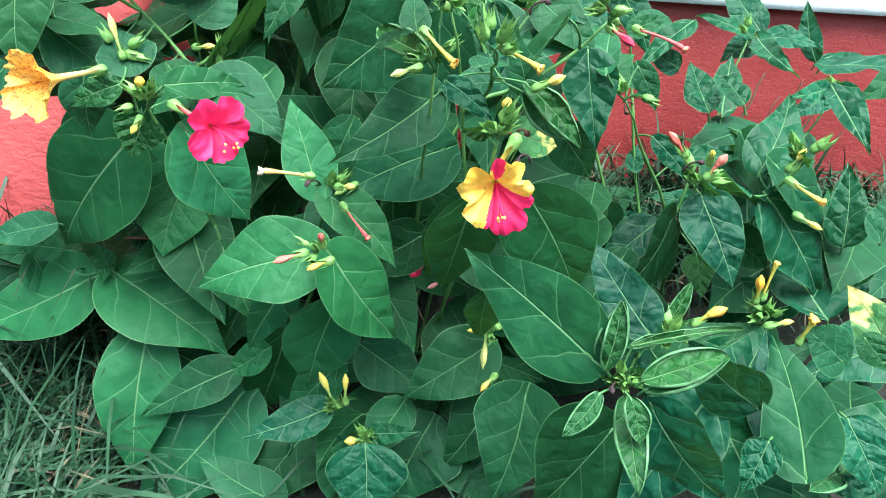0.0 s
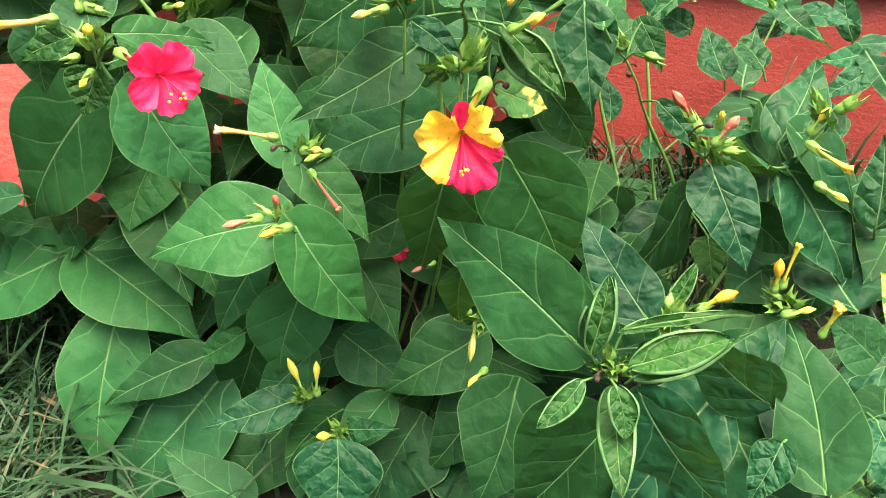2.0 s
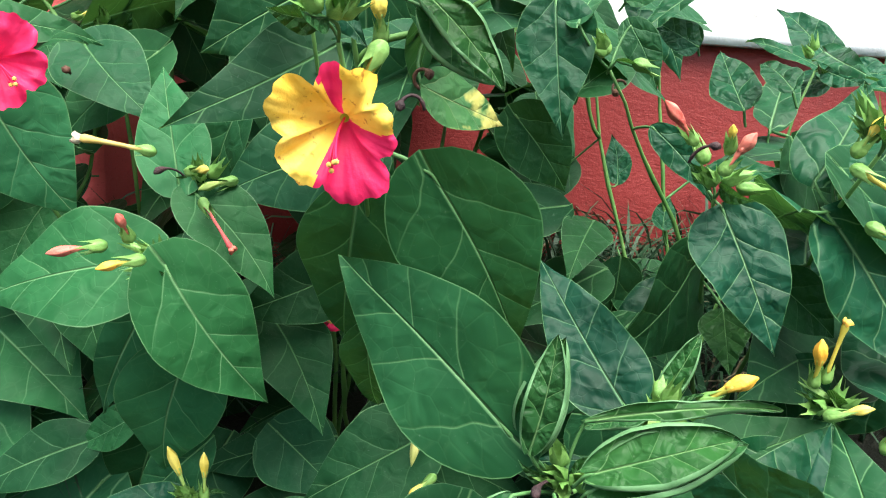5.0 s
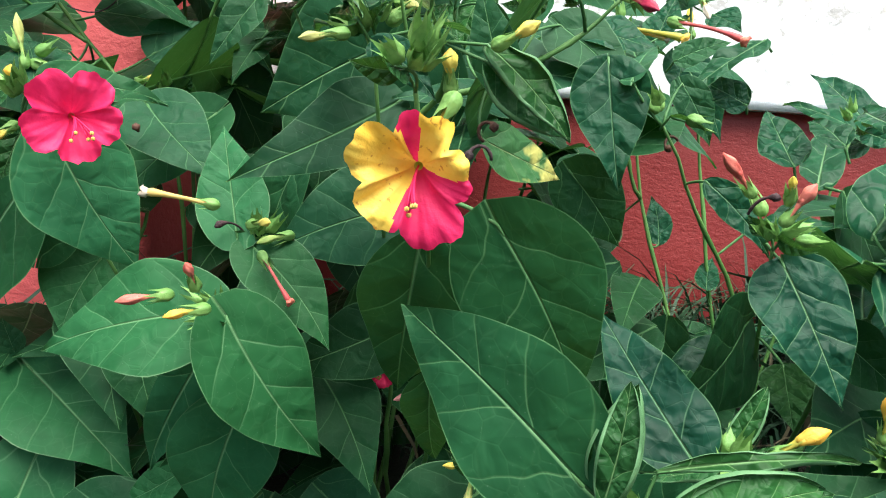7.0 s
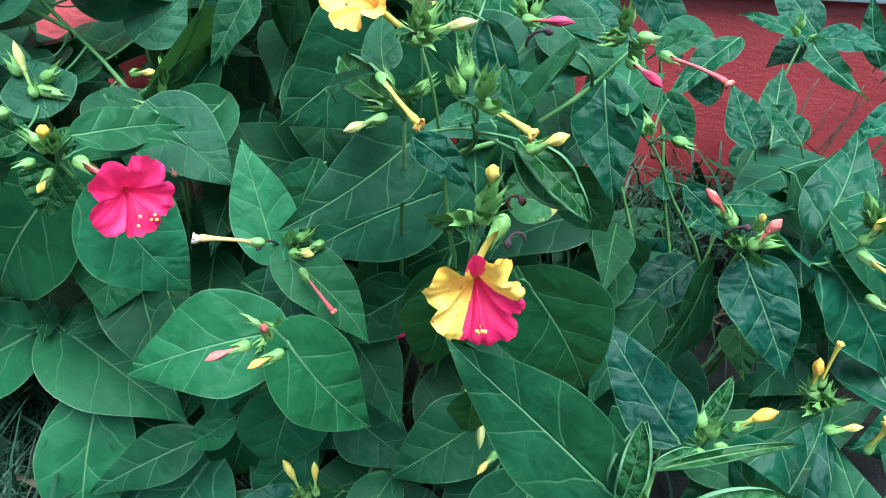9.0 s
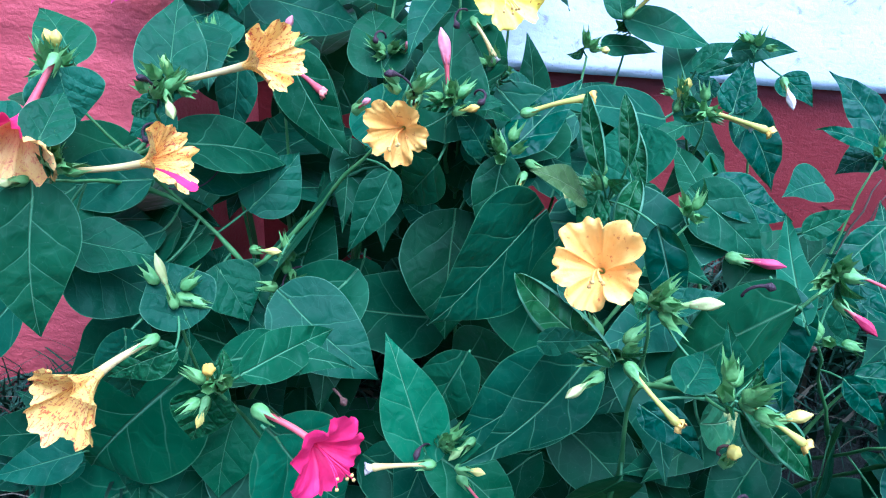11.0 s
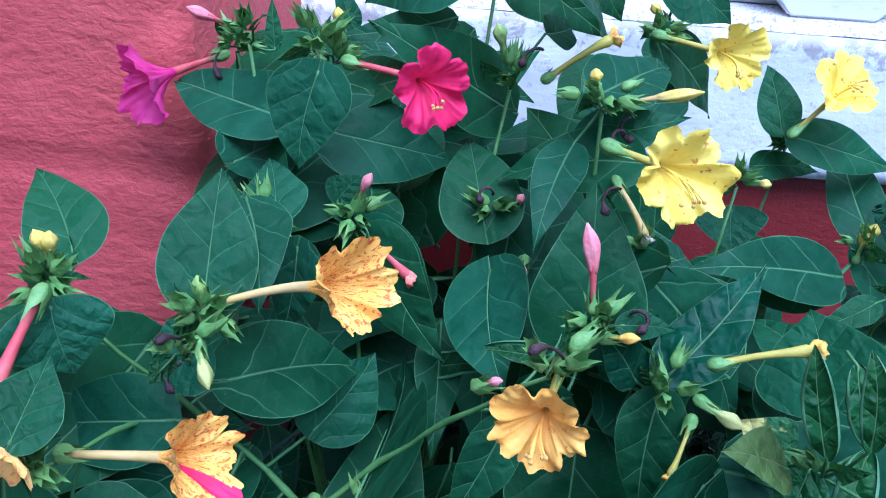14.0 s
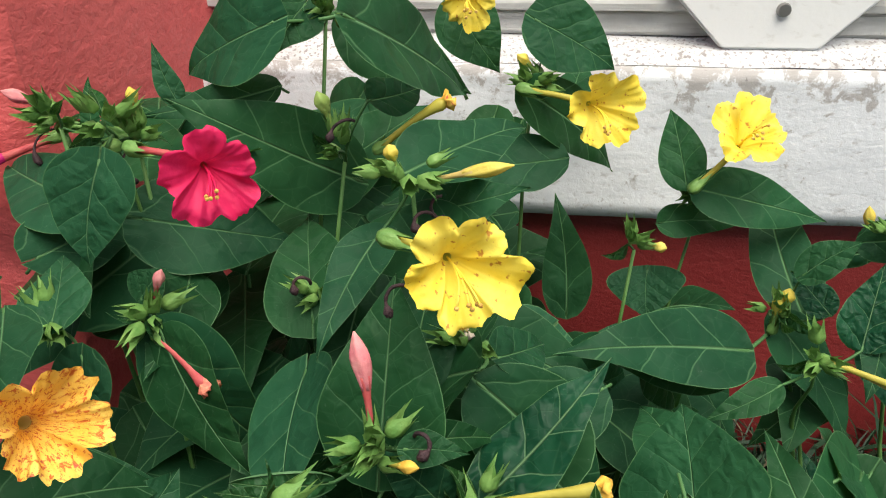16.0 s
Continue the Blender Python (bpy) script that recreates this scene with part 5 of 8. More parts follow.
leaf(PLANTS[0], (-0.03, 0.45, 0.194), (-0.077, 0.43, 0.172), 0.039, (0.25, -0.92, 0.29), "m")
leaf(PLANTS[0], (-0.064, 0.45, 0.167), (-0.027, 0.425, 0.121), 0.041, (0.18, -0.79, 0.58), "m")
leaf(PLANTS[0], (0.003, 0.36, 0.252), (-0.012, 0.4, 0.18), 0.040, (0.08, -0.86, -0.50), "m")
leaf(PLANTS[0], (0.031, 0.345, 0.26), (0.063, 0.365, 0.197), 0.051, (0.16, -0.96, -0.23), "m")
leaf(PLANTS[0], (0.066, 0.312, 0.192), (0, 0.346, 0.23), 0.050, (-0.35, -0.91, 0.22), "m")
leaf(PLANTS[1], (0.132, 0.457, 0.215), (0.098, 0.41, 0.185), 0.053, (0.79, -0.61, 0.05), "m")
leaf(PLANTS[0], (0.088, 0.5, 0.225), (0.078, 0.45, 0.203), 0.027, (0.21, -0.42, 0.89), "m")
leaf(PLANTS[0], (0.049, 0.419, 0.278), (0.073, 0.43, 0.247), 0.031, (0.26, -0.95, -0.14), "m")
leaf(PLANTS[1], (0.159, 0.42, 0.222), (0.185, 0.42, 0.202), 0.027, (0.24, -0.92, 0.31), "s")
leaf(PLANTS[1], (0.141, 0.42, 0.208), (0.143, 0.4, 0.188), 0.021, (-0.17, -0.71, 0.69), "f")
leaf(PLANTS[0], (0.02, 0.37, 0.287), (0.048, 0.395, 0.275), 0.023, (0.71, -0.61, 0.36), "y")
leaf(PLANTS[0], (-0.074, 0.385, 0.169), (-0.093, 0.4, 0.102), 0.048, (0.18, -0.95, -0.27), "p")
leaf(PLANTS[2], (-0.1, 0.4, 0.185), (-0.14, 0.42, 0.113), 0.027, (-0.08, -0.97, -0.22), "p")
leaf(PLANTS[2], (-0.079, 0.367, 0.213), (-0.144, 0.352, 0.193), 0.050, (0.02, -0.84, 0.54), "p")
leaf(PLANTS[0], (-0.07, 0.36, 0.214), (-0.035, 0.379, 0.156), 0.047, (0.73, -0.65, 0.23), "p")
leaf(PLANTS[2], (-0.259, 0.475, 0.39), (-0.286, 0.505, 0.406), 0.028, (0.13, -0.39, 0.91), "s")
leaf(PLANTS[2], (-0.247, 0.44, 0.391), (-0.241, 0.436, 0.371), 0.034, (0.55, -0.76, 0.33), "s")
leaf(PLANTS[2], (-0.21, 0.46, 0.385), (-0.212, 0.49, 0.419), 0.033, (0.23, -0.72, 0.66), "s")
leaf(PLANTS[2], (-0.205, 0.555, 0.414), (-0.274, 0.6, 0.415), 0.038, (-0.33, -0.52, 0.79), "s")
leaf(PLANTS[2], (-0.191, 0.54, 0.439), (-0.197, 0.53, 0.403), 0.033, (0.09, -0.96, 0.25), "s")
leaf(PLANTS[2], (-0.191, 0.56, 0.409), (-0.137, 0.58, 0.393), 0.043, (0.44, -0.67, 0.60), "s")
leaf(PLANTS[2], (-0.115, 0.6, 0.412), (-0.174, 0.561, 0.456), 0.042, (0.68, -0.66, 0.33), "s")
leaf(PLANTS[2], (-0.169, 0.52, 0.386), (-0.135, 0.5, 0.341), 0.034, (-0.21, -0.94, 0.26), "s")
leaf(PLANTS[2], (-0.202, 0.455, 0.359), (-0.164, 0.5, 0.336), 0.038, (0.66, -0.17, 0.73), "s")
leaf(PLANTS[2], (-0.207, 0.45, 0.375), (-0.224, 0.445, 0.365), 0.028, (-0.15, -0.76, 0.63), "s")
leaf(PLANTS[2], (-0.193, 0.51, 0.38), (-0.199, 0.505, 0.343), 0.022, (0.05, -0.99, 0.13), "s")
leaf(PLANTS[2], (-0.123, 0.544, 0.377), (-0.134, 0.583, 0.405), 0.038, (-0.06, -0.60, 0.80), "s")
leaf(PLANTS[2], (-0.12, 0.523, 0.371), (-0.113, 0.47, 0.353), 0.038, (-0.49, -0.34, 0.80), "s")
leaf(PLANTS[2], (-0.093, 0.539, 0.42), (-0.107, 0.495, 0.395), 0.020, (-0.01, -0.48, 0.88), "s")
leaf(PLANTS[0], (-0.087, 0.485, 0.365), (-0.086, 0.515, 0.415), 0.041, (-0.11, -0.85, 0.51), "s")
leaf(PLANTS[0], (0.047, 0.591, 0.347), (-0.033, 0.56, 0.361), 0.038, (0.34, -0.55, 0.76), "s")
leaf(PLANTS[0], (-0.057, 0.485, 0.353), (-0.018, 0.52, 0.387), 0.030, (-0.21, -0.55, 0.81), "c")
leaf(PLANTS[0], (-0.088, 0.545, 0.436), (-0.048, 0.6, 0.439), 0.031, (0.35, -0.31, 0.89), "s")
leaf(PLANTS[0], (-0.058, 0.479, 0.354), (-0.06, 0.465, 0.306), 0.025, (-0.15, -0.95, 0.28), "s")
leaf(PLANTS[2], (-0.111, 0.46, 0.35), (-0.129, 0.445, 0.314), 0.021, (0.15, -0.94, 0.32), "s")
leaf(PLANTS[2], (-0.163, 0.455, 0.303), (-0.15, 0.525, 0.322), 0.074, (0.88, -0.04, -0.47), "s")
leaf(PLANTS[2], (-0.238, 0.4, 0.377), (-0.236, 0.42, 0.39), 0.021, (0.33, -0.55, 0.77), "s")
leaf(PLANTS[2], (-0.244, 0.425, 0.322), (-0.21, 0.43, 0.314), 0.030, (0.28, -0.45, 0.85), "s")
leaf(PLANTS[0], (-0.021, 0.454, 0.346), (-0.049, 0.44, 0.363), 0.022, (0.61, -0.37, 0.70), "o")
leaf(PLANTS[0], (0.025, 0.645, 0.398), (0.018, 0.672, 0.428), 0.023, (-0.29, -0.75, 0.60), "s")
leaf(PLANTS[0], (0.028, 0.645, 0.398), (0.092, 0.651, 0.382), 0.030, (0.22, -0.78, 0.58), "s")
leaf(PLANTS[0], (0.015, 0.65, 0.378), (0.057, 0.66, 0.375), 0.019, (0.21, -0.68, 0.70), "s")
leaf(PLANTS[0], (0.014, 0.657, 0.349), (0.014, 0.64, 0.331), 0.039, (-0.26, -0.72, 0.65), "s")
leaf(PLANTS[0], (-0.019, 0.44, 0.363), (-0.028, 0.45, 0.396), 0.012, (-0.22, -0.95, 0.22), "k")
leaf(PLANTS[0], (-0.008, 0.44, 0.368), (-0.012, 0.45, 0.396), 0.011, (-0.33, -0.90, 0.27), "k")
leaf(PLANTS[2], (-0.104, 0.45, 0.383), (-0.122, 0.45, 0.384), 0.006, (0.03, -0.63, 0.78), "f")
leaf(PLANTS[0], (-0.077, 0.475, 0.381), (-0.059, 0.475, 0.381), 0.011, (-0.03, -0.64, 0.76), "s")
leaf(PLANTS[2], (-0.139, 0.579, 0.479), (-0.185, 0.6, 0.455), 0.040, (-0.54, -0.76, 0.36), "s")
leaf(PLANTS[0], (-0.106, 0.55, 0.486), (-0.072, 0.63, 0.441), 0.039, (0.91, -0.18, 0.37), "s")
leaf(PLANTS[2], (-0.144, 0.592, 0.453), (-0.194, 0.575, 0.445), 0.018, (0.18, -0.79, 0.59), "s")
leaf(PLANTS[0], (-0.047, 0.647, 0.471), (-0.011, 0.65, 0.45), 0.036, (0.30, -0.87, 0.38), "s")
leaf(PLANTS[0], (-0.052, 0.63, 0.445), (-0.005, 0.667, 0.397), 0.032, (0.73, -0.66, 0.21), "s")
leaf(PLANTS[0], (0.079, 0.619, 0.346), (0.071, 0.69, 0.392), 0.031, (-0.29, -0.55, 0.78), "s")
leaf(PLANTS[0], (0.011, 0.5, 0.338), (0.008, 0.53, 0.363), 0.052, (-0.58, -0.54, 0.61), "s")
leaf(PLANTS[0], (0.051, 0.56, 0.352), (0.022, 0.55, 0.341), 0.014, (-0.13, -0.55, 0.83), "s")
leaf(PLANTS[0], (-0.024, 0.66, 0.319), (-0.033, 0.68, 0.38), 0.027, (-0.00, -0.95, 0.31), "s")
leaf(PLANTS[2], (-0.183, 0.535, 0.389), (-0.174, 0.54, 0.399), 0.017, (0.01, -0.89, 0.46), "s")
leaf(PLANTS[2], (-0.187, 0.595, 0.444), (-0.197, 0.6, 0.468), 0.011, (0.44, -0.82, 0.36), "s")
leaf(PLANTS[0], (0.066, 0.6, 0.379), (0.086, 0.6, 0.395), 0.017, (-0.47, -0.67, 0.58), "s")
leaf(PLANTS[2], (-0.247, 0.43, 0.312), (-0.213, 0.44, 0.281), 0.048, (0.63, -0.60, 0.49), "s")
leaf(PLANTS[2], (-0.192, 0.405, 0.298), (-0.209, 0.42, 0.318), 0.034, (0.27, -0.65, 0.72), "s")
leaf(PLANTS[2], (-0.179, 0.4, 0.28), (-0.118, 0.385, 0.293), 0.025, (-0.31, -0.58, 0.76), "s")
leaf(PLANTS[2], (-0.155, 0.436, 0.292), (-0.11, 0.42, 0.262), 0.044, (0.22, -0.69, 0.69), "s")
leaf(PLANTS[0], (0.023, 0.345, 0.316), (0.052, 0.34, 0.288), 0.016, (0.25, -0.87, 0.42), "k")
leaf(PLANTS[0], (0.028, 0.36, 0.303), (0.016, 0.36, 0.34), 0.018, (-0.02, -1.00, -0.01), "s")
leaf(PLANTS[1], (0.242, 0.68, 0.318), (0.205, 0.715, 0.36), 0.035, (-0.18, -0.83, 0.53), "c")
leaf(PLANTS[1], (0.237, 0.665, 0.312), (0.177, 0.652, 0.331), 0.026, (0.35, -0.65, 0.68), "c")
leaf(PLANTS[1], (0.239, 0.67, 0.315), (0.284, 0.65, 0.311), 0.028, (-0.23, -0.67, 0.70), "c")
leaf(PLANTS[1], (0.285, 0.66, 0.3), (0.271, 0.67, 0.349), 0.022, (-0.28, -0.95, 0.12), "c")
leaf(PLANTS[1], (0.235, 0.67, 0.311), (0.208, 0.67, 0.292), 0.033, (-0.46, -0.62, 0.64), "c")
leaf(PLANTS[1], (0.098, 0.6, 0.354), (0.133, 0.6, 0.3), 0.036, (0.22, -0.97, 0.14), "c")
leaf(PLANTS[2], (-0.21, 0.43, 0.214), (-0.205, 0.44, 0.27), 0.042, (0.26, -0.95, 0.15), "s")
leaf(PLANTS[2], (-0.194, 0.46, 0.292), (-0.178, 0.45, 0.27), 0.034, (0.39, -0.70, 0.59), "s")
leaf(PLANTS[0], (-0.079, 0.5, 0.308), (-0.08, 0.47, 0.253), 0.058, (0.03, -0.88, 0.48), "m")
leaf(PLANTS[0], (-0.043, 0.46, 0.33), (-0.088, 0.42, 0.292), 0.072, (0.64, -0.76, 0.04), "m")
leaf(PLANTS[2], (-0.248, 0.405, 0.35), (-0.247, 0.39, 0.294), 0.039, (0.49, -0.84, 0.23), "s")
leaf(PLANTS[2], (-0.274, 0.42, 0.293), (-0.317, 0.42, 0.244), 0.032, (-0.33, -0.90, 0.29), "s")
leaf(PLANTS[2], (-0.313, 0.43, 0.323), (-0.303, 0.44, 0.271), 0.035, (0.84, -0.53, 0.05), "s")
leaf(PLANTS[0], (0.072, 0.305, 0.191), (0.076, 0.312, 0.224), 0.014, (-0.06, -0.97, 0.21), "k")
leaf(PLANTS[1], (0.087, 0.29, 0.195), (0.125, 0.3, 0.207), 0.020, (-0.05, -0.70, 0.71), "k")
leaf(PLANTS[0], (0.069, 0.295, 0.183), (0.052, 0.28, 0.168), 0.013, (-0.01, -0.71, 0.70), "k")
leaf(PLANTS[0], (0.081, 0.285, 0.188), (0.086, 0.275, 0.171), 0.015, (0.06, -0.85, 0.52), "k")
leaf(PLANTS[1], (0.087, 0.32, 0.196), (0.145, 0.335, 0.203), 0.007, (0.10, -0.69, 0.72), "k")
leaf(PLANTS[1], (0.111, 0.355, 0.19), (0.123, 0.363, 0.214), 0.011, (-0.24, -0.88, 0.42), "k")
leaf(PLANTS[2], (-0.103, 0.43, 0.044), (-0.133, 0.4, 0.001), 0.063, (-0.04, -0.81, 0.59), "s")
leaf(PLANTS[0], (-0.015, 0.44, 0.055), (-0.039, 0.41, 0.003), 0.071, (-0.02, -0.86, 0.50), "m")
leaf(PLANTS[0], (0.018, 0.44, 0.039), (0.048, 0.4, 0.016), 0.066, (-0.19, -0.59, 0.78), "m")
leaf(PLANTS[2], (-0.269, 0.44, 0.188), (-0.315, 0.43, 0.176), 0.025, (0.01, -0.79, 0.62), "s")
leaf(PLANTS[0], (-0.064, 0.46, 0.1), (-0.017, 0.44, 0.079), 0.046, (-0.05, -0.77, 0.63), "m")
leaf(PLANTS[1], (0.154, 0.3, 0.161), (0.142, 0.29, 0.136), 0.022, (-0.47, -0.73, 0.50), "c")
leaf(PLANTS[1], (0.193, 0.31, 0.171), (0.208, 0.29, 0.142), 0.033, (-0.13, -0.85, 0.51), "c")
leaf(PLANTS[1], (0.211, 0.36, 0.175), (0.185, 0.36, 0.194), 0.031, (0.30, -0.85, 0.42), "s")
leaf(PLANTS[2], (-0.208, 0.5, 0.403), (-0.193, 0.46, 0.383), 0.026, (0.02, -0.44, 0.90), "s")
leaf(PLANTS[0], (0.002, 0.455, 0.355), (-0.004, 0.44, 0.328), 0.015, (-0.24, -0.83, 0.51), "k")
leaf(PLANTS[0], (0.007, 0.43, 0.344), (0.023, 0.42, 0.284), 0.021, (-0.05, -0.99, 0.15), "d")
leaf(PLANTS[0], (0.036, 0.47, 0.344), (0.073, 0.46, 0.314), 0.034, (0.15, -0.87, 0.47), "s")
leaf(PLANTS[0], (0.045, 0.48, 0.346), (0.085, 0.47, 0.334), 0.031, (0.05, -0.68, 0.73), "c")
leaf(PLANTS[0], (-0.002, 0.47, 0.377), (0.007, 0.46, 0.35), 0.013, (-0.06, -0.94, 0.32), "k")
leaf(PLANTS[1], (0.086, 0.58, 0.357), (0.096, 0.6, 0.386), 0.027, (-0.30, -0.74, 0.60), "c")
leaf(PLANTS[1], (0.119, 0.6, 0.376), (0.133, 0.58, 0.364), 0.025, (-0.30, -0.63, 0.72), "c")
leaf(PLANTS[0], (-0.049, 0.36, 0.327), (-0.03, 0.35, 0.336), 0.012, (-0.56, -0.41, 0.73), "s")
leaf(PLANTS[0], (0.006, 0.4, 0.321), (0.032, 0.4, 0.33), 0.013, (-0.27, -0.59, 0.76), "s")
leaf(PLANTS[1], (0.104, 0.62, 0.231), (0.097, 0.64, 0.262), 0.021, (-0.01, -0.84, 0.54), "c")
leaf(PLANTS[1], (0.135, 0.6, 0.207), (0.139, 0.62, 0.227), 0.018, (-0.08, -0.71, 0.70), "c")
leaf(PLANTS[1], (0.103, 0.42, 0.278), (0.131, 0.42, 0.25), 0.016, (0.19, -0.96, 0.19), "d")
leaf(PLANTS[1], (0.121, 0.46, 0.312), (0.099, 0.46, 0.322), 0.019, (0.11, -0.96, 0.26), "d")
leaf(PLANTS[1], (0.157, 0.44, 0.297), (0.149, 0.47, 0.308), 0.018, (-0.33, -0.39, 0.86), "c")
leaf(PLANTS[0], (0.046, 0.4, 0.111), (0.029, 0.37, 0.05), 0.063, (-0.12, -0.88, 0.46), "m")
leaf(PLANTS[0], (0.08, 0.6, 0.361), (0.068, 0.62, 0.371), 0.018, (-0.23, -0.55, 0.80), "c")
leaf(PLANTS[1], (0.125, 0.46, 0.34), (0.091, 0.44, 0.311), 0.020, (-0.32, -0.57, 0.76), "c")
leaf(PLANTS[1], (0.129, 0.45, 0.26), (0.167, 0.44, 0.264), 0.019, (-0.22, -0.53, 0.82), "c")
leaf(PLANTS[2], (-0.235, 0.455, 0.265), (-0.28, 0.45, 0.196), 0.042, (-0.26, -0.94, 0.24), "s")
leaf(PLANTS[2], (-0.18, 0.47, 0.289), (-0.18, 0.45, 0.252), 0.034, (0.25, -0.85, 0.46), "m")
leaf(PLANTS[2], (-0.292, 0.44, 0.339), (-0.328, 0.44, 0.291), 0.036, (-0.12, -0.99, 0.09), "s")
leaf(PLANTS[2], (-0.21, 0.48, 0.268), (-0.199, 0.49, 0.292), 0.031, (0.03, -0.93, 0.38), "s")
leaf(PLANTS[2], (-0.192, 0.389, 0.293), (-0.221, 0.387, 0.279), 0.018, (-0.04, -0.97, 0.25), "f")
leaf(PLANTS[2], (-0.177, 0.382, 0.279), (-0.185, 0.378, 0.255), 0.029, (0.25, -0.96, 0.10), "f")
leaf(PLANTS[2], (-0.105, 0.512, 0.345), (-0.107, 0.536, 0.296), 0.031, (0.22, -0.87, -0.45), "m")
leaf(PLANTS[0], (-0.024, 0.355, 0.324), (-0.055, 0.406, 0.33), 0.019, (-0.53, -0.42, 0.73), "k")
leaf(PLANTS[0], (-0.014, 0.342, 0.315), (0.01, 0.336, 0.297), 0.016, (0.05, -0.92, 0.40), "d")
leaf(PLANTS[0], (0.023, 0.347, 0.311), (0.05, 0.35, 0.29), 0.019, (0.28, -0.94, 0.19), "k")
leaf(PLANTS[0], (-0.002, 0.381, 0.246), (-0.024, 0.448, 0.163), 0.039, (0.10, -0.76, -0.64), "m")
leaf(PLANTS[2], (-0.076, 0.388, 0.099), (-0.127, 0.365, 0.087), 0.030, (0.16, -0.69, 0.70), "c")
leaf(PLANTS[0], (-0.053, 0.393, 0.077), (-0.019, 0.39, 0.084), 0.018, (-0.19, -0.70, 0.68), "c")
leaf(PLANTS[0], (-0.062, 0.392, 0.069), (-0.089, 0.409, 0.039), 0.019, (-0.72, -0.64, 0.28), "c")
leaf(PLANTS[0], (0.072, 0.312, 0.187), (0.078, 0.313, 0.223), 0.018, (-0.30, -0.95, 0.07), "k")
leaf(PLANTS[1], (0.088, 0.289, 0.191), (0.127, 0.3, 0.206), 0.021, (-0.08, -0.70, 0.71), "k")
leaf(PLANTS[1], (0.084, 0.303, 0.177), (0.085, 0.258, 0.157), 0.019, (-0.20, -0.39, 0.90), "k")
leaf(PLANTS[1], (0.178, 0.311, 0.141), (0.173, 0.375, 0.185), 0.043, (-0.34, -0.55, 0.76), "d")
leaf(PLANTS[2], (-0.265, 0.462, 0.374), (-0.248, 0.425, 0.374), 0.030, (0.10, 0.04, 0.99), "s")
leaf(PLANTS[2], (-0.211, 0.455, 0.385), (-0.221, 0.518, 0.406), 0.029, (0.18, -0.28, 0.94), "s")
leaf(PLANTS[2], (-0.209, 0.479, 0.341), (-0.165, 0.5, 0.335), 0.039, (0.39, -0.60, 0.70), "s")
leaf(PLANTS[2], (-0.196, 0.593, 0.397), (-0.142, 0.575, 0.395), 0.041, (-0.24, -0.79, 0.57), "s")
leaf(PLANTS[2], (-0.201, 0.51, 0.392), (-0.21, 0.536, 0.405), 0.025, (0.05, -0.43, 0.90), "s")
leaf(PLANTS[2], (-0.171, 0.522, 0.388), (-0.137, 0.539, 0.317), 0.033, (0.49, -0.87, 0.03), "m")
leaf(PLANTS[0], (-0.083, 0.494, 0.363), (-0.078, 0.549, 0.401), 0.033, (-0.13, -0.55, 0.82), "m")
leaf(PLANTS[0], (0.047, 0.595, 0.344), (-0.025, 0.586, 0.349), 0.040, (0.15, -0.77, 0.62), "m")
leaf(PLANTS[0], (-0.012, 0.472, 0.335), (-0.03, 0.477, 0.346), 0.023, (0.09, -0.86, 0.51), "y")
leaf(PLANTS[2], (-0.126, 0.623, 0.477), (-0.072, 0.633, 0.442), 0.036, (0.36, -0.89, 0.30), "s")
leaf(PLANTS[0], (-0.084, 0.67, 0.474), (-0.062, 0.662, 0.445), 0.032, (0.13, -0.93, 0.34), "s")
leaf(PLANTS[1], (0.106, 0.628, 0.379), (0.073, 0.642, 0.359), 0.013, (-0.57, -0.68, 0.45), "c")
leaf(PLANTS[2], (-0.091, 0.478, 0.347), (-0.107, 0.505, 0.315), 0.028, (-0.66, -0.70, -0.27), "s")
leaf(PLANTS[2], (-0.138, 0.527, 0.342), (-0.136, 0.482, 0.308), 0.021, (0.25, -0.57, 0.78), "s")
leaf(PLANTS[2], (-0.147, 0.429, 0.097), (-0.213, 0.409, 0.062), 0.034, (-0.05, -0.83, 0.55), "s")
leaf(PLANTS[1], (0.237, 0.359, 0.179), (0.219, 0.392, 0.208), 0.029, (-0.40, -0.72, 0.57), "y")
leaf(PLANTS[0], (-0.057, 0.396, 0.065), (-0.057, 0.381, 0.01), 0.054, (0.10, -0.96, 0.26), "s")
leaf(PLANTS[0], (0.014, 0.342, 0.208), (0.013, 0.367, 0.167), 0.021, (-0.07, -0.85, -0.52), "m")
leaf(PLANTS[2], (-0.18, 0.479, 0.321), (-0.161, 0.502, 0.342), 0.034, (0.42, -0.77, 0.47), "s")
leaf(PLANTS[1], (0.106, 0.339, 0.192), (0.086, 0.327, 0.191), 0.008, (0.32, -0.58, 0.75), "k")
leaf(PLANTS[1], (0.197, 0.311, 0.137), (0.172, 0.286, 0.145), 0.019, (0.40, -0.13, 0.91), "k")
leaf(PLANTS[1], (0.2, 0.312, 0.138), (0.232, 0.336, 0.145), 0.024, (0.10, -0.37, 0.93), "k")
leaf(PLANTS[1], (0.199, 0.309, 0.136), (0.221, 0.307, 0.125), 0.018, (0.21, -0.82, 0.52), "d")
leaf(PLANTS[1], (0.226, 0.384, 0.24), (0.233, 0.396, 0.266), 0.022, (-0.41, -0.77, 0.48), "s")
leaf(PLANTS[1], (0.223, 0.367, 0.187), (0.235, 0.357, 0.172), 0.019, (-0.24, -0.89, 0.40), "m")
leaf(PLANTS[1], (0.219, 0.473, 0.307), (0.216, 0.401, 0.282), 0.017, (-0.48, -0.27, 0.83), "c")
leaf(PLANTS[1], (0.22, 0.475, 0.305), (0.186, 0.453, 0.3), 0.015, (0.33, -0.68, 0.65), "c")
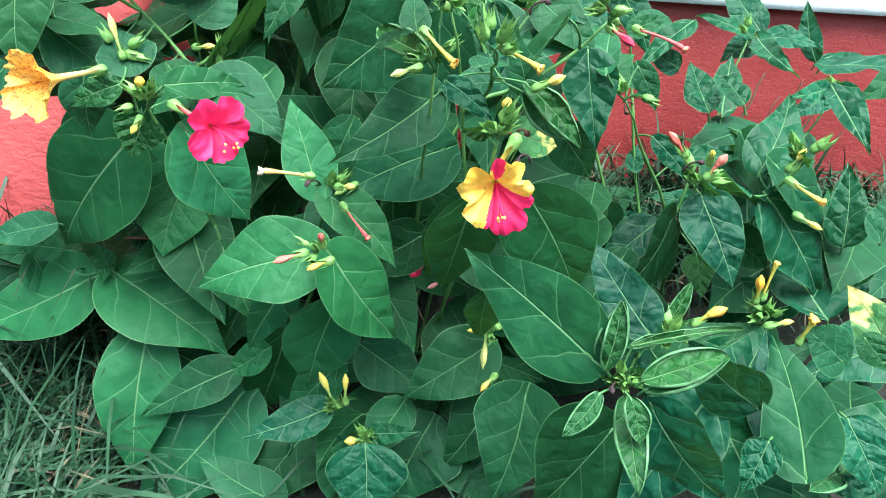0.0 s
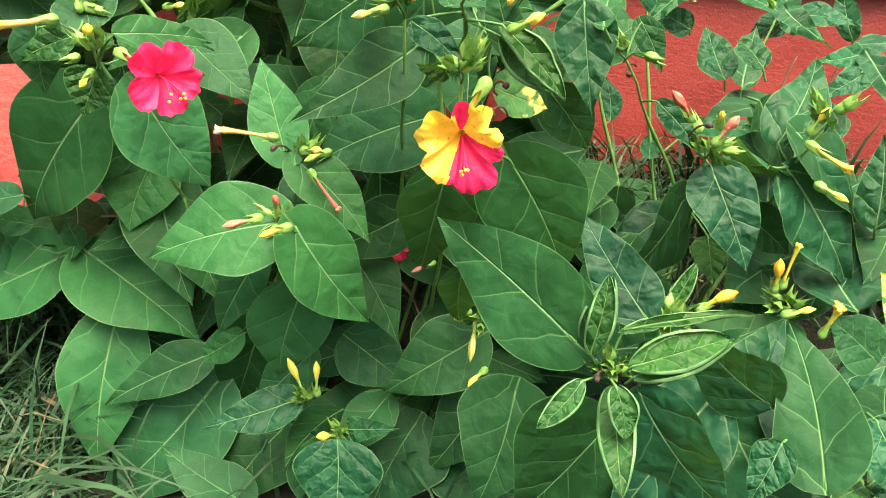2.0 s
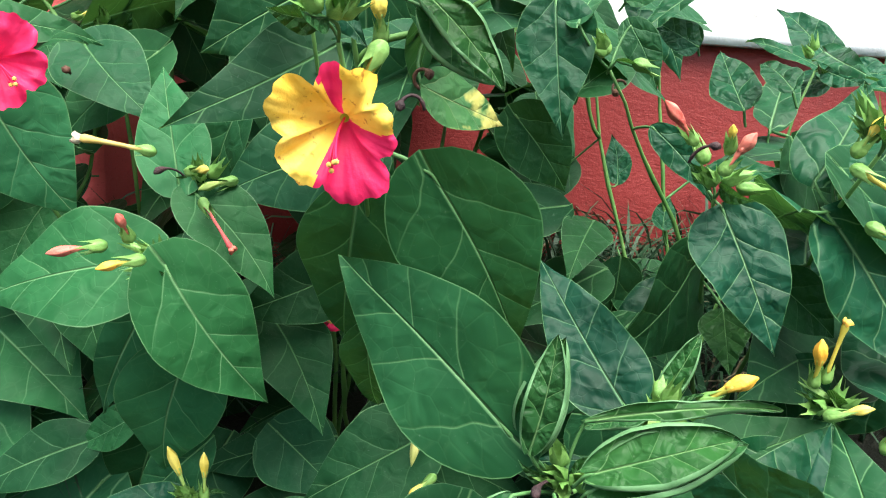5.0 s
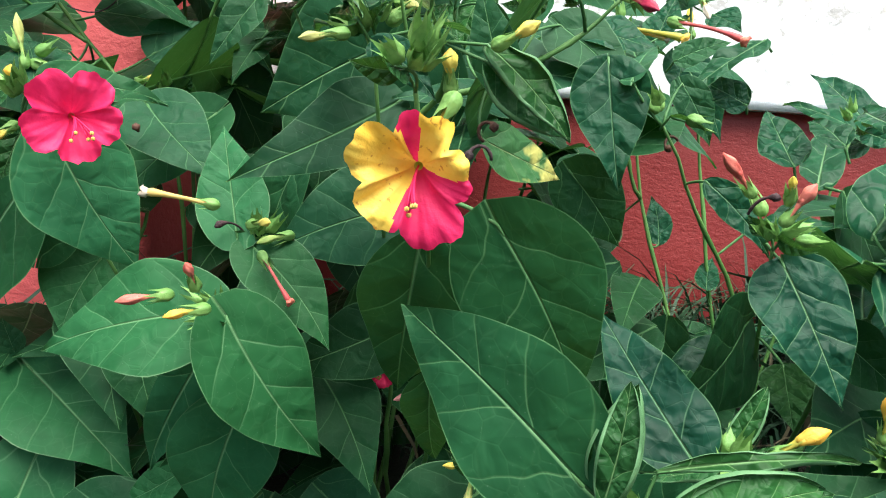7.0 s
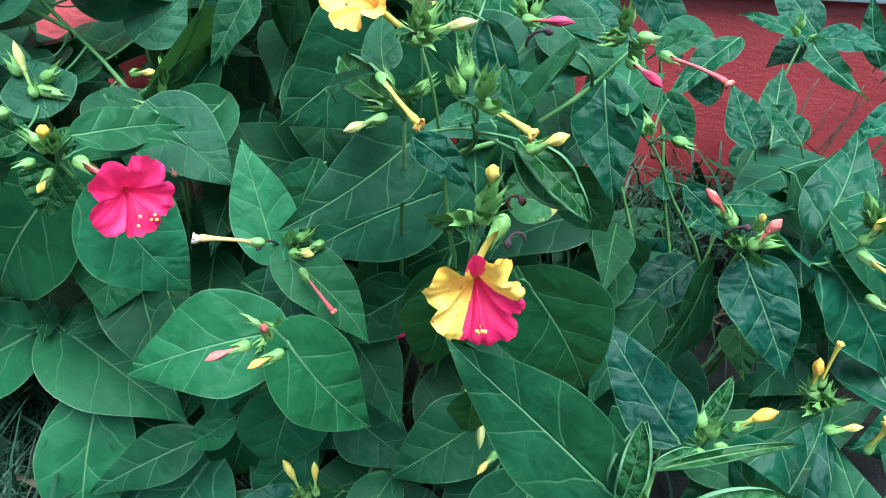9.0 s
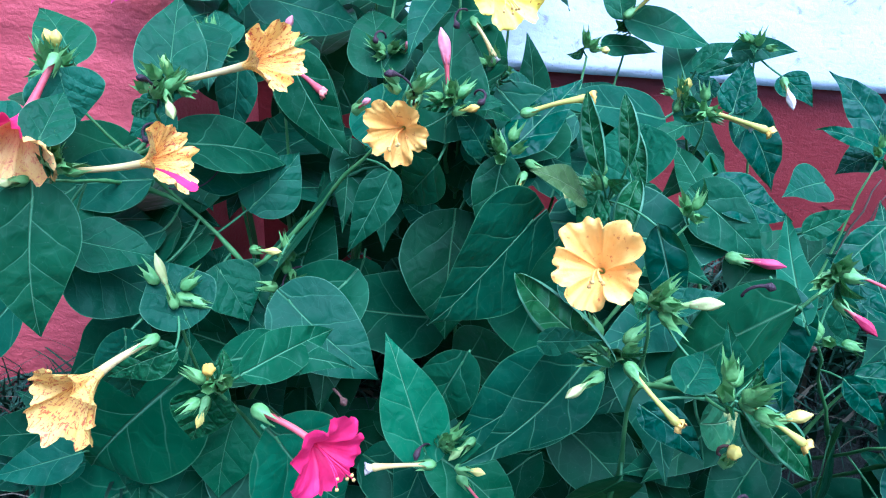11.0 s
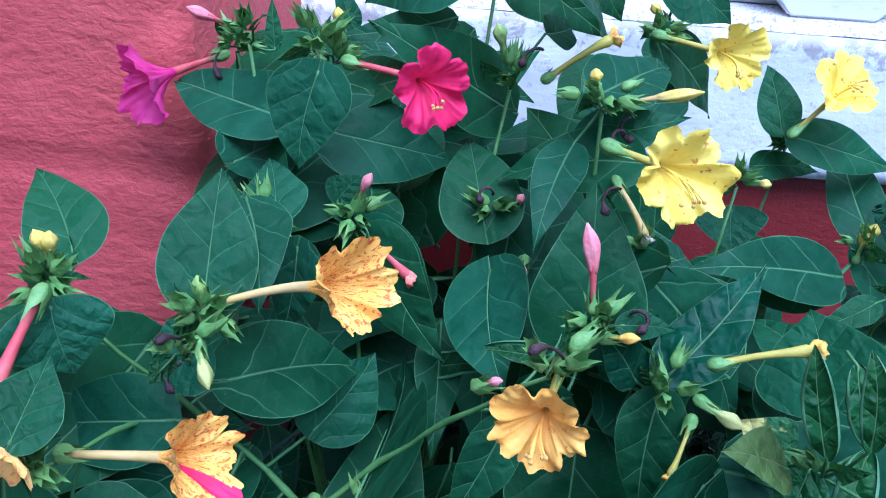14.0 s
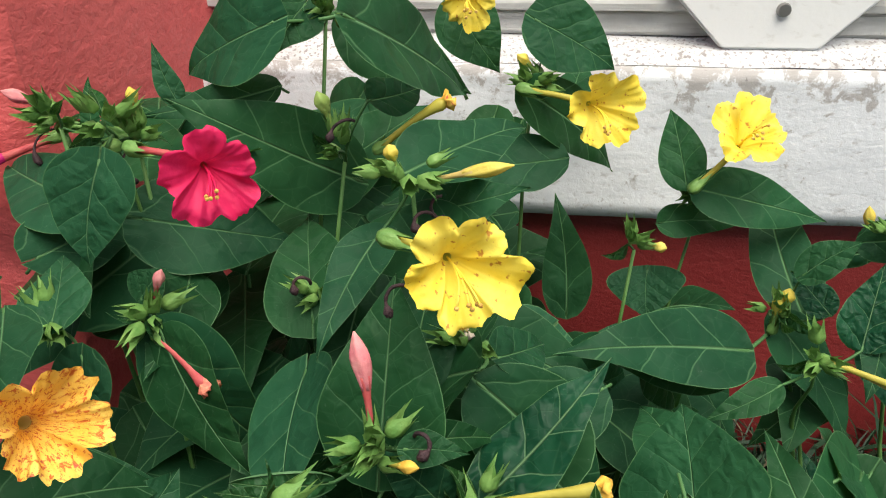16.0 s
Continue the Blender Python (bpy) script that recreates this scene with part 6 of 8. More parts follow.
leaf(PLANTS[1], (0.207, 0.587, 0.323), (0.214, 0.512, 0.306), 0.021, (-0.57, -0.23, 0.79), "c")
leaf(PLANTS[0], (-0.086, 0.499, 0.308), (-0.111, 0.529, 0.31), 0.017, (-0.54, -0.50, 0.67), "s")
leaf(PLANTS[0], (-0.031, 0.378, 0.331), (-0.035, 0.401, 0.351), 0.017, (0.01, -0.65, 0.76), "m")
leaf(PLANTS[0], (0.052, 0.475, 0.327), (0.04, 0.539, 0.349), 0.023, (-0.32, -0.37, 0.87), "s")
leaf(PLANTS[1], (0.089, 0.466, 0.33), (0.114, 0.472, 0.341), 0.014, (0.03, -0.90, 0.44), "s")
leaf(PLANTS[1], (0.09, 0.426, 0.316), (0.103, 0.422, 0.292), 0.016, (-0.04, -0.99, 0.13), "s")
leaf(PLANTS[2], (-0.284, 0.46, 0.161), (-0.307, 0.442, 0.172), 0.020, (0.66, -0.58, 0.47), "p")
leaf(PLANTS[2], (-0.247, 0.456, 0.153), (-0.251, 0.452, 0.171), 0.016, (0.64, -0.77, -0.06), "p")
leaf(PLANTS[2], (-0.13, 0.432, 0.11), (-0.157, 0.427, 0.092), 0.024, (-0.15, -0.87, 0.47), "p")
leaf(PLANTS[1], (0.098, 0.596, 0.364), (0.084, 0.563, 0.345), 0.019, (-0.22, -0.42, 0.88), "s")
leaf(PLANTS[0], (-0.054, 0.523, 0.381), (-0.037, 0.552, 0.37), 0.022, (0.66, -0.11, 0.74), "m")
leaf(PLANTS[0], (-0.106, 0.578, 0.452), (-0.091, 0.617, 0.449), 0.019, (0.71, -0.22, 0.67), "s")
leaf(PLANTS[2], (-0.132, 0.596, 0.483), (-0.139, 0.578, 0.468), 0.023, (0.40, -0.68, 0.62), "s")
leaf(PLANTS[2], (-0.146, 0.513, 0.326), (-0.114, 0.506, 0.339), 0.014, (-0.41, -0.60, 0.69), "k")
leaf(PLANTS[0], (-0.071, 0.495, 0.346), (-0.076, 0.496, 0.365), 0.012, (0.33, -0.93, 0.14), "m")
leaf(PLANTS[0], (-0.015, 0.453, 0.348), (-0.023, 0.444, 0.327), 0.017, (-0.45, -0.75, 0.50), "f")
leaf(PLANTS[2], (-0.26, 0.423, 0.373), (-0.282, 0.429, 0.378), 0.019, (0.01, -0.53, 0.84), "s")
leaf(PLANTS[2], (-0.098, 0.475, 0.367), (-0.121, 0.458, 0.38), 0.010, (0.68, -0.48, 0.56), "k")
leaf(PLANTS[0], (-0.08, 0.479, 0.378), (-0.051, 0.502, 0.365), 0.013, (0.65, -0.46, 0.61), "m")
leaf(PLANTS[0], (-0.067, 0.481, 0.355), (-0.087, 0.474, 0.381), 0.018, (0.45, -0.88, 0.11), "m")
leaf(PLANTS[2], (-0.22, 0.585, 0.435), (-0.223, 0.594, 0.455), 0.008, (0.21, -0.88, 0.43), "s")
leaf(PLANTS[1], (0.07, 0.408, 0.314), (0.082, 0.474, 0.338), 0.016, (-0.31, -0.28, 0.91), "s")
leaf(PLANTS[1], (0.092, 0.619, 0.386), (0.13, 0.611, 0.39), 0.019, (-0.24, -0.89, 0.39), "s")
leaf(PLANTS[0], (0.001, 0.345, 0.322), (0.014, 0.369, 0.322), 0.017, (0.14, -0.10, 0.98), "m")
leaf(PLANTS[2], (-0.301, 0.459, 0.154), (-0.289, 0.469, 0.119), 0.034, (0.81, -0.57, 0.10), "p")
leaf(PLANTS[2], (-0.213, 0.392, 0.296), (-0.215, 0.396, 0.261), 0.027, (0.40, -0.91, -0.12), "s")
leaf(PLANTS[1], (0.131, 0.542, 0.329), (0.097, 0.51, 0.332), 0.028, (0.45, -0.39, 0.80), "s")
leaf(PLANTS[1], (0.277, 0.588, 0.291), (0.292, 0.545, 0.25), 0.024, (-0.45, -0.69, 0.56), "c")
leaf(PLANTS[1], (0.273, 0.586, 0.287), (0.238, 0.576, 0.264), 0.024, (-0.12, -0.82, 0.56), "c")
leaf(PLANTS[1], (0.226, 0.422, 0.219), (0.231, 0.452, 0.265), 0.023, (-0.37, -0.76, 0.53), "c")
leaf(PLANTS[1], (0.221, 0.628, 0.314), (0.241, 0.6, 0.305), 0.020, (-0.58, -0.61, 0.54), "c")
leaf(PLANTS[0], (0.034, 0.584, 0.221), (0.019, 0.532, 0.226), 0.031, (-0.13, 0.14, 0.98), "m")
leaf(PLANTS[1], (0.259, 0.558, 0.13), (0.326, 0.565, 0.132), 0.035, (0.03, -0.53, 0.84), "m")
leaf(PLANTS[0], (-0.059, 0.5, 0.167), (-0.114, 0.452, 0.161), 0.038, (0.18, -0.35, 0.92), "m")
leaf(PLANTS[0], (-0.049, 0.491, 0.083), (-0.118, 0.471, 0.061), 0.046, (-0.13, -0.48, 0.87), "m")
leaf(PLANTS[1], (0.139, 0.493, 0.083), (0.212, 0.452, 0.101), 0.056, (-0.43, -0.44, 0.79), "c")
leaf(PLANTS[0], (-0.091, 0.571, 0.338), (-0.051, 0.515, 0.313), 0.041, (-0.26, -0.55, 0.79), "s")
leaf(PLANTS[2], (-0.17, 0.697, 0.231), (-0.19, 0.613, 0.236), 0.058, (0.65, -0.11, 0.75), "m")
leaf(PLANTS[0], (-0.118, 0.654, 0.125), (-0.064, 0.689, 0.141), 0.044, (0.06, -0.49, 0.87), "m")
leaf(PLANTS[2], (-0.192, 0.599, 0.161), (-0.19, 0.668, 0.206), 0.044, (-0.13, -0.53, 0.84), "m")
leaf(PLANTS[1], (0.28, 0.342, 0.135), (0.192, 0.357, 0.128), 0.061, (-0.17, -0.62, 0.77), "c")
leaf(PLANTS[0], (-0.051, 0.477, 0.3), (-0.007, 0.452, 0.241), 0.051, (0.02, -0.92, 0.40), "s")
leaf(PLANTS[1], (0.224, 0.705, 0.193), (0.273, 0.737, 0.219), 0.041, (0.04, -0.68, 0.73), "m")
leaf(PLANTS[1], (0.091, 0.663, 0.164), (0.094, 0.584, 0.157), 0.043, (0.36, -0.06, 0.93), "m")
leaf(PLANTS[1], (0.337, 0.511, 0.118), (0.256, 0.494, 0.084), 0.062, (-0.22, -0.59, 0.78), "c")
leaf(PLANTS[2], (-0.216, 0.698, 0.128), (-0.236, 0.666, 0.104), 0.027, (0.34, -0.69, 0.64), "m")
leaf(PLANTS[1], (0.103, 0.613, 0.135), (0.12, 0.539, 0.119), 0.045, (-0.03, -0.21, 0.98), "m")
leaf(PLANTS[1], (0.135, 0.337, 0.159), (0.092, 0.319, 0.086), 0.058, (-0.51, -0.72, 0.47), "c")
leaf(PLANTS[2], (-0.152, 0.641, 0.158), (-0.192, 0.603, 0.145), 0.036, (0.34, -0.60, 0.72), "m")
leaf(PLANTS[1], (0.173, 0.356, 0.109), (0.213, 0.309, 0.103), 0.039, (-0.13, -0.25, 0.96), "c")
leaf(PLANTS[1], (0.23, 0.556, 0.211), (0.252, 0.504, 0.151), 0.051, (0.33, -0.65, 0.68), "c")
leaf(PLANTS[0], (-0.042, 0.634, 0.144), (-0.087, 0.648, 0.162), 0.033, (0.13, -0.62, 0.78), "m")
leaf(PLANTS[2], (-0.175, 0.635, 0.082), (-0.217, 0.669, 0.123), 0.048, (0.18, -0.65, 0.74), "m")
leaf(PLANTS[1], (0.143, 0.335, 0.148), (0.179, 0.3, 0.084), 0.052, (0.15, -0.83, 0.54), "c")
leaf(PLANTS[0], (0.008, 0.55, 0.194), (0.06, 0.527, 0.137), 0.050, (-0.02, -0.93, 0.36), "m")
leaf(PLANTS[0], (-0.086, 0.587, 0.102), (-0.085, 0.514, 0.102), 0.044, (0.32, 0.01, 0.95), "m")
leaf(PLANTS[1], (0.374, 0.669, 0.086), (0.358, 0.603, 0.038), 0.055, (-0.27, -0.52, 0.81), "c")
leaf(PLANTS[1], (0.175, 0.425, 0.213), (0.196, 0.504, 0.248), 0.056, (-0.42, -0.27, 0.87), "c")
leaf(PLANTS[0], (-0.139, 0.733, 0.224), (-0.073, 0.737, 0.176), 0.048, (0.46, -0.68, 0.58), "m")
leaf(PLANTS[2], (-0.229, 0.685, 0.406), (-0.163, 0.696, 0.385), 0.041, (0.32, -0.69, 0.65), "s")
leaf(PLANTS[0], (-0.093, 0.595, 0.229), (-0.081, 0.655, 0.245), 0.038, (-0.09, -0.24, 0.97), "m")
leaf(PLANTS[2], (-0.239, 0.646, 0.115), (-0.206, 0.653, 0.063), 0.032, (0.71, -0.60, 0.36), "m")
leaf(PLANTS[2], (-0.266, 0.543, 0.129), (-0.234, 0.48, 0.098), 0.042, (0.05, -0.42, 0.91), "m")
leaf(PLANTS[0], (-0.052, 0.484, 0.207), (-0.055, 0.52, 0.13), 0.054, (0.85, -0.46, -0.25), "m")
leaf(PLANTS[0], (-0.017, 0.539, 0.36), (-0.06, 0.526, 0.328), 0.031, (-0.20, -0.80, 0.56), "s")
leaf(PLANTS[0], (-0.072, 0.425, 0.271), (-0.086, 0.428, 0.223), 0.031, (-0.35, -0.94, 0.05), "s")
leaf(PLANTS[2], (-0.193, 0.735, 0.314), (-0.146, 0.709, 0.327), 0.037, (-0.45, -0.47, 0.76), "s")
leaf(PLANTS[1], (0.231, 0.613, 0.231), (0.215, 0.532, 0.256), 0.049, (-0.39, 0.34, 0.86), "c")
leaf(PLANTS[0], (-0.079, 0.573, 0.072), (-0.081, 0.527, 0.06), 0.024, (0.00, -0.27, 0.96), "m")
leaf(PLANTS[0], (-0.06, 0.63, 0.149), (-0.095, 0.648, 0.091), 0.042, (-0.53, -0.85, 0.05), "m")
leaf(PLANTS[0], (0.021, 0.492, 0.333), (-0.016, 0.492, 0.307), 0.026, (-0.26, -0.88, 0.40), "s")
leaf(PLANTS[2], (-0.158, 0.472, 0.124), (-0.168, 0.436, 0.09), 0.032, (-0.33, -0.59, 0.73), "m")
leaf(PLANTS[0], (0.024, 0.504, 0.119), (0.057, 0.55, 0.059), 0.055, (0.91, -0.13, 0.40), "m")
leaf(PLANTS[1], (0.269, 0.375, 0.089), (0.186, 0.381, 0.113), 0.047, (0.13, -0.77, 0.63), "c")
leaf(PLANTS[2], (-0.174, 0.677, 0.348), (-0.19, 0.739, 0.337), 0.042, (-0.67, -0.04, 0.74), "s")
leaf(PLANTS[2], (-0.314, 0.526, 0.28), (-0.319, 0.461, 0.29), 0.035, (-0.48, 0.18, 0.86), "s")
leaf(PLANTS[0], (0.032, 0.529, 0.067), (0.067, 0.569, 0.107), 0.041, (0.23, -0.78, 0.58), "m")
leaf(PLANTS[0], (-0.081, 0.45, 0.215), (-0.1, 0.41, 0.178), 0.037, (0.18, -0.71, 0.68), "m")
leaf(PLANTS[2], (-0.178, 0.637, 0.351), (-0.195, 0.596, 0.304), 0.033, (-0.15, -0.71, 0.68), "s")
leaf(PLANTS[2], (-0.162, 0.707, 0.405), (-0.1, 0.688, 0.393), 0.045, (-0.03, -0.57, 0.82), "s")
leaf(PLANTS[1], (0.246, 0.576, 0.174), (0.302, 0.635, 0.193), 0.051, (-0.18, -0.15, 0.97), "c")
leaf(PLANTS[2], (-0.148, 0.604, 0.26), (-0.177, 0.648, 0.294), 0.035, (-0.09, -0.65, 0.76), "m")
leaf(PLANTS[0], (-0.081, 0.585, 0.344), (-0.096, 0.539, 0.32), 0.035, (-0.35, -0.34, 0.87), "s")
leaf(PLANTS[1], (0.162, 0.45, 0.278), (0.192, 0.464, 0.224), 0.036, (0.64, -0.75, 0.17), "s")
leaf(PLANTS[0], (0.012, 0.63, 0.076), (0.08, 0.636, 0.089), 0.040, (-0.08, -0.71, 0.70), "m")
leaf(PLANTS[0], (-0.117, 0.605, 0.094), (-0.188, 0.563, 0.087), 0.042, (0.16, -0.42, 0.89), "m")
leaf(PLANTS[2], (-0.131, 0.459, 0.291), (-0.172, 0.436, 0.242), 0.046, (-0.05, -0.89, 0.45), "s")
leaf(PLANTS[1], (0.15, 0.642, 0.118), (0.18, 0.597, 0.1), 0.035, (-0.04, -0.39, 0.92), "m")
leaf(PLANTS[1], (0.1, 0.69, 0.154), (0.034, 0.679, 0.11), 0.046, (-0.16, -0.88, 0.45), "m")
leaf(PLANTS[2], (-0.328, 0.544, 0.114), (-0.299, 0.472, 0.08), 0.050, (0.14, -0.38, 0.91), "m")
leaf(PLANTS[1], (0.173, 0.388, 0.163), (0.111, 0.378, 0.115), 0.043, (-0.21, -0.86, 0.46), "c")
leaf(PLANTS[1], (0.237, 0.528, 0.109), (0.222, 0.497, 0.069), 0.033, (-0.34, -0.67, 0.65), "m")
leaf(PLANTS[0], (0.027, 0.592, 0.282), (0.021, 0.67, 0.275), 0.053, (-0.29, 0.07, 0.95), "s")
leaf(PLANTS[2], (-0.119, 0.571, 0.32), (-0.117, 0.508, 0.286), 0.043, (0.03, -0.47, 0.88), "s")
leaf(PLANTS[0], (-0.026, 0.565, 0.145), (0.024, 0.564, 0.139), 0.027, (0.07, -0.68, 0.73), "m")
leaf(PLANTS[2], (-0.3, 0.523, 0.118), (-0.224, 0.507, 0.126), 0.051, (-0.18, -0.46, 0.87), "m")
leaf(PLANTS[1], (0.354, 0.556, 0.17), (0.297, 0.502, 0.151), 0.048, (0.28, -0.58, 0.77), "m")
leaf(PLANTS[2], (-0.143, 0.511, 0.063), (-0.174, 0.47, 0.08), 0.031, (0.74, -0.32, 0.59), "m")
leaf(PLANTS[2], (-0.163, 0.46, 0.149), (-0.217, 0.46, 0.153), 0.038, (0.05, -0.78, 0.63), "m")
leaf(PLANTS[2], (-0.193, 0.532, 0.093), (-0.145, 0.492, 0.089), 0.037, (-0.37, -0.55, 0.74), "m")
leaf(PLANTS[0], (-0.063, 0.616, 0.193), (-0.007, 0.569, 0.208), 0.045, (-0.51, -0.37, 0.77), "m")
leaf(PLANTS[0], (-0.064, 0.545, 0.412), (-0.121, 0.557, 0.396), 0.033, (-0.34, -0.60, 0.73), "s")
leaf(PLANTS[0], (-0.025, 0.636, 0.208), (-0.032, 0.587, 0.207), 0.028, (0.19, -0.05, 0.98), "m")
leaf(PLANTS[0], (-0.003, 0.496, 0.179), (0.051, 0.456, 0.137), 0.049, (-0.02, -0.73, 0.68), "m")
leaf(PLANTS[1], (0.231, 0.678, 0.218), (0.202, 0.615, 0.162), 0.046, (0.18, -0.70, 0.69), "m")
leaf(PLANTS[0], (0.017, 0.689, 0.204), (0.082, 0.664, 0.183), 0.037, (0.08, -0.50, 0.86), "m")
leaf(PLANTS[0], (-0.095, 0.624, 0.079), (-0.018, 0.638, 0.07), 0.054, (0.19, -0.51, 0.84), "m")
leaf(PLANTS[0], (-0.074, 0.484, 0.235), (-0.016, 0.522, 0.188), 0.046, (0.67, -0.14, 0.73), "m")
leaf(PLANTS[1], (0.089, 0.603, 0.063), (0.059, 0.531, 0.069), 0.053, (0.26, -0.03, 0.97), "m")
leaf(PLANTS[0], (-0.126, 0.661, 0.165), (-0.108, 0.594, 0.155), 0.037, (-0.46, -0.25, 0.85), "m")
leaf(PLANTS[0], (0.019, 0.602, 0.046), (0.018, 0.536, 0.069), 0.048, (0.51, 0.28, 0.81), "m")
leaf(PLANTS[2], (-0.2, 0.509, 0.138), (-0.144, 0.491, 0.071), 0.053, (0.02, -0.96, 0.28), "m")
leaf(PLANTS[0], (-0.078, 0.597, 0.286), (-0.083, 0.555, 0.246), 0.037, (0.23, -0.69, 0.69), "s")
leaf(PLANTS[0], (0.039, 0.623, 0.287), (-0.02, 0.578, 0.299), 0.042, (0.25, -0.08, 0.97), "s")
leaf(PLANTS[1], (0.212, 0.389, 0.186), (0.212, 0.473, 0.207), 0.046, (-0.28, -0.23, 0.93), "c")
leaf(PLANTS[1], (0.116, 0.506, 0.093), (0.082, 0.561, 0.121), 0.045, (-0.17, -0.54, 0.83), "m")
leaf(PLANTS[0], (0.008, 0.633, 0.048), (-0.064, 0.647, 0.079), 0.054, (0.16, -0.71, 0.68), "m")
leaf(PLANTS[1], (0.249, 0.713, 0.162), (0.278, 0.671, 0.129), 0.031, (-0.34, -0.71, 0.62), "c")
leaf(PLANTS[2], (-0.207, 0.576, 0.171), (-0.203, 0.499, 0.193), 0.054, (-0.39, 0.23, 0.89), "m")
leaf(PLANTS[2], (-0.142, 0.52, 0.146), (-0.086, 0.488, 0.138), 0.045, (-0.09, -0.38, 0.92), "m")
leaf(PLANTS[2], (-0.245, 0.662, 0.403), (-0.195, 0.661, 0.379), 0.031, (0.36, -0.55, 0.76), "s")
leaf(PLANTS[0], (-0.096, 0.69, 0.069), (-0.163, 0.71, 0.115), 0.046, (0.23, -0.73, 0.64), "m")
leaf(PLANTS[1], (0.239, 0.428, 0.199), (0.241, 0.489, 0.237), 0.043, (-0.37, -0.49, 0.79), "m")
leaf(PLANTS[0], (0.001, 0.659, 0.183), (0.028, 0.668, 0.115), 0.050, (0.62, -0.77, 0.15), "m")
leaf(PLANTS[0], (-0.059, 0.46, 0.175), (-0.049, 0.489, 0.123), 0.036, (0.06, -0.88, -0.48), "m")
leaf(PLANTS[2], (-0.144, 0.61, 0.25), (-0.216, 0.607, 0.269), 0.052, (0.25, -0.46, 0.85), "m")
leaf(PLANTS[1], (0.063, 0.535, 0.046), (0.134, 0.526, 0.049), 0.036, (-0.11, -0.76, 0.64), "m")
leaf(PLANTS[2], (-0.236, 0.727, 0.049), (-0.244, 0.673, 0.037), 0.037, (0.26, -0.25, 0.93), "m")
leaf(PLANTS[2], (-0.219, 0.669, 0.182), (-0.148, 0.703, 0.195), 0.042, (0.25, -0.75, 0.61), "m")
leaf(PLANTS[1], (0.206, 0.507, 0.159), (0.195, 0.453, 0.12), 0.036, (-0.27, -0.52, 0.81), "m")
leaf(PLANTS[2], (-0.275, 0.534, 0.247), (-0.244, 0.547, 0.194), 0.042, (0.70, -0.67, 0.24), "m")
leaf(PLANTS[0], (-0.142, 0.72, 0.418), (-0.169, 0.737, 0.363), 0.044, (-0.75, -0.64, 0.18), "s")
leaf(PLANTS[1], (0.239, 0.543, 0.09), (0.172, 0.553, 0.052), 0.047, (-0.42, -0.72, 0.55), "m")
leaf(PLANTS[2], (-0.222, 0.589, 0.132), (-0.183, 0.536, 0.093), 0.041, (0.38, -0.35, 0.86), "m")
leaf(PLANTS[0], (-0.036, 0.64, 0.287), (-0.064, 0.564, 0.309), 0.044, (0.41, 0.11, 0.91), "s")
leaf(PLANTS[0], (0.018, 0.529, 0.072), (-0.001, 0.546, 0.03), 0.028, (-0.72, -0.70, 0.03), "m")
leaf(PLANTS[2], (-0.127, 0.612, 0.073), (-0.156, 0.569, 0.034), 0.040, (0.33, -0.74, 0.58), "m")
leaf(PLANTS[1], (0.06, 0.655, 0.098), (0.108, 0.614, 0.036), 0.052, (-0.19, -0.88, 0.43), "m")
leaf(PLANTS[0], (0.02, 0.498, 0.057), (-0.012, 0.47, 0.034), 0.026, (-0.15, -0.52, 0.84), "m")
leaf(PLANTS[2], (-0.226, 0.498, 0.207), (-0.204, 0.518, 0.157), 0.033, (0.81, -0.58, 0.10), "m")
leaf(PLANTS[1], (0.239, 0.477, 0.169), (0.185, 0.496, 0.125), 0.042, (-0.52, -0.81, 0.28), "c")
leaf(PLANTS[1], (0.146, 0.455, 0.126), (0.07, 0.434, 0.121), 0.041, (0.07, -0.48, 0.87), "c")
leaf(PLANTS[2], (-0.163, 0.591, 0.096), (-0.176, 0.526, 0.065), 0.048, (0.11, -0.45, 0.89), "m")
leaf(PLANTS[0], (-0.02, 0.508, 0.041), (-0.057, 0.47, 0.034), 0.037, (0.43, -0.57, 0.70), "m")
leaf(PLANTS[2], (-0.155, 0.43, 0.183), (-0.131, 0.414, 0.14), 0.035, (0.22, -0.87, 0.45), "m")
leaf(PLANTS[0], (-0.089, 0.632, 0.296), (-0.116, 0.681, 0.338), 0.038, (-0.25, -0.70, 0.67), "s")
leaf(PLANTS[2], (-0.143, 0.516, 0.214), (-0.191, 0.527, 0.173), 0.037, (-0.57, -0.65, 0.51), "m")
leaf(PLANTS[2], (-0.163, 0.511, 0.182), (-0.16, 0.449, 0.125), 0.045, (0.35, -0.62, 0.70), "m")
leaf(PLANTS[0], (-0.092, 0.551, 0.354), (-0.124, 0.516, 0.328), 0.036, (0.08, -0.63, 0.78), "s")
leaf(PLANTS[2], (-0.214, 0.72, 0.392), (-0.207, 0.667, 0.359), 0.040, (-0.20, -0.54, 0.82), "s")
leaf(PLANTS[0], (-0.056, 0.735, 0.278), (-0.052, 0.659, 0.258), 0.051, (-0.42, -0.25, 0.87), "s")
leaf(PLANTS[1], (0.281, 0.637, 0.298), (0.351, 0.593, 0.298), 0.042, (-0.18, -0.28, 0.94), "c")
leaf(PLANTS[2], (-0.332, 0.501, 0.281), (-0.356, 0.466, 0.266), 0.030, (-0.14, -0.31, 0.94), "s")
leaf(PLANTS[0], (-0.084, 0.583, 0.064), (-0.117, 0.528, 0.056), 0.035, (0.41, -0.37, 0.83), "m")
leaf(PLANTS[2], (-0.159, 0.538, 0.182), (-0.129, 0.574, 0.217), 0.035, (0.08, -0.72, 0.69), "m")
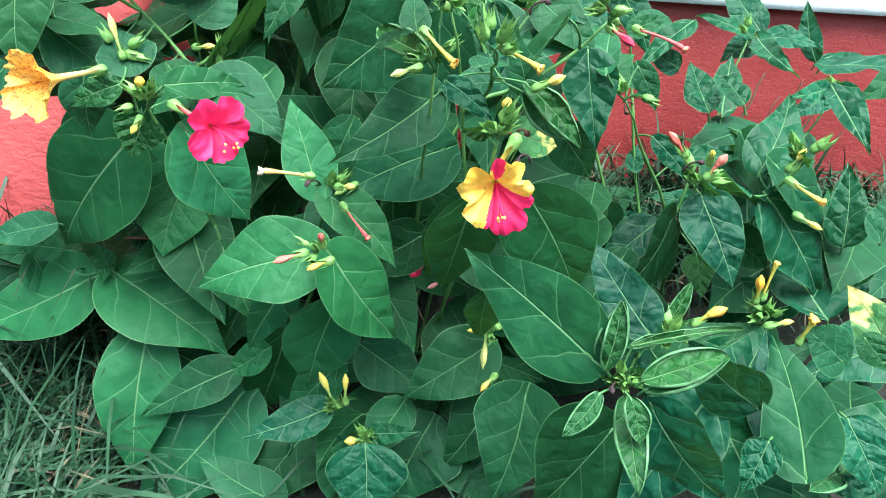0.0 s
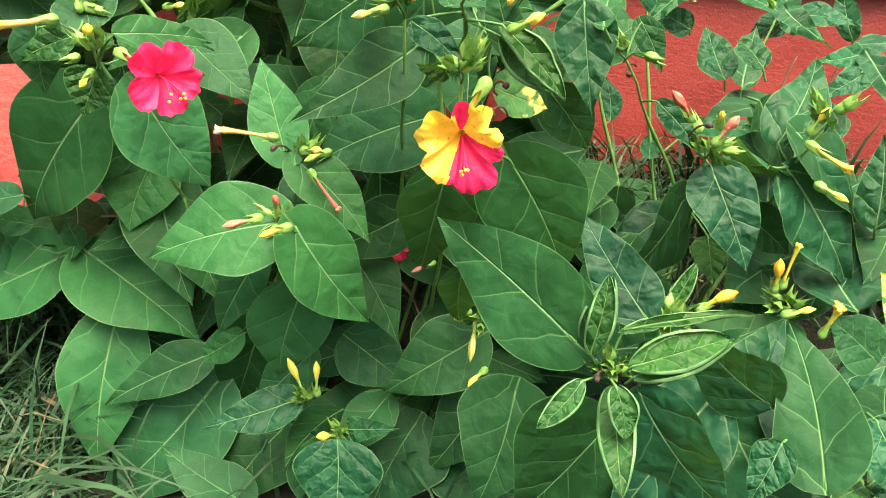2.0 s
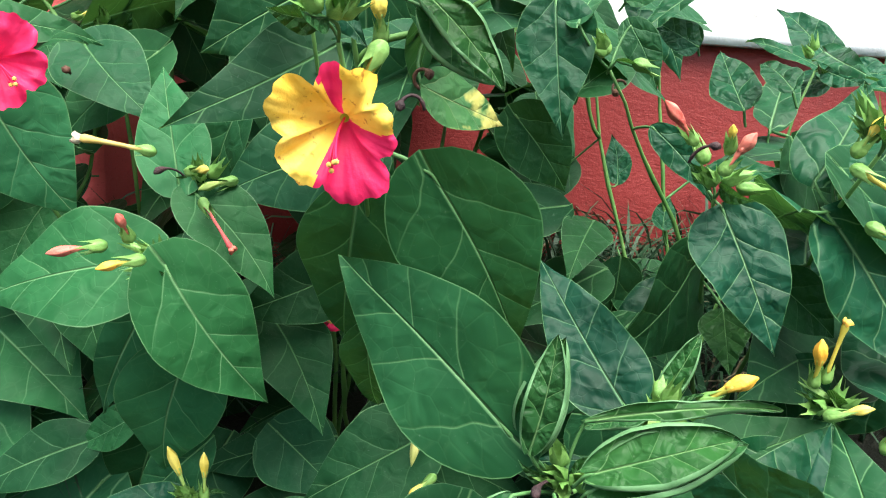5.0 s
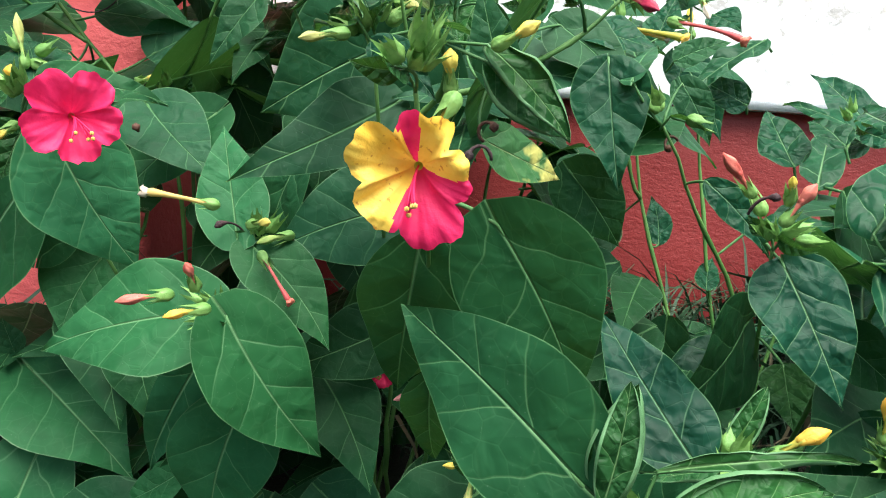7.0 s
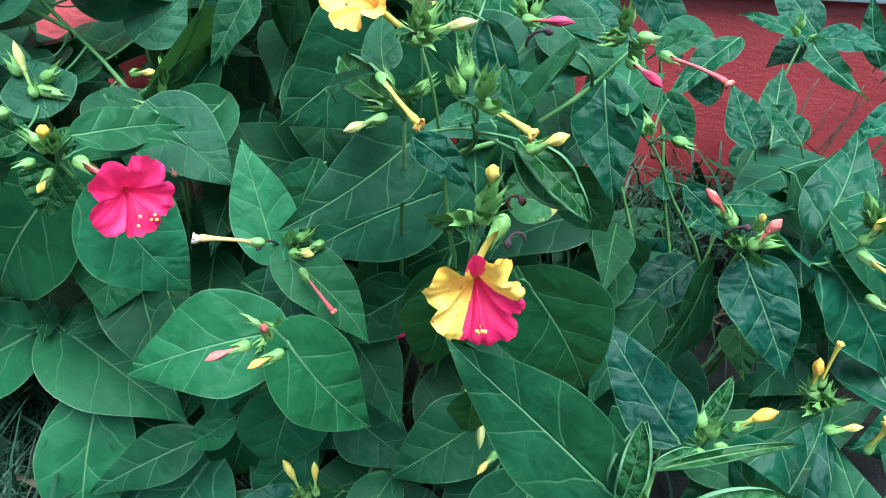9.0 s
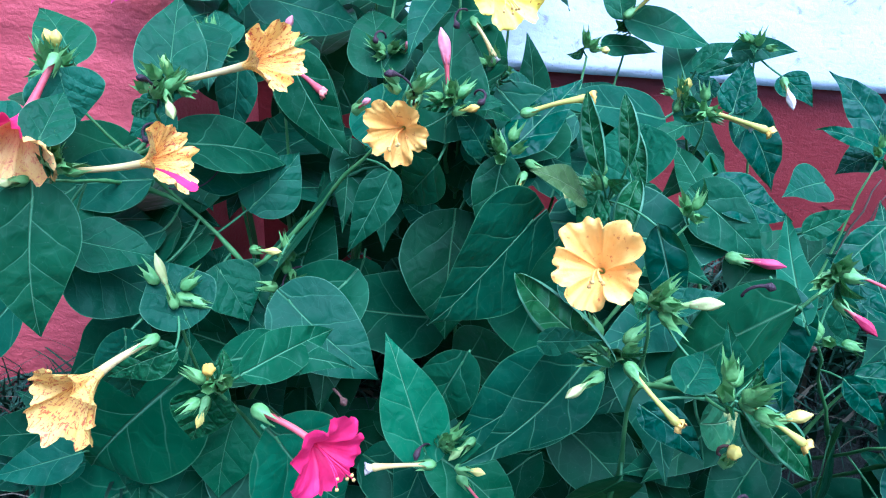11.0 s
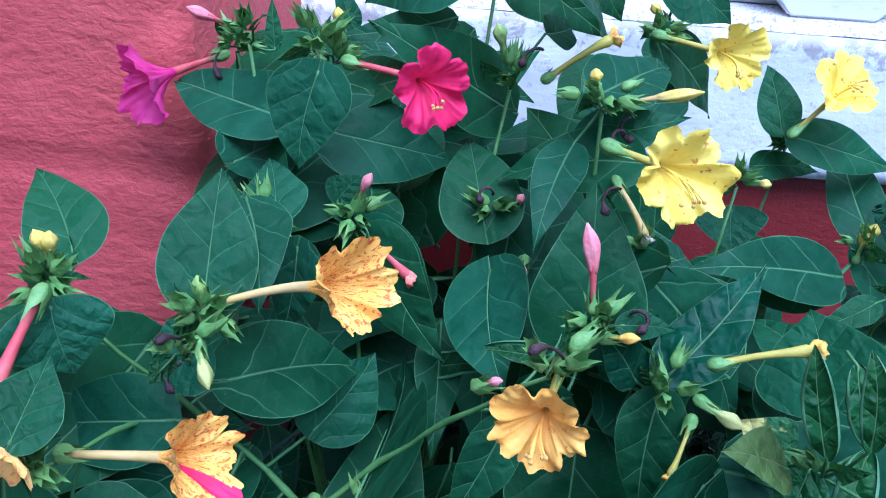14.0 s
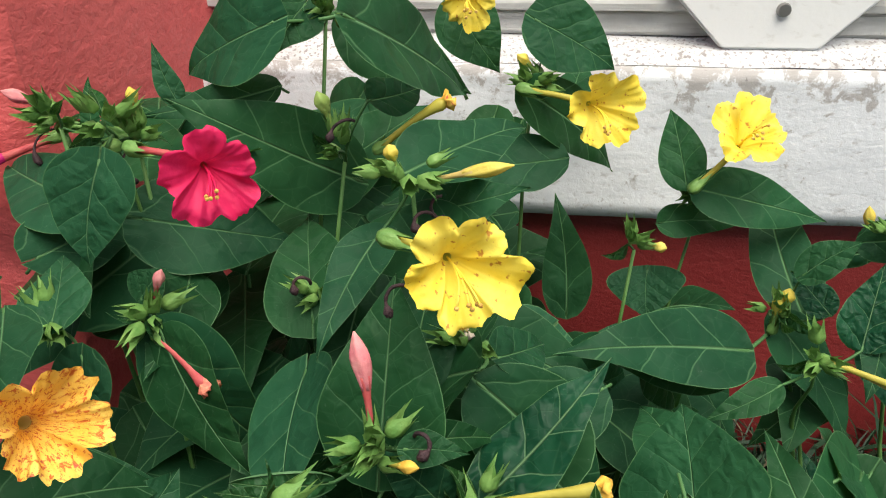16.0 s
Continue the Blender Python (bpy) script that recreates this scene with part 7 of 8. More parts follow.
leaf(PLANTS[1], (0.069, 0.58, 0.079), (0.139, 0.548, 0.101), 0.055, (-0.47, -0.59, 0.65), "m")
leaf(PLANTS[2], (-0.188, 0.531, 0.19), (-0.158, 0.478, 0.132), 0.057, (0.08, -0.71, 0.70), "m")
leaf(PLANTS[1], (0.118, 0.643, 0.133), (0.074, 0.581, 0.146), 0.044, (0.55, -0.23, 0.80), "m")
leaf(PLANTS[0], (0.001, 0.505, 0.318), (0.025, 0.547, 0.322), 0.032, (0.17, -0.20, 0.96), "s")
leaf(PLANTS[2], (-0.241, 0.595, 0.122), (-0.199, 0.66, 0.13), 0.043, (0.39, -0.36, 0.85), "m")
leaf(PLANTS[2], (-0.183, 0.717, 0.365), (-0.117, 0.672, 0.394), 0.058, (-0.61, -0.45, 0.66), "s")
leaf(PLANTS[2], (-0.185, 0.556, 0.333), (-0.159, 0.588, 0.261), 0.058, (0.86, -0.50, 0.08), "s")
leaf(PLANTS[1], (0.124, 0.385, 0.15), (0.183, 0.398, 0.176), 0.038, (-0.16, -0.69, 0.71), "m")
leaf(PLANTS[0], (-0.115, 0.622, 0.214), (-0.079, 0.6, 0.165), 0.038, (0.27, -0.80, 0.54), "m")
leaf(PLANTS[2], (-0.283, 0.558, 0.133), (-0.291, 0.505, 0.128), 0.029, (-0.13, -0.07, 0.99), "m")
leaf(PLANTS[2], (-0.202, 0.531, 0.118), (-0.243, 0.59, 0.075), 0.050, (-0.83, -0.22, 0.51), "m")
leaf(PLANTS[2], (-0.149, 0.622, 0.331), (-0.196, 0.669, 0.383), 0.045, (-0.22, -0.81, 0.54), "s")
leaf(PLANTS[0], (-0.121, 0.666, 0.298), (-0.078, 0.622, 0.315), 0.036, (-0.56, -0.23, 0.80), "s")
leaf(PLANTS[2], (-0.234, 0.66, 0.123), (-0.248, 0.632, 0.088), 0.031, (0.18, -0.80, 0.57), "m")
leaf(PLANTS[0], (-0.002, 0.51, 0.136), (-0.065, 0.53, 0.153), 0.047, (0.05, -0.55, 0.83), "m")
leaf(PLANTS[0], (-0.012, 0.582, 0.317), (0.038, 0.554, 0.289), 0.036, (0.27, -0.39, 0.88), "s")
leaf(PLANTS[0], (0, 0.53, 0.194), (-0.074, 0.519, 0.146), 0.055, (-0.28, -0.75, 0.60), "m")
leaf(PLANTS[0], (-0.08, 0.567, 0.32), (-0.054, 0.516, 0.272), 0.040, (-0.30, -0.72, 0.62), "s")
leaf(PLANTS[0], (-0.134, 0.669, 0.418), (-0.174, 0.628, 0.39), 0.035, (0.19, -0.68, 0.71), "s")
leaf(PLANTS[2], (-0.164, 0.724, 0.379), (-0.098, 0.67, 0.367), 0.052, (-0.17, -0.40, 0.90), "s")
leaf(PLANTS[1], (0.071, 0.64, 0.15), (0.121, 0.616, 0.096), 0.042, (0.27, -0.77, 0.58), "m")
leaf(PLANTS[2], (-0.147, 0.566, 0.196), (-0.152, 0.502, 0.135), 0.045, (-0.11, -0.68, 0.73), "m")
leaf(PLANTS[0], (0.048, 0.558, 0.239), (0.007, 0.54, 0.22), 0.026, (0.08, -0.81, 0.58), "m")
leaf(PLANTS[0], (0.043, 0.641, 0.26), (0.026, 0.566, 0.278), 0.050, (-0.13, 0.26, 0.96), "m")
leaf(PLANTS[2], (-0.268, 0.494, 0.262), (-0.246, 0.472, 0.221), 0.030, (-0.23, -0.91, 0.34), "m")
leaf(PLANTS[2], (-0.307, 0.549, 0.298), (-0.275, 0.535, 0.243), 0.034, (0.41, -0.79, 0.45), "s")
leaf(PLANTS[0], (-0.088, 0.512, 0.241), (-0.166, 0.48, 0.267), 0.054, (0.46, -0.67, 0.58), "m")
leaf(PLANTS[2], (-0.194, 0.485, 0.166), (-0.223, 0.428, 0.16), 0.035, (0.55, -0.35, 0.76), "m")
leaf(PLANTS[0], (-0.108, 0.672, 0.209), (-0.167, 0.735, 0.216), 0.061, (-0.41, -0.48, 0.77), "m")
leaf(PLANTS[1], (0.253, 0.464, 0.228), (0.217, 0.4, 0.198), 0.054, (0.07, -0.45, 0.89), "m")
leaf(PLANTS[2], (-0.151, 0.554, 0.301), (-0.177, 0.481, 0.322), 0.056, (0.36, 0.14, 0.92), "s")
leaf(PLANTS[0], (-0.111, 0.715, 0.251), (-0.155, 0.701, 0.264), 0.030, (0.37, -0.38, 0.85), "m")
leaf(PLANTS[1], (0.264, 0.645, 0.217), (0.254, 0.601, 0.169), 0.034, (-0.29, -0.68, 0.67), "c")
leaf(PLANTS[0], (0.026, 0.504, 0.323), (-0.01, 0.502, 0.292), 0.029, (-0.36, -0.82, 0.45), "s")
leaf(PLANTS[0], (0.032, 0.698, 0.189), (-0.031, 0.721, 0.132), 0.058, (-0.45, -0.88, 0.13), "m")
leaf(PLANTS[0], (0.001, 0.547, 0.084), (0.015, 0.504, 0.035), 0.046, (-0.24, -0.76, 0.60), "m")
leaf(PLANTS[0], (0.042, 0.505, 0.108), (0.008, 0.461, 0.117), 0.033, (0.37, -0.08, 0.93), "m")
leaf(PLANTS[0], (-0.107, 0.677, 0.35), (-0.071, 0.634, 0.28), 0.051, (0.18, -0.80, 0.58), "s")
leaf(PLANTS[0], (-0.072, 0.713, 0.339), (-0.13, 0.661, 0.31), 0.057, (0.02, -0.50, 0.86), "s")
leaf(PLANTS[0], (-0.071, 0.672, 0.248), (-0.07, 0.702, 0.191), 0.038, (0.98, -0.17, -0.07), "m")
leaf(PLANTS[1], (0.234, 0.555, 0.16), (0.201, 0.493, 0.162), 0.037, (0.52, -0.24, 0.82), "c")
leaf(PLANTS[2], (-0.156, 0.709, 0.255), (-0.117, 0.643, 0.233), 0.045, (-0.15, -0.39, 0.91), "m")
leaf(PLANTS[2], (-0.213, 0.614, 0.298), (-0.186, 0.675, 0.281), 0.037, (0.08, 0.23, 0.97), "s")
leaf(PLANTS[1], (0.333, 0.523, 0.088), (0.264, 0.52, 0.066), 0.048, (-0.20, -0.63, 0.75), "c")
leaf(PLANTS[2], (-0.129, 0.518, 0.273), (-0.143, 0.527, 0.203), 0.039, (0.06, -0.99, -0.14), "s")
leaf(PLANTS[0], (-0.023, 0.459, 0.235), (0.005, 0.495, 0.235), 0.027, (0.36, -0.28, 0.89), "m")
leaf(PLANTS[0], (-0.074, 0.608, 0.375), (-0.089, 0.544, 0.332), 0.042, (-0.06, -0.54, 0.84), "s")
leaf(PLANTS[0], (-0.118, 0.658, 0.378), (-0.061, 0.602, 0.398), 0.046, (-0.37, -0.04, 0.93), "s")
leaf(PLANTS[2], (-0.292, 0.553, 0.041), (-0.238, 0.601, 0.053), 0.038, (0.05, -0.29, 0.96), "m")
leaf(PLANTS[2], (-0.156, 0.595, 0.323), (-0.153, 0.634, 0.296), 0.027, (0.97, 0.10, 0.24), "s")
leaf(PLANTS[0], (0, 0.495, 0.089), (0.071, 0.491, 0.067), 0.050, (0.22, -0.56, 0.80), "m")
leaf(PLANTS[2], (-0.334, 0.499, 0.298), (-0.284, 0.51, 0.286), 0.029, (0.30, -0.44, 0.85), "s")
leaf(PLANTS[0], (0.057, 0.545, 0.088), (0.086, 0.554, 0.041), 0.036, (0.24, -0.97, -0.03), "m")
leaf(PLANTS[0], (0.055, 0.537, 0.135), (0.068, 0.452, 0.126), 0.060, (0.45, -0.03, 0.89), "m")
leaf(PLANTS[2], (-0.18, 0.712, 0.26), (-0.128, 0.715, 0.191), 0.051, (0.45, -0.84, 0.30), "m")
leaf(PLANTS[2], (-0.23, 0.546, 0.061), (-0.212, 0.492, 0.031), 0.041, (-0.25, -0.54, 0.81), "m")
leaf(PLANTS[2], (-0.218, 0.449, 0.299), (-0.268, 0.513, 0.291), 0.042, (-0.46, -0.25, 0.85), "s")
leaf(PLANTS[2], (-0.15, 0.713, 0.334), (-0.105, 0.691, 0.306), 0.035, (-0.05, -0.82, 0.56), "s")
leaf(PLANTS[1], (0.157, 0.631, 0.155), (0.111, 0.661, 0.087), 0.050, (-0.83, -0.43, 0.36), "c")
leaf(PLANTS[1], (0.099, 0.647, 0.14), (0.16, 0.681, 0.17), 0.050, (-0.04, -0.62, 0.78), "m")
leaf(PLANTS[2], (-0.118, 0.439, 0.198), (-0.061, 0.409, 0.176), 0.036, (-0.14, -0.74, 0.66), "m")
leaf(PLANTS[2], (-0.245, 0.609, 0.415), (-0.168, 0.574, 0.422), 0.052, (-0.28, -0.45, 0.85), "s")
leaf(PLANTS[0], (-0.025, 0.585, 0.342), (0.004, 0.608, 0.304), 0.037, (0.71, -0.69, 0.14), "s")
leaf(PLANTS[0], (0.043, 0.7, 0.24), (0.01, 0.723, 0.214), 0.025, (-0.70, -0.61, 0.37), "m")
leaf(PLANTS[0], (-0.063, 0.433, 0.063), (-0.083, 0.373, 0.06), 0.036, (-0.03, -0.04, 1.00), "m")
leaf(PLANTS[2], (-0.162, 0.669, 0.413), (-0.201, 0.625, 0.366), 0.045, (-0.30, -0.55, 0.78), "s")
leaf(PLANTS[2], (-0.325, 0.519, 0.114), (-0.399, 0.484, 0.147), 0.049, (0.55, -0.67, 0.50), "m")
leaf(PLANTS[0], (-0.067, 0.497, 0.324), (-0.028, 0.53, 0.34), 0.035, (-0.16, -0.27, 0.95), "s")
leaf(PLANTS[0], (0.007, 0.51, 0.303), (0.033, 0.428, 0.321), 0.056, (-0.67, -0.05, 0.74), "s")
leaf(PLANTS[0], (-0.124, 0.659, 0.362), (-0.071, 0.656, 0.292), 0.051, (0.45, -0.81, 0.37), "s")
leaf(PLANTS[2], (-0.246, 0.554, 0.26), (-0.278, 0.527, 0.225), 0.030, (-0.09, -0.74, 0.67), "m")
leaf(PLANTS[2], (-0.162, 0.642, 0.38), (-0.114, 0.682, 0.354), 0.047, (0.60, -0.24, 0.76), "s")
leaf(PLANTS[2], (-0.22, 0.657, 0.367), (-0.248, 0.587, 0.356), 0.046, (0.41, -0.30, 0.86), "s")
leaf(PLANTS[2], (-0.271, 0.555, 0.148), (-0.241, 0.544, 0.101), 0.031, (0.38, -0.81, 0.44), "m")
leaf(PLANTS[2], (-0.198, 0.645, 0.399), (-0.206, 0.59, 0.354), 0.042, (0.38, -0.62, 0.69), "s")
leaf(PLANTS[2], (-0.176, 0.56, 0.368), (-0.192, 0.602, 0.384), 0.029, (0.26, -0.25, 0.93), "s")
leaf(PLANTS[2], (-0.257, 0.473, 0.388), (-0.3, 0.498, 0.341), 0.036, (-0.74, -0.53, 0.40), "s")
leaf(PLANTS[2], (-0.138, 0.593, 0.374), (-0.093, 0.609, 0.324), 0.036, (0.74, -0.41, 0.54), "s")
leaf(PLANTS[2], (-0.185, 0.499, 0.204), (-0.167, 0.457, 0.192), 0.026, (-0.16, -0.33, 0.93), "m")
leaf(PLANTS[0], (-0.052, 0.725, 0.405), (-0.071, 0.729, 0.361), 0.024, (-0.49, -0.86, 0.14), "s")
leaf(PLANTS[1], (0.128, 0.499, 0.147), (0.082, 0.508, 0.112), 0.031, (-0.60, -0.49, 0.64), "m")
leaf(PLANTS[1], (0.148, 0.658, 0.056), (0.17, 0.577, 0.049), 0.056, (0.00, -0.09, 1.00), "c")
leaf(PLANTS[0], (-0.033, 0.433, 0.078), (-0.06, 0.381, 0.053), 0.033, (0.13, -0.48, 0.87), "m")
leaf(PLANTS[2], (-0.149, 0.541, 0.233), (-0.146, 0.465, 0.201), 0.043, (0.38, -0.35, 0.86), "m")
leaf(PLANTS[0], (-0.046, 0.637, 0.322), (-0.088, 0.647, 0.275), 0.036, (-0.71, -0.44, 0.55), "s")
leaf(PLANTS[1], (0.227, 0.356, 0.134), (0.256, 0.424, 0.13), 0.043, (-0.14, 0.12, 0.98), "m")
leaf(PLANTS[1], (0.111, 0.481, 0.178), (0.078, 0.446, 0.133), 0.038, (-0.43, -0.53, 0.73), "m")
leaf(PLANTS[1], (0.124, 0.567, 0.173), (0.14, 0.504, 0.145), 0.048, (0.17, -0.37, 0.91), "m")
leaf(PLANTS[0], (-0.062, 0.675, 0.341), (-0.079, 0.685, 0.271), 0.050, (-0.83, -0.55, 0.13), "s")
leaf(PLANTS[2], (-0.236, 0.551, 0.317), (-0.262, 0.555, 0.261), 0.039, (-0.82, -0.46, 0.34), "s")
leaf(PLANTS[0], (0.011, 0.637, 0.313), (0.041, 0.606, 0.274), 0.031, (0.42, -0.53, 0.74), "s")
leaf(PLANTS[2], (-0.198, 0.451, 0.088), (-0.15, 0.453, 0.064), 0.038, (0.40, -0.54, 0.74), "m")
leaf(PLANTS[2], (-0.075, 0.403, 0.119), (-0.109, 0.399, 0.079), 0.031, (-0.25, -0.92, 0.31), "m")
leaf(PLANTS[2], (-0.25, 0.494, 0.298), (-0.315, 0.478, 0.274), 0.048, (-0.18, -0.54, 0.83), "s")
leaf(PLANTS[0], (-0.064, 0.553, 0.345), (-0.026, 0.515, 0.346), 0.030, (-0.32, -0.31, 0.89), "s")
leaf(PLANTS[0], (0.025, 0.428, 0.302), (-0.021, 0.394, 0.302), 0.029, (0.31, -0.42, 0.86), "s")
leaf(PLANTS[2], (-0.252, 0.425, 0.325), (-0.253, 0.464, 0.294), 0.029, (0.60, 0.52, 0.61), "s")
leaf(PLANTS[0], (0.053, 0.583, 0.22), (0.028, 0.504, 0.193), 0.058, (-0.26, -0.24, 0.94), "m")
leaf(PLANTS[2], (-0.235, 0.509, 0.083), (-0.193, 0.444, 0.08), 0.045, (-0.59, -0.42, 0.69), "m")
leaf(PLANTS[0], (-0.036, 0.504, 0.351), (-0.088, 0.567, 0.366), 0.057, (-0.12, -0.32, 0.94), "s")
leaf(PLANTS[1], (0.176, 0.639, 0.109), (0.119, 0.623, 0.087), 0.043, (-0.20, -0.46, 0.86), "c")
leaf(PLANTS[2], (-0.181, 0.621, 0.349), (-0.157, 0.55, 0.338), 0.047, (-0.22, -0.23, 0.95), "s")
leaf(PLANTS[1], (0.222, 0.52, 0.055), (0.287, 0.534, 0.098), 0.040, (-0.33, -0.62, 0.71), "m")
leaf(PLANTS[1], (0.097, 0.501, 0.2), (0.038, 0.463, 0.169), 0.041, (-0.10, -0.53, 0.84), "m")
leaf(PLANTS[2], (-0.208, 0.478, 0.303), (-0.225, 0.435, 0.283), 0.029, (-0.20, -0.35, 0.92), "s")
leaf(PLANTS[2], (-0.188, 0.538, 0.235), (-0.15, 0.534, 0.206), 0.025, (0.41, -0.66, 0.63), "m")
leaf(PLANTS[0], (-0.052, 0.681, 0.368), (-0.101, 0.665, 0.364), 0.026, (0.09, -0.47, 0.88), "s")
leaf(PLANTS[0], (-0.02, 0.679, 0.291), (0.002, 0.636, 0.279), 0.032, (-0.02, -0.29, 0.96), "s")
leaf(PLANTS[0], (-0.04, 0.475, 0.047), (-0.1, 0.438, 0.048), 0.046, (0.30, -0.45, 0.84), "m")
leaf(PLANTS[0], (-0.089, 0.565, 0.413), (-0.046, 0.56, 0.428), 0.026, (-0.30, -0.68, 0.67), "s")
leaf(PLANTS[2], (-0.147, 0.502, 0.068), (-0.179, 0.447, 0.055), 0.038, (0.43, -0.44, 0.79), "m")
leaf(PLANTS[1], (0.383, 0.739, 0.153), (0.348, 0.72, 0.132), 0.024, (0.01, -0.74, 0.67), "m")
leaf(PLANTS[1], (0.091, 0.413, 0.157), (0.128, 0.366, 0.18), 0.040, (-0.77, -0.34, 0.54), "m")
leaf(PLANTS[1], (0.182, 0.48, 0.242), (0.143, 0.448, 0.26), 0.029, (0.64, -0.44, 0.63), "m")
leaf(PLANTS[2], (-0.268, 0.456, 0.332), (-0.256, 0.412, 0.3), 0.036, (0.25, -0.52, 0.81), "s")
leaf(PLANTS[0], (-0.067, 0.588, 0.359), (-0.107, 0.644, 0.403), 0.054, (-0.29, -0.71, 0.64), "s")
leaf(PLANTS[2], (-0.107, 0.489, 0.07), (-0.112, 0.416, 0.035), 0.053, (0.40, -0.42, 0.81), "m")
leaf(PLANTS[2], (-0.31, 0.548, 0.28), (-0.249, 0.548, 0.232), 0.053, (0.29, -0.88, 0.37), "s")
leaf(PLANTS[0], (0.004, 0.422, 0.294), (0.009, 0.362, 0.262), 0.034, (-0.42, -0.45, 0.79), "s")
leaf(PLANTS[2], (-0.302, 0.474, 0.301), (-0.355, 0.433, 0.317), 0.046, (0.58, -0.50, 0.64), "s")
leaf(PLANTS[2], (-0.223, 0.581, 0.407), (-0.215, 0.591, 0.347), 0.040, (0.93, -0.36, 0.06), "s")
leaf(PLANTS[2], (-0.299, 0.517, 0.299), (-0.248, 0.533, 0.303), 0.037, (0.07, -0.44, 0.90), "s")
leaf(PLANTS[1], (0.398, 0.697, 0.301), (0.344, 0.698, 0.262), 0.042, (-0.39, -0.78, 0.50), "s")
leaf(PLANTS[2], (-0.317, 0.556, 0.133), (-0.29, 0.564, 0.086), 0.033, (0.34, -0.94, 0.04), "m")
leaf(PLANTS[2], (-0.297, 0.506, 0.156), (-0.32, 0.492, 0.119), 0.032, (-0.22, -0.85, 0.47), "m")
leaf(PLANTS[1], (0.249, 0.571, 0.255), (0.234, 0.533, 0.234), 0.031, (-0.04, -0.48, 0.88), "c")
leaf(PLANTS[0], (-0.058, 0.644, 0.29), (-0.075, 0.721, 0.327), 0.050, (-0.22, -0.45, 0.86), "s")
leaf(PLANTS[1], (0.185, 0.665, 0.125), (0.135, 0.676, 0.093), 0.036, (-0.48, -0.71, 0.52), "c")
leaf(PLANTS[2], (-0.118, 0.439, 0.117), (-0.145, 0.454, 0.04), 0.051, (0.22, -0.94, -0.26), "m")
leaf(PLANTS[2], (-0.174, 0.619, 0.314), (-0.154, 0.573, 0.323), 0.028, (-0.49, -0.04, 0.87), "s")
leaf(PLANTS[1], (0.095, 0.614, 0.324), (0.059, 0.603, 0.288), 0.029, (-0.46, -0.60, 0.65), "s")
leaf(PLANTS[2], (-0.156, 0.45, 0.274), (-0.147, 0.522, 0.312), 0.046, (-0.16, -0.44, 0.89), "s")
leaf(PLANTS[0], (-0.067, 0.714, 0.41), (-0.082, 0.682, 0.371), 0.033, (-0.17, -0.73, 0.66), "s")
leaf(PLANTS[2], (-0.304, 0.524, 0.329), (-0.271, 0.497, 0.297), 0.036, (-0.12, -0.81, 0.58), "s")
leaf(PLANTS[2], (-0.249, 0.539, 0.125), (-0.242, 0.604, 0.18), 0.047, (-0.20, -0.63, 0.75), "m")
leaf(PLANTS[2], (-0.229, 0.617, 0.287), (-0.177, 0.663, 0.248), 0.040, (0.65, -0.08, 0.76), "s")
leaf(PLANTS[2], (-0.225, 0.706, 0.29), (-0.209, 0.679, 0.252), 0.032, (-0.10, -0.83, 0.55), "s")
leaf(PLANTS[2], (-0.247, 0.682, 0.113), (-0.225, 0.729, 0.081), 0.037, (0.51, 0.31, 0.81), "m")
leaf(PLANTS[2], (-0.292, 0.545, 0.27), (-0.349, 0.493, 0.274), 0.043, (0.33, -0.29, 0.90), "m")
leaf(PLANTS[0], (0.023, 0.624, 0.29), (0.059, 0.612, 0.22), 0.040, (0.27, -0.92, 0.30), "s")
leaf(PLANTS[0], (0.006, 0.59, 0.352), (0.029, 0.615, 0.297), 0.035, (0.74, -0.67, 0.01), "s")
leaf(PLANTS[2], (-0.28, 0.469, 0.296), (-0.356, 0.442, 0.312), 0.048, (0.38, -0.69, 0.62), "s")
leaf(PLANTS[0], (-0.037, 0.589, 0.35), (-0.082, 0.531, 0.329), 0.052, (0.26, -0.50, 0.83), "s")
leaf(PLANTS[0], (0.042, 0.736, 0.285), (0.074, 0.708, 0.303), 0.032, (-0.51, -0.04, 0.86), "s")
leaf(PLANTS[0], (0.042, 0.367, 0.344), (0.009, 0.406, 0.28), 0.046, (-0.89, 0.01, 0.46), "s")
leaf(PLANTS[2], (-0.226, 0.689, 0.418), (-0.245, 0.657, 0.372), 0.034, (0.13, -0.84, 0.52), "s")
leaf(PLANTS[2], (-0.221, 0.454, 0.341), (-0.28, 0.456, 0.33), 0.034, (-0.17, -0.72, 0.67), "s")
leaf(PLANTS[0], (0.049, 0.659, 0.228), (0.075, 0.686, 0.173), 0.043, (0.90, -0.35, 0.25), "m")
leaf(PLANTS[0], (-0.016, 0.572, 0.305), (0.007, 0.646, 0.329), 0.048, (-0.04, -0.30, 0.95), "s")
leaf(PLANTS[2], (-0.164, 0.674, 0.38), (-0.099, 0.703, 0.421), 0.051, (-0.13, -0.70, 0.70), "s")
leaf(PLANTS[1], (0.19, 0.531, 0.245), (0.165, 0.457, 0.271), 0.045, (0.59, 0.09, 0.80), "m")
leaf(PLANTS[1], (0.334, 0.723, 0.18), (0.3, 0.697, 0.146), 0.028, (-0.14, -0.71, 0.68), "m")
leaf(PLANTS[2], (-0.223, 0.466, 0.309), (-0.263, 0.431, 0.295), 0.028, (0.10, -0.46, 0.88), "s")
leaf(PLANTS[1], (0.061, 0.614, 0.352), (0.095, 0.586, 0.305), 0.033, (0.43, -0.59, 0.68), "s")
leaf(PLANTS[2], (-0.333, 0.548, 0.112), (-0.379, 0.56, 0.13), 0.027, (0.18, -0.49, 0.85), "m")
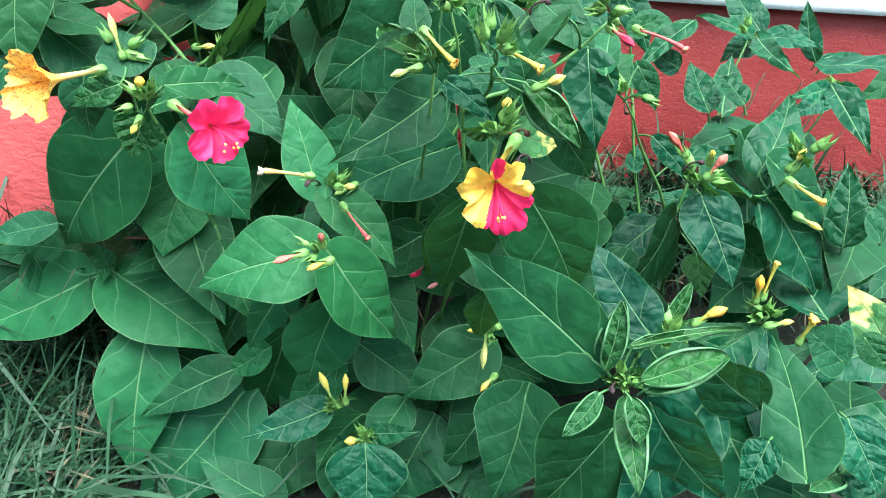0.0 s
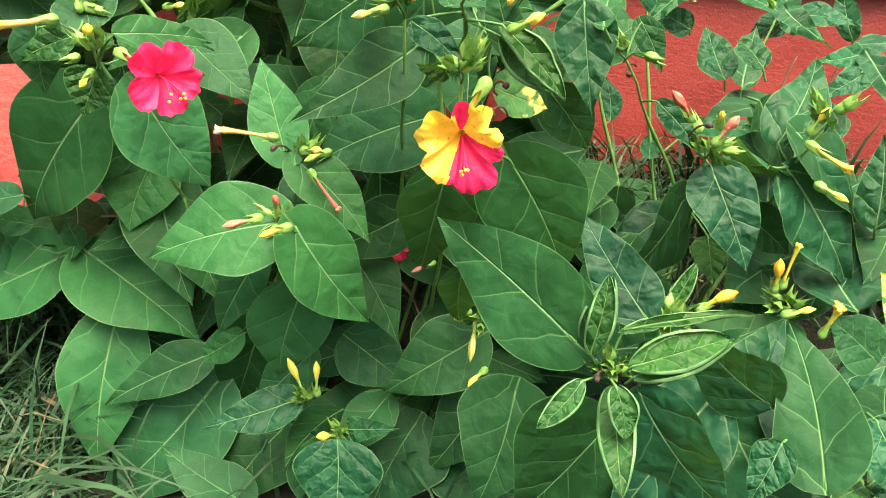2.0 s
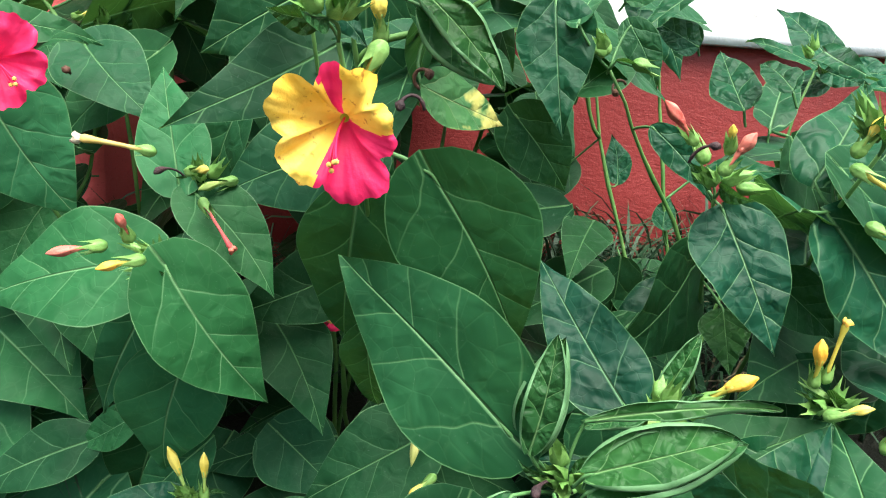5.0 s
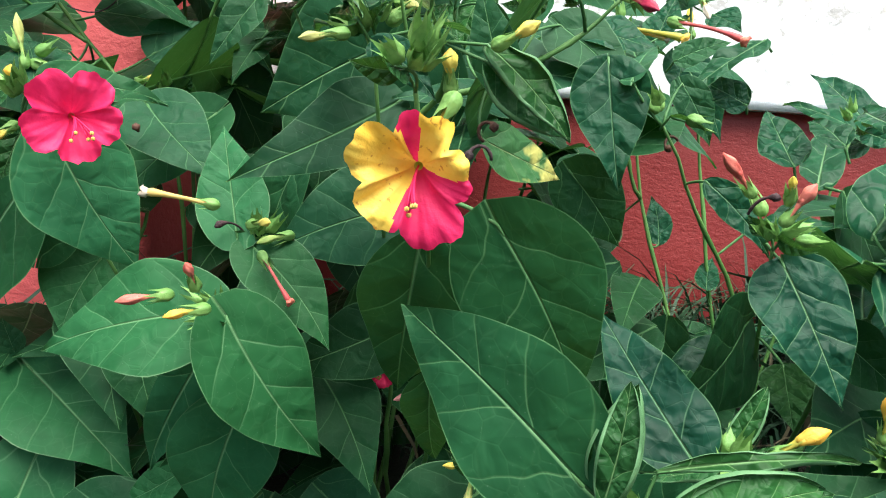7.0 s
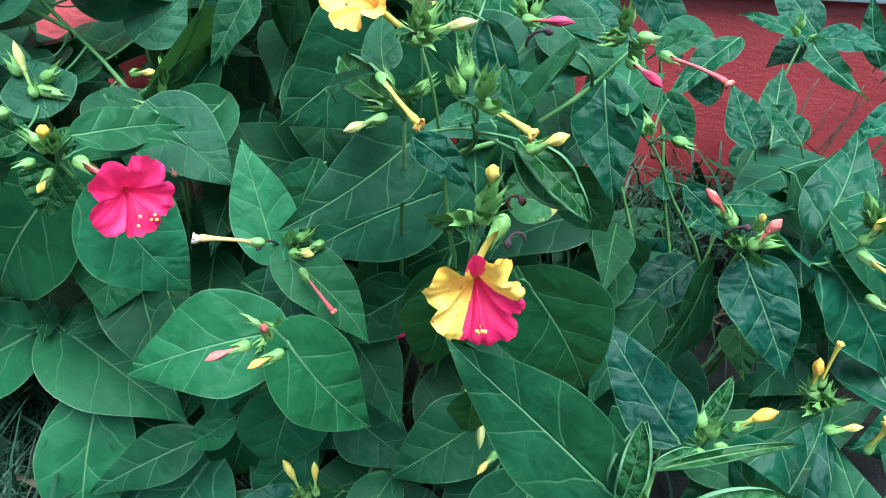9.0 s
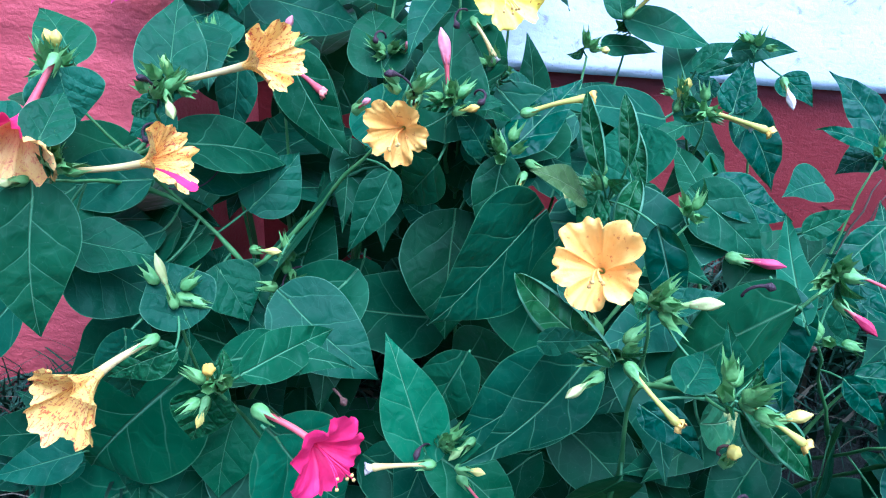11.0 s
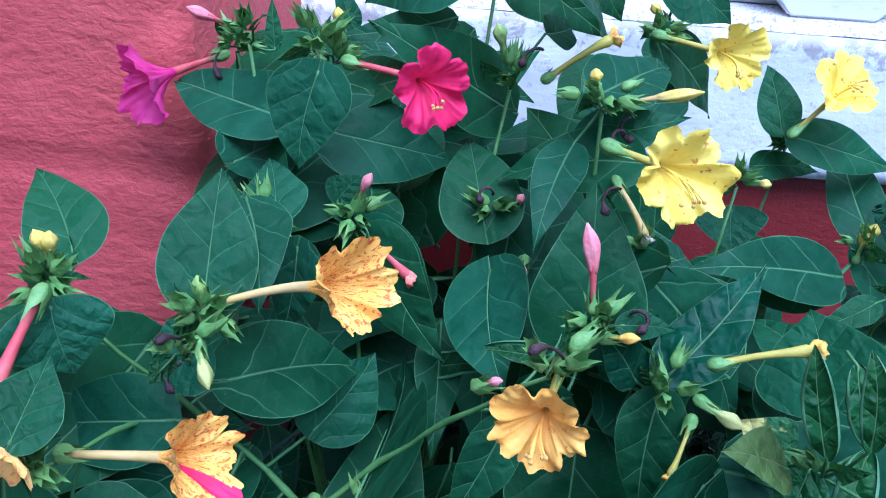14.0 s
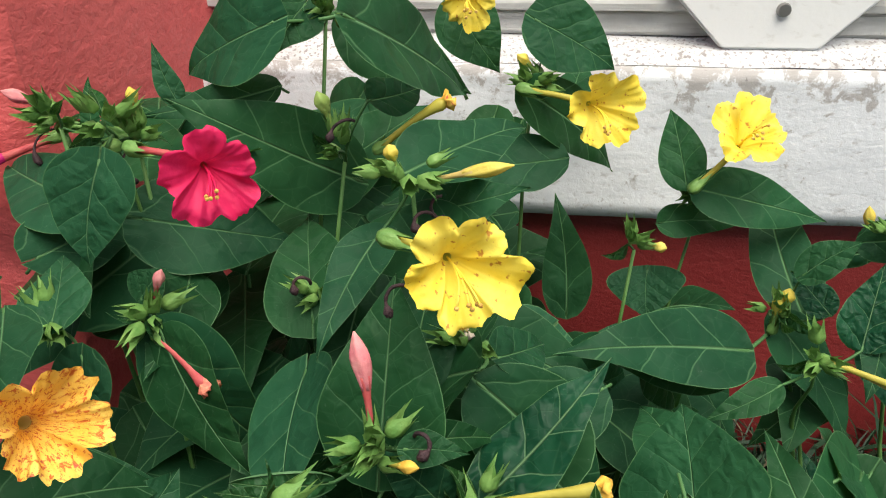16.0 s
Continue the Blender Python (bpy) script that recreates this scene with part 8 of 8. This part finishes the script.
leaf(PLANTS[0], (-0.031, 0.631, 0.415), (-0.083, 0.624, 0.411), 0.029, (0.05, -0.69, 0.72), "s")
leaf(PLANTS[2], (-0.189, 0.554, 0.37), (-0.239, 0.588, 0.361), 0.036, (-0.39, -0.35, 0.85), "s")
leaf(PLANTS[2], (-0.274, 0.547, 0.291), (-0.226, 0.555, 0.316), 0.028, (-0.23, -0.71, 0.66), "s")
leaf(PLANTS[2], (-0.218, 0.633, 0.283), (-0.227, 0.587, 0.261), 0.031, (-0.18, -0.39, 0.90), "s")
leaf(PLANTS[0], (-0.06, 0.514, 0.377), (-0.013, 0.516, 0.311), 0.041, (0.48, -0.82, 0.31), "s")
leaf(PLANTS[1], (0.206, 0.514, 0.158), (0.195, 0.426, 0.161), 0.048, (0.08, 0.02, 1.00), "c")
leaf(PLANTS[2], (-0.233, 0.545, 0.21), (-0.261, 0.537, 0.17), 0.033, (-0.37, -0.83, 0.42), "m")
leaf(PLANTS[2], (-0.272, 0.508, 0.311), (-0.311, 0.437, 0.304), 0.055, (0.55, -0.37, 0.75), "s")
leaf(PLANTS[2], (-0.25, 0.537, 0.289), (-0.21, 0.515, 0.29), 0.024, (-0.39, -0.68, 0.62), "s")
leaf(PLANTS[0], (-0.026, 0.705, 0.413), (-0.017, 0.75, 0.435), 0.028, (-0.17, -0.40, 0.90), "s")
leaf(PLANTS[0], (-0.024, 0.442, 0.33), (-0.032, 0.462, 0.26), 0.047, (0.26, -0.92, -0.30), "s")
leaf(PLANTS[2], (-0.175, 0.46, 0.239), (-0.248, 0.485, 0.242), 0.053, (-0.10, -0.40, 0.91), "m")
leaf(PLANTS[0], (-0.092, 0.731, 0.28), (-0.065, 0.74, 0.211), 0.044, (0.42, -0.90, 0.05), "s")
leaf(PLANTS[2], (-0.208, 0.535, 0.318), (-0.269, 0.521, 0.283), 0.039, (-0.25, -0.66, 0.70), "s")
leaf(PLANTS[0], (0.064, 0.496, 0.32), (0.121, 0.516, 0.285), 0.049, (0.57, -0.33, 0.75), "s")
leaf(PLANTS[1], (0.071, 0.61, 0.242), (0.042, 0.589, 0.208), 0.032, (0.14, -0.89, 0.42), "m")
leaf(PLANTS[1], (0.186, 0.428, 0.189), (0.16, 0.436, 0.144), 0.027, (-0.58, -0.79, 0.20), "c")
leaf(PLANTS[1], (0.216, 0.526, 0.236), (0.249, 0.48, 0.175), 0.052, (-0.10, -0.82, 0.56), "c")
leaf(PLANTS[2], (-0.158, 0.581, 0.329), (-0.188, 0.51, 0.326), 0.048, (0.10, -0.09, 0.99), "s")
leaf(PLANTS[2], (-0.247, 0.493, 0.342), (-0.27, 0.414, 0.329), 0.053, (0.56, -0.29, 0.78), "s")
leaf(PLANTS[0], (-0.023, 0.475, 0.323), (0.06, 0.464, 0.319), 0.054, (-0.07, -0.75, 0.66), "s")
leaf(PLANTS[1], (0.18, 0.71, 0.101), (0.163, 0.652, 0.038), 0.055, (-0.14, -0.71, 0.69), "m")
leaf(PLANTS[1], (0.074, 0.501, 0.231), (0.004, 0.475, 0.205), 0.043, (-0.04, -0.64, 0.77), "m")
leaf(PLANTS[1], (0.189, 0.665, 0.112), (0.167, 0.711, 0.154), 0.034, (0.02, -0.67, 0.74), "c")
leaf(PLANTS[1], (0.248, 0.696, 0.144), (0.315, 0.666, 0.144), 0.049, (-0.22, -0.48, 0.85), "m")
leaf(PLANTS[1], (0.357, 0.727, 0.129), (0.435, 0.735, 0.173), 0.050, (-0.26, -0.77, 0.58), "c")
leaf(PLANTS[2], (-0.242, 0.618, 0.161), (-0.175, 0.643, 0.121), 0.041, (0.56, -0.54, 0.62), "m")
leaf(PLANTS[2], (-0.311, 0.517, 0.104), (-0.265, 0.538, 0.051), 0.049, (0.72, -0.57, 0.40), "m")
leaf(PLANTS[2], (-0.241, 0.557, 0.312), (-0.212, 0.511, 0.302), 0.033, (-0.26, -0.36, 0.90), "s")
leaf(PLANTS[2], (-0.165, 0.589, 0.374), (-0.155, 0.662, 0.392), 0.041, (-0.14, -0.22, 0.97), "s")
leaf(PLANTS[2], (-0.2, 0.544, 0.326), (-0.167, 0.516, 0.297), 0.032, (0.10, -0.66, 0.74), "s")
leaf(PLANTS[1], (0.147, 0.54, 0.187), (0.094, 0.507, 0.142), 0.039, (-0.19, -0.67, 0.72), "c")
leaf(PLANTS[1], (0.207, 0.463, 0.277), (0.185, 0.433, 0.25), 0.028, (0.24, -0.74, 0.63), "c")
leaf(PLANTS[2], (-0.295, 0.539, 0.374), (-0.29, 0.499, 0.351), 0.027, (-0.16, -0.51, 0.85), "s")
leaf(PLANTS[0], (-0.049, 0.617, 0.359), (-0.073, 0.588, 0.313), 0.033, (-0.44, -0.64, 0.63), "s")
leaf(PLANTS[2], (-0.24, 0.732, 0.111), (-0.248, 0.693, 0.089), 0.029, (-0.29, -0.43, 0.86), "m")
leaf(PLANTS[2], (-0.246, 0.556, 0.146), (-0.294, 0.553, 0.147), 0.032, (0.05, -0.65, 0.76), "m")
leaf(PLANTS[1], (0.21, 0.642, 0.171), (0.159, 0.641, 0.175), 0.026, (0.06, -0.74, 0.67), "c")
leaf(PLANTS[0], (0.047, 0.567, 0.286), (0.051, 0.522, 0.257), 0.028, (-0.12, -0.54, 0.83), "s")
leaf(PLANTS[2], (-0.223, 0.487, 0.316), (-0.259, 0.542, 0.301), 0.037, (-0.38, 0.00, 0.93), "s")
leaf(PLANTS[2], (-0.252, 0.554, 0.277), (-0.252, 0.513, 0.246), 0.033, (-0.20, -0.59, 0.78), "s")
leaf(PLANTS[1], (0.065, 0.529, 0.336), (0.086, 0.579, 0.311), 0.031, (0.78, -0.01, 0.63), "s")
leaf(PLANTS[2], (-0.273, 0.534, 0.281), (-0.314, 0.478, 0.258), 0.046, (0.41, -0.59, 0.69), "s")
leaf(PLANTS[1], (0.196, 0.512, 0.268), (0.134, 0.457, 0.262), 0.049, (-0.02, -0.09, 1.00), "m")
leaf(PLANTS[1], (0.145, 0.351, 0.139), (0.186, 0.403, 0.176), 0.051, (0.15, -0.65, 0.74), "c")
leaf(PLANTS[1], (0.076, 0.508, 0.15), (0.027, 0.467, 0.172), 0.036, (0.56, -0.21, 0.80), "m")
leaf(PLANTS[2], (-0.175, 0.688, 0.303), (-0.201, 0.646, 0.254), 0.038, (0.34, -0.80, 0.49), "s")
leaf(PLANTS[0], (0.058, 0.513, 0.099), (0.116, 0.459, 0.086), 0.049, (-0.29, -0.51, 0.81), "m")
leaf(PLANTS[0], (-0.059, 0.502, 0.39), (-0.103, 0.534, 0.337), 0.042, (-0.79, -0.08, 0.61), "s")
leaf(PLANTS[0], (-0.097, 0.631, 0.325), (-0.142, 0.604, 0.306), 0.034, (-0.21, -0.30, 0.93), "s")
leaf(PLANTS[2], (-0.114, 0.497, 0.102), (-0.189, 0.483, 0.096), 0.042, (0.02, -0.42, 0.91), "m")
leaf(PLANTS[0], (-0.09, 0.505, 0.155), (-0.105, 0.585, 0.151), 0.051, (-0.17, 0.02, 0.98), "m")
leaf(PLANTS[1], (0.342, 0.631, 0.173), (0.333, 0.578, 0.113), 0.052, (-0.09, -0.74, 0.67), "c")
leaf(PLANTS[1], (0.073, 0.485, 0.29), (0.104, 0.51, 0.314), 0.033, (-0.06, -0.66, 0.75), "s")
leaf(PLANTS[0], (0.024, 0.542, 0.264), (0.057, 0.576, 0.209), 0.047, (0.87, -0.08, 0.49), "m")
leaf(PLANTS[1], (0.218, 0.737, 0.202), (0.295, 0.702, 0.21), 0.045, (-0.38, -0.68, 0.63), "c")
leaf(PLANTS[1], (0.179, 0.58, 0.227), (0.223, 0.572, 0.246), 0.029, (-0.37, -0.71, 0.60), "c")
leaf(PLANTS[2], (-0.204, 0.606, 0.409), (-0.146, 0.568, 0.437), 0.039, (-0.60, -0.38, 0.71), "s")
leaf(PLANTS[2], (-0.321, 0.52, 0.131), (-0.369, 0.483, 0.151), 0.038, (0.61, -0.42, 0.68), "m")
leaf(PLANTS[0], (-0.083, 0.578, 0.358), (-0.008, 0.566, 0.333), 0.042, (0.11, -0.73, 0.68), "s")
leaf(PLANTS[1], (0.118, 0.485, 0.159), (0.141, 0.436, 0.104), 0.044, (0.32, -0.64, 0.70), "m")
leaf(PLANTS[0], (0.013, 0.519, 0.342), (0.001, 0.564, 0.336), 0.030, (-0.30, 0.05, 0.95), "s")
leaf(PLANTS[2], (-0.249, 0.636, 0.171), (-0.227, 0.597, 0.134), 0.036, (0.31, -0.55, 0.78), "m")
leaf(PLANTS[2], (-0.194, 0.552, 0.314), (-0.232, 0.6, 0.278), 0.043, (-0.47, 0.26, 0.85), "s")
leaf(PLANTS[0], (-0.129, 0.686, 0.178), (-0.07, 0.749, 0.195), 0.055, (0.37, -0.54, 0.76), "m")
leaf(PLANTS[2], (-0.243, 0.545, 0.296), (-0.185, 0.551, 0.312), 0.041, (-0.12, -0.72, 0.68), "s")
leaf(PLANTS[2], (-0.215, 0.501, 0.289), (-0.25, 0.442, 0.292), 0.036, (0.53, -0.27, 0.80), "s")
leaf(PLANTS[1], (0.315, 0.73, 0.289), (0.361, 0.709, 0.298), 0.029, (-0.37, -0.45, 0.82), "c")
leaf(PLANTS[1], (0.207, 0.525, 0.221), (0.248, 0.531, 0.246), 0.033, (-0.37, -0.59, 0.72), "m")
leaf(PLANTS[0], (-0.045, 0.725, 0.323), (-0.024, 0.672, 0.339), 0.030, (-0.22, 0.20, 0.96), "s")
leaf(PLANTS[2], (-0.232, 0.621, 0.294), (-0.17, 0.644, 0.299), 0.043, (0.14, -0.56, 0.82), "s")
leaf(PLANTS[2], (-0.284, 0.527, 0.044), (-0.234, 0.592, 0.038), 0.052, (0.21, -0.08, 0.97), "m")
leaf(PLANTS[2], (-0.188, 0.458, 0.201), (-0.15, 0.411, 0.139), 0.054, (0.16, -0.74, 0.66), "m")
leaf(PLANTS[2], (-0.317, 0.547, 0.144), (-0.289, 0.546, 0.096), 0.035, (0.71, -0.56, 0.44), "m")
leaf(PLANTS[1], (0.064, 0.705, 0.215), (0.001, 0.731, 0.25), 0.051, (0.20, -0.58, 0.79), "m")
leaf(PLANTS[0], (0.045, 0.68, 0.287), (0.075, 0.662, 0.238), 0.037, (0.56, -0.61, 0.56), "s")
leaf(PLANTS[2], (-0.306, 0.55, 0.124), (-0.25, 0.551, 0.136), 0.037, (-0.16, -0.62, 0.77), "m")
leaf(PLANTS[2], (-0.301, 0.548, 0.317), (-0.267, 0.522, 0.273), 0.032, (0.03, -0.85, 0.53), "s")
leaf(PLANTS[2], (-0.283, 0.508, 0.152), (-0.324, 0.489, 0.141), 0.031, (0.03, -0.55, 0.84), "m")
leaf(PLANTS[2], (-0.198, 0.614, 0.285), (-0.239, 0.591, 0.28), 0.032, (0.16, -0.49, 0.86), "s")
leaf(PLANTS[2], (-0.279, 0.525, 0.075), (-0.323, 0.516, 0.062), 0.029, (0.01, -0.84, 0.54), "m")
leaf(PLANTS[2], (-0.197, 0.649, 0.17), (-0.212, 0.733, 0.149), 0.052, (0.07, 0.25, 0.97), "m")
leaf(PLANTS[1], (0.173, 0.424, 0.157), (0.184, 0.465, 0.191), 0.031, (-0.02, -0.63, 0.78), "c")
leaf(PLANTS[2], (-0.22, 0.568, 0.32), (-0.16, 0.59, 0.277), 0.041, (0.60, -0.57, 0.56), "s")
leaf(PLANTS[1], (0.088, 0.553, 0.32), (0.061, 0.529, 0.285), 0.029, (-0.36, -0.62, 0.70), "s")
leaf(PLANTS[1], (0.107, 0.543, 0.198), (0.102, 0.553, 0.141), 0.030, (0.33, -0.93, -0.19), "m")
leaf(PLANTS[2], (-0.24, 0.514, 0.185), (-0.281, 0.532, 0.162), 0.030, (-0.56, -0.66, 0.50), "m")
leaf(PLANTS[0], (-0.003, 0.466, 0.084), (0.021, 0.533, 0.135), 0.058, (-0.03, -0.60, 0.80), "m")
leaf(PLANTS[2], (-0.224, 0.721, 0.41), (-0.167, 0.67, 0.404), 0.040, (0.08, -0.03, 1.00), "s")
leaf(PLANTS[1], (0.156, 0.395, 0.255), (0.156, 0.455, 0.237), 0.043, (0.50, 0.25, 0.83), "c")
leaf(PLANTS[0], (-0.067, 0.544, 0.365), (-0.078, 0.627, 0.35), 0.047, (-0.66, 0.04, 0.75), "s")
leaf(PLANTS[0], (-0.112, 0.578, 0.378), (-0.121, 0.532, 0.342), 0.034, (-0.02, -0.61, 0.79), "s")
leaf(PLANTS[1], (0.208, 0.464, 0.189), (0.149, 0.403, 0.178), 0.060, (0.37, -0.50, 0.78), "m")
leaf(PLANTS[2], (-0.248, 0.695, 0.42), (-0.223, 0.633, 0.406), 0.036, (-0.04, -0.23, 0.97), "s")
leaf(PLANTS[2], (-0.221, 0.722, 0.379), (-0.238, 0.661, 0.341), 0.042, (0.36, -0.56, 0.74), "s")
leaf(PLANTS[2], (-0.273, 0.496, 0.309), (-0.213, 0.51, 0.291), 0.037, (0.35, -0.34, 0.87), "s")
leaf(PLANTS[0], (0.029, 0.593, 0.254), (0.058, 0.534, 0.227), 0.044, (0.05, -0.40, 0.91), "m")
leaf(PLANTS[0], (-0.094, 0.735, 0.31), (-0.012, 0.739, 0.319), 0.055, (-0.05, -0.67, 0.75), "s")
leaf(PLANTS[2], (-0.222, 0.555, 0.375), (-0.17, 0.608, 0.42), 0.058, (0.10, -0.70, 0.71), "s")
leaf(PLANTS[1], (0.17, 0.408, 0.27), (0.211, 0.411, 0.226), 0.041, (0.58, -0.65, 0.49), "m")
leaf(PLANTS[2], (-0.208, 0.534, 0.387), (-0.238, 0.526, 0.353), 0.026, (-0.18, -0.91, 0.38), "s")
leaf(PLANTS[2], (-0.29, 0.524, 0.287), (-0.229, 0.466, 0.317), 0.051, (-0.65, -0.33, 0.68), "s")
leaf(PLANTS[2], (-0.214, 0.475, 0.263), (-0.205, 0.479, 0.214), 0.032, (0.08, -0.99, -0.08), "m")
leaf(PLANTS[2], (-0.227, 0.545, 0.398), (-0.21, 0.596, 0.395), 0.034, (0.54, -0.13, 0.83), "s")
leaf(PLANTS[0], (0.044, 0.661, 0.265), (0.002, 0.659, 0.241), 0.032, (-0.23, -0.83, 0.51), "m")
leaf(PLANTS[2], (-0.266, 0.521, 0.324), (-0.322, 0.506, 0.312), 0.030, (0.00, -0.62, 0.78), "s")
leaf(PLANTS[2], (-0.274, 0.501, 0.163), (-0.244, 0.442, 0.147), 0.040, (0.30, -0.10, 0.95), "m")
leaf(PLANTS[2], (-0.336, 0.475, 0.262), (-0.297, 0.512, 0.286), 0.030, (0.16, -0.65, 0.75), "m")
leaf(PLANTS[2], (-0.249, 0.616, 0.361), (-0.22, 0.614, 0.326), 0.031, (0.58, -0.64, 0.50), "s")
leaf(PLANTS[1], (0.084, 0.552, 0.32), (0.04, 0.487, 0.328), 0.050, (0.64, -0.36, 0.68), "s")
leaf(PLANTS[2], (-0.173, 0.555, 0.39), (-0.172, 0.509, 0.373), 0.028, (0.40, -0.32, 0.86), "s")
leaf(PLANTS[1], (0.16, 0.566, 0.245), (0.157, 0.521, 0.252), 0.025, (0.19, 0.13, 0.97), "m")
leaf(PLANTS[2], (-0.245, 0.597, 0.384), (-0.199, 0.523, 0.389), 0.057, (-0.56, -0.29, 0.78), "s")
leaf(PLANTS[1], (0.083, 0.63, 0.32), (0.066, 0.577, 0.305), 0.033, (0.12, -0.31, 0.94), "s")
leaf(PLANTS[2], (-0.204, 0.677, 0.39), (-0.224, 0.737, 0.429), 0.039, (0.08, -0.53, 0.85), "s")
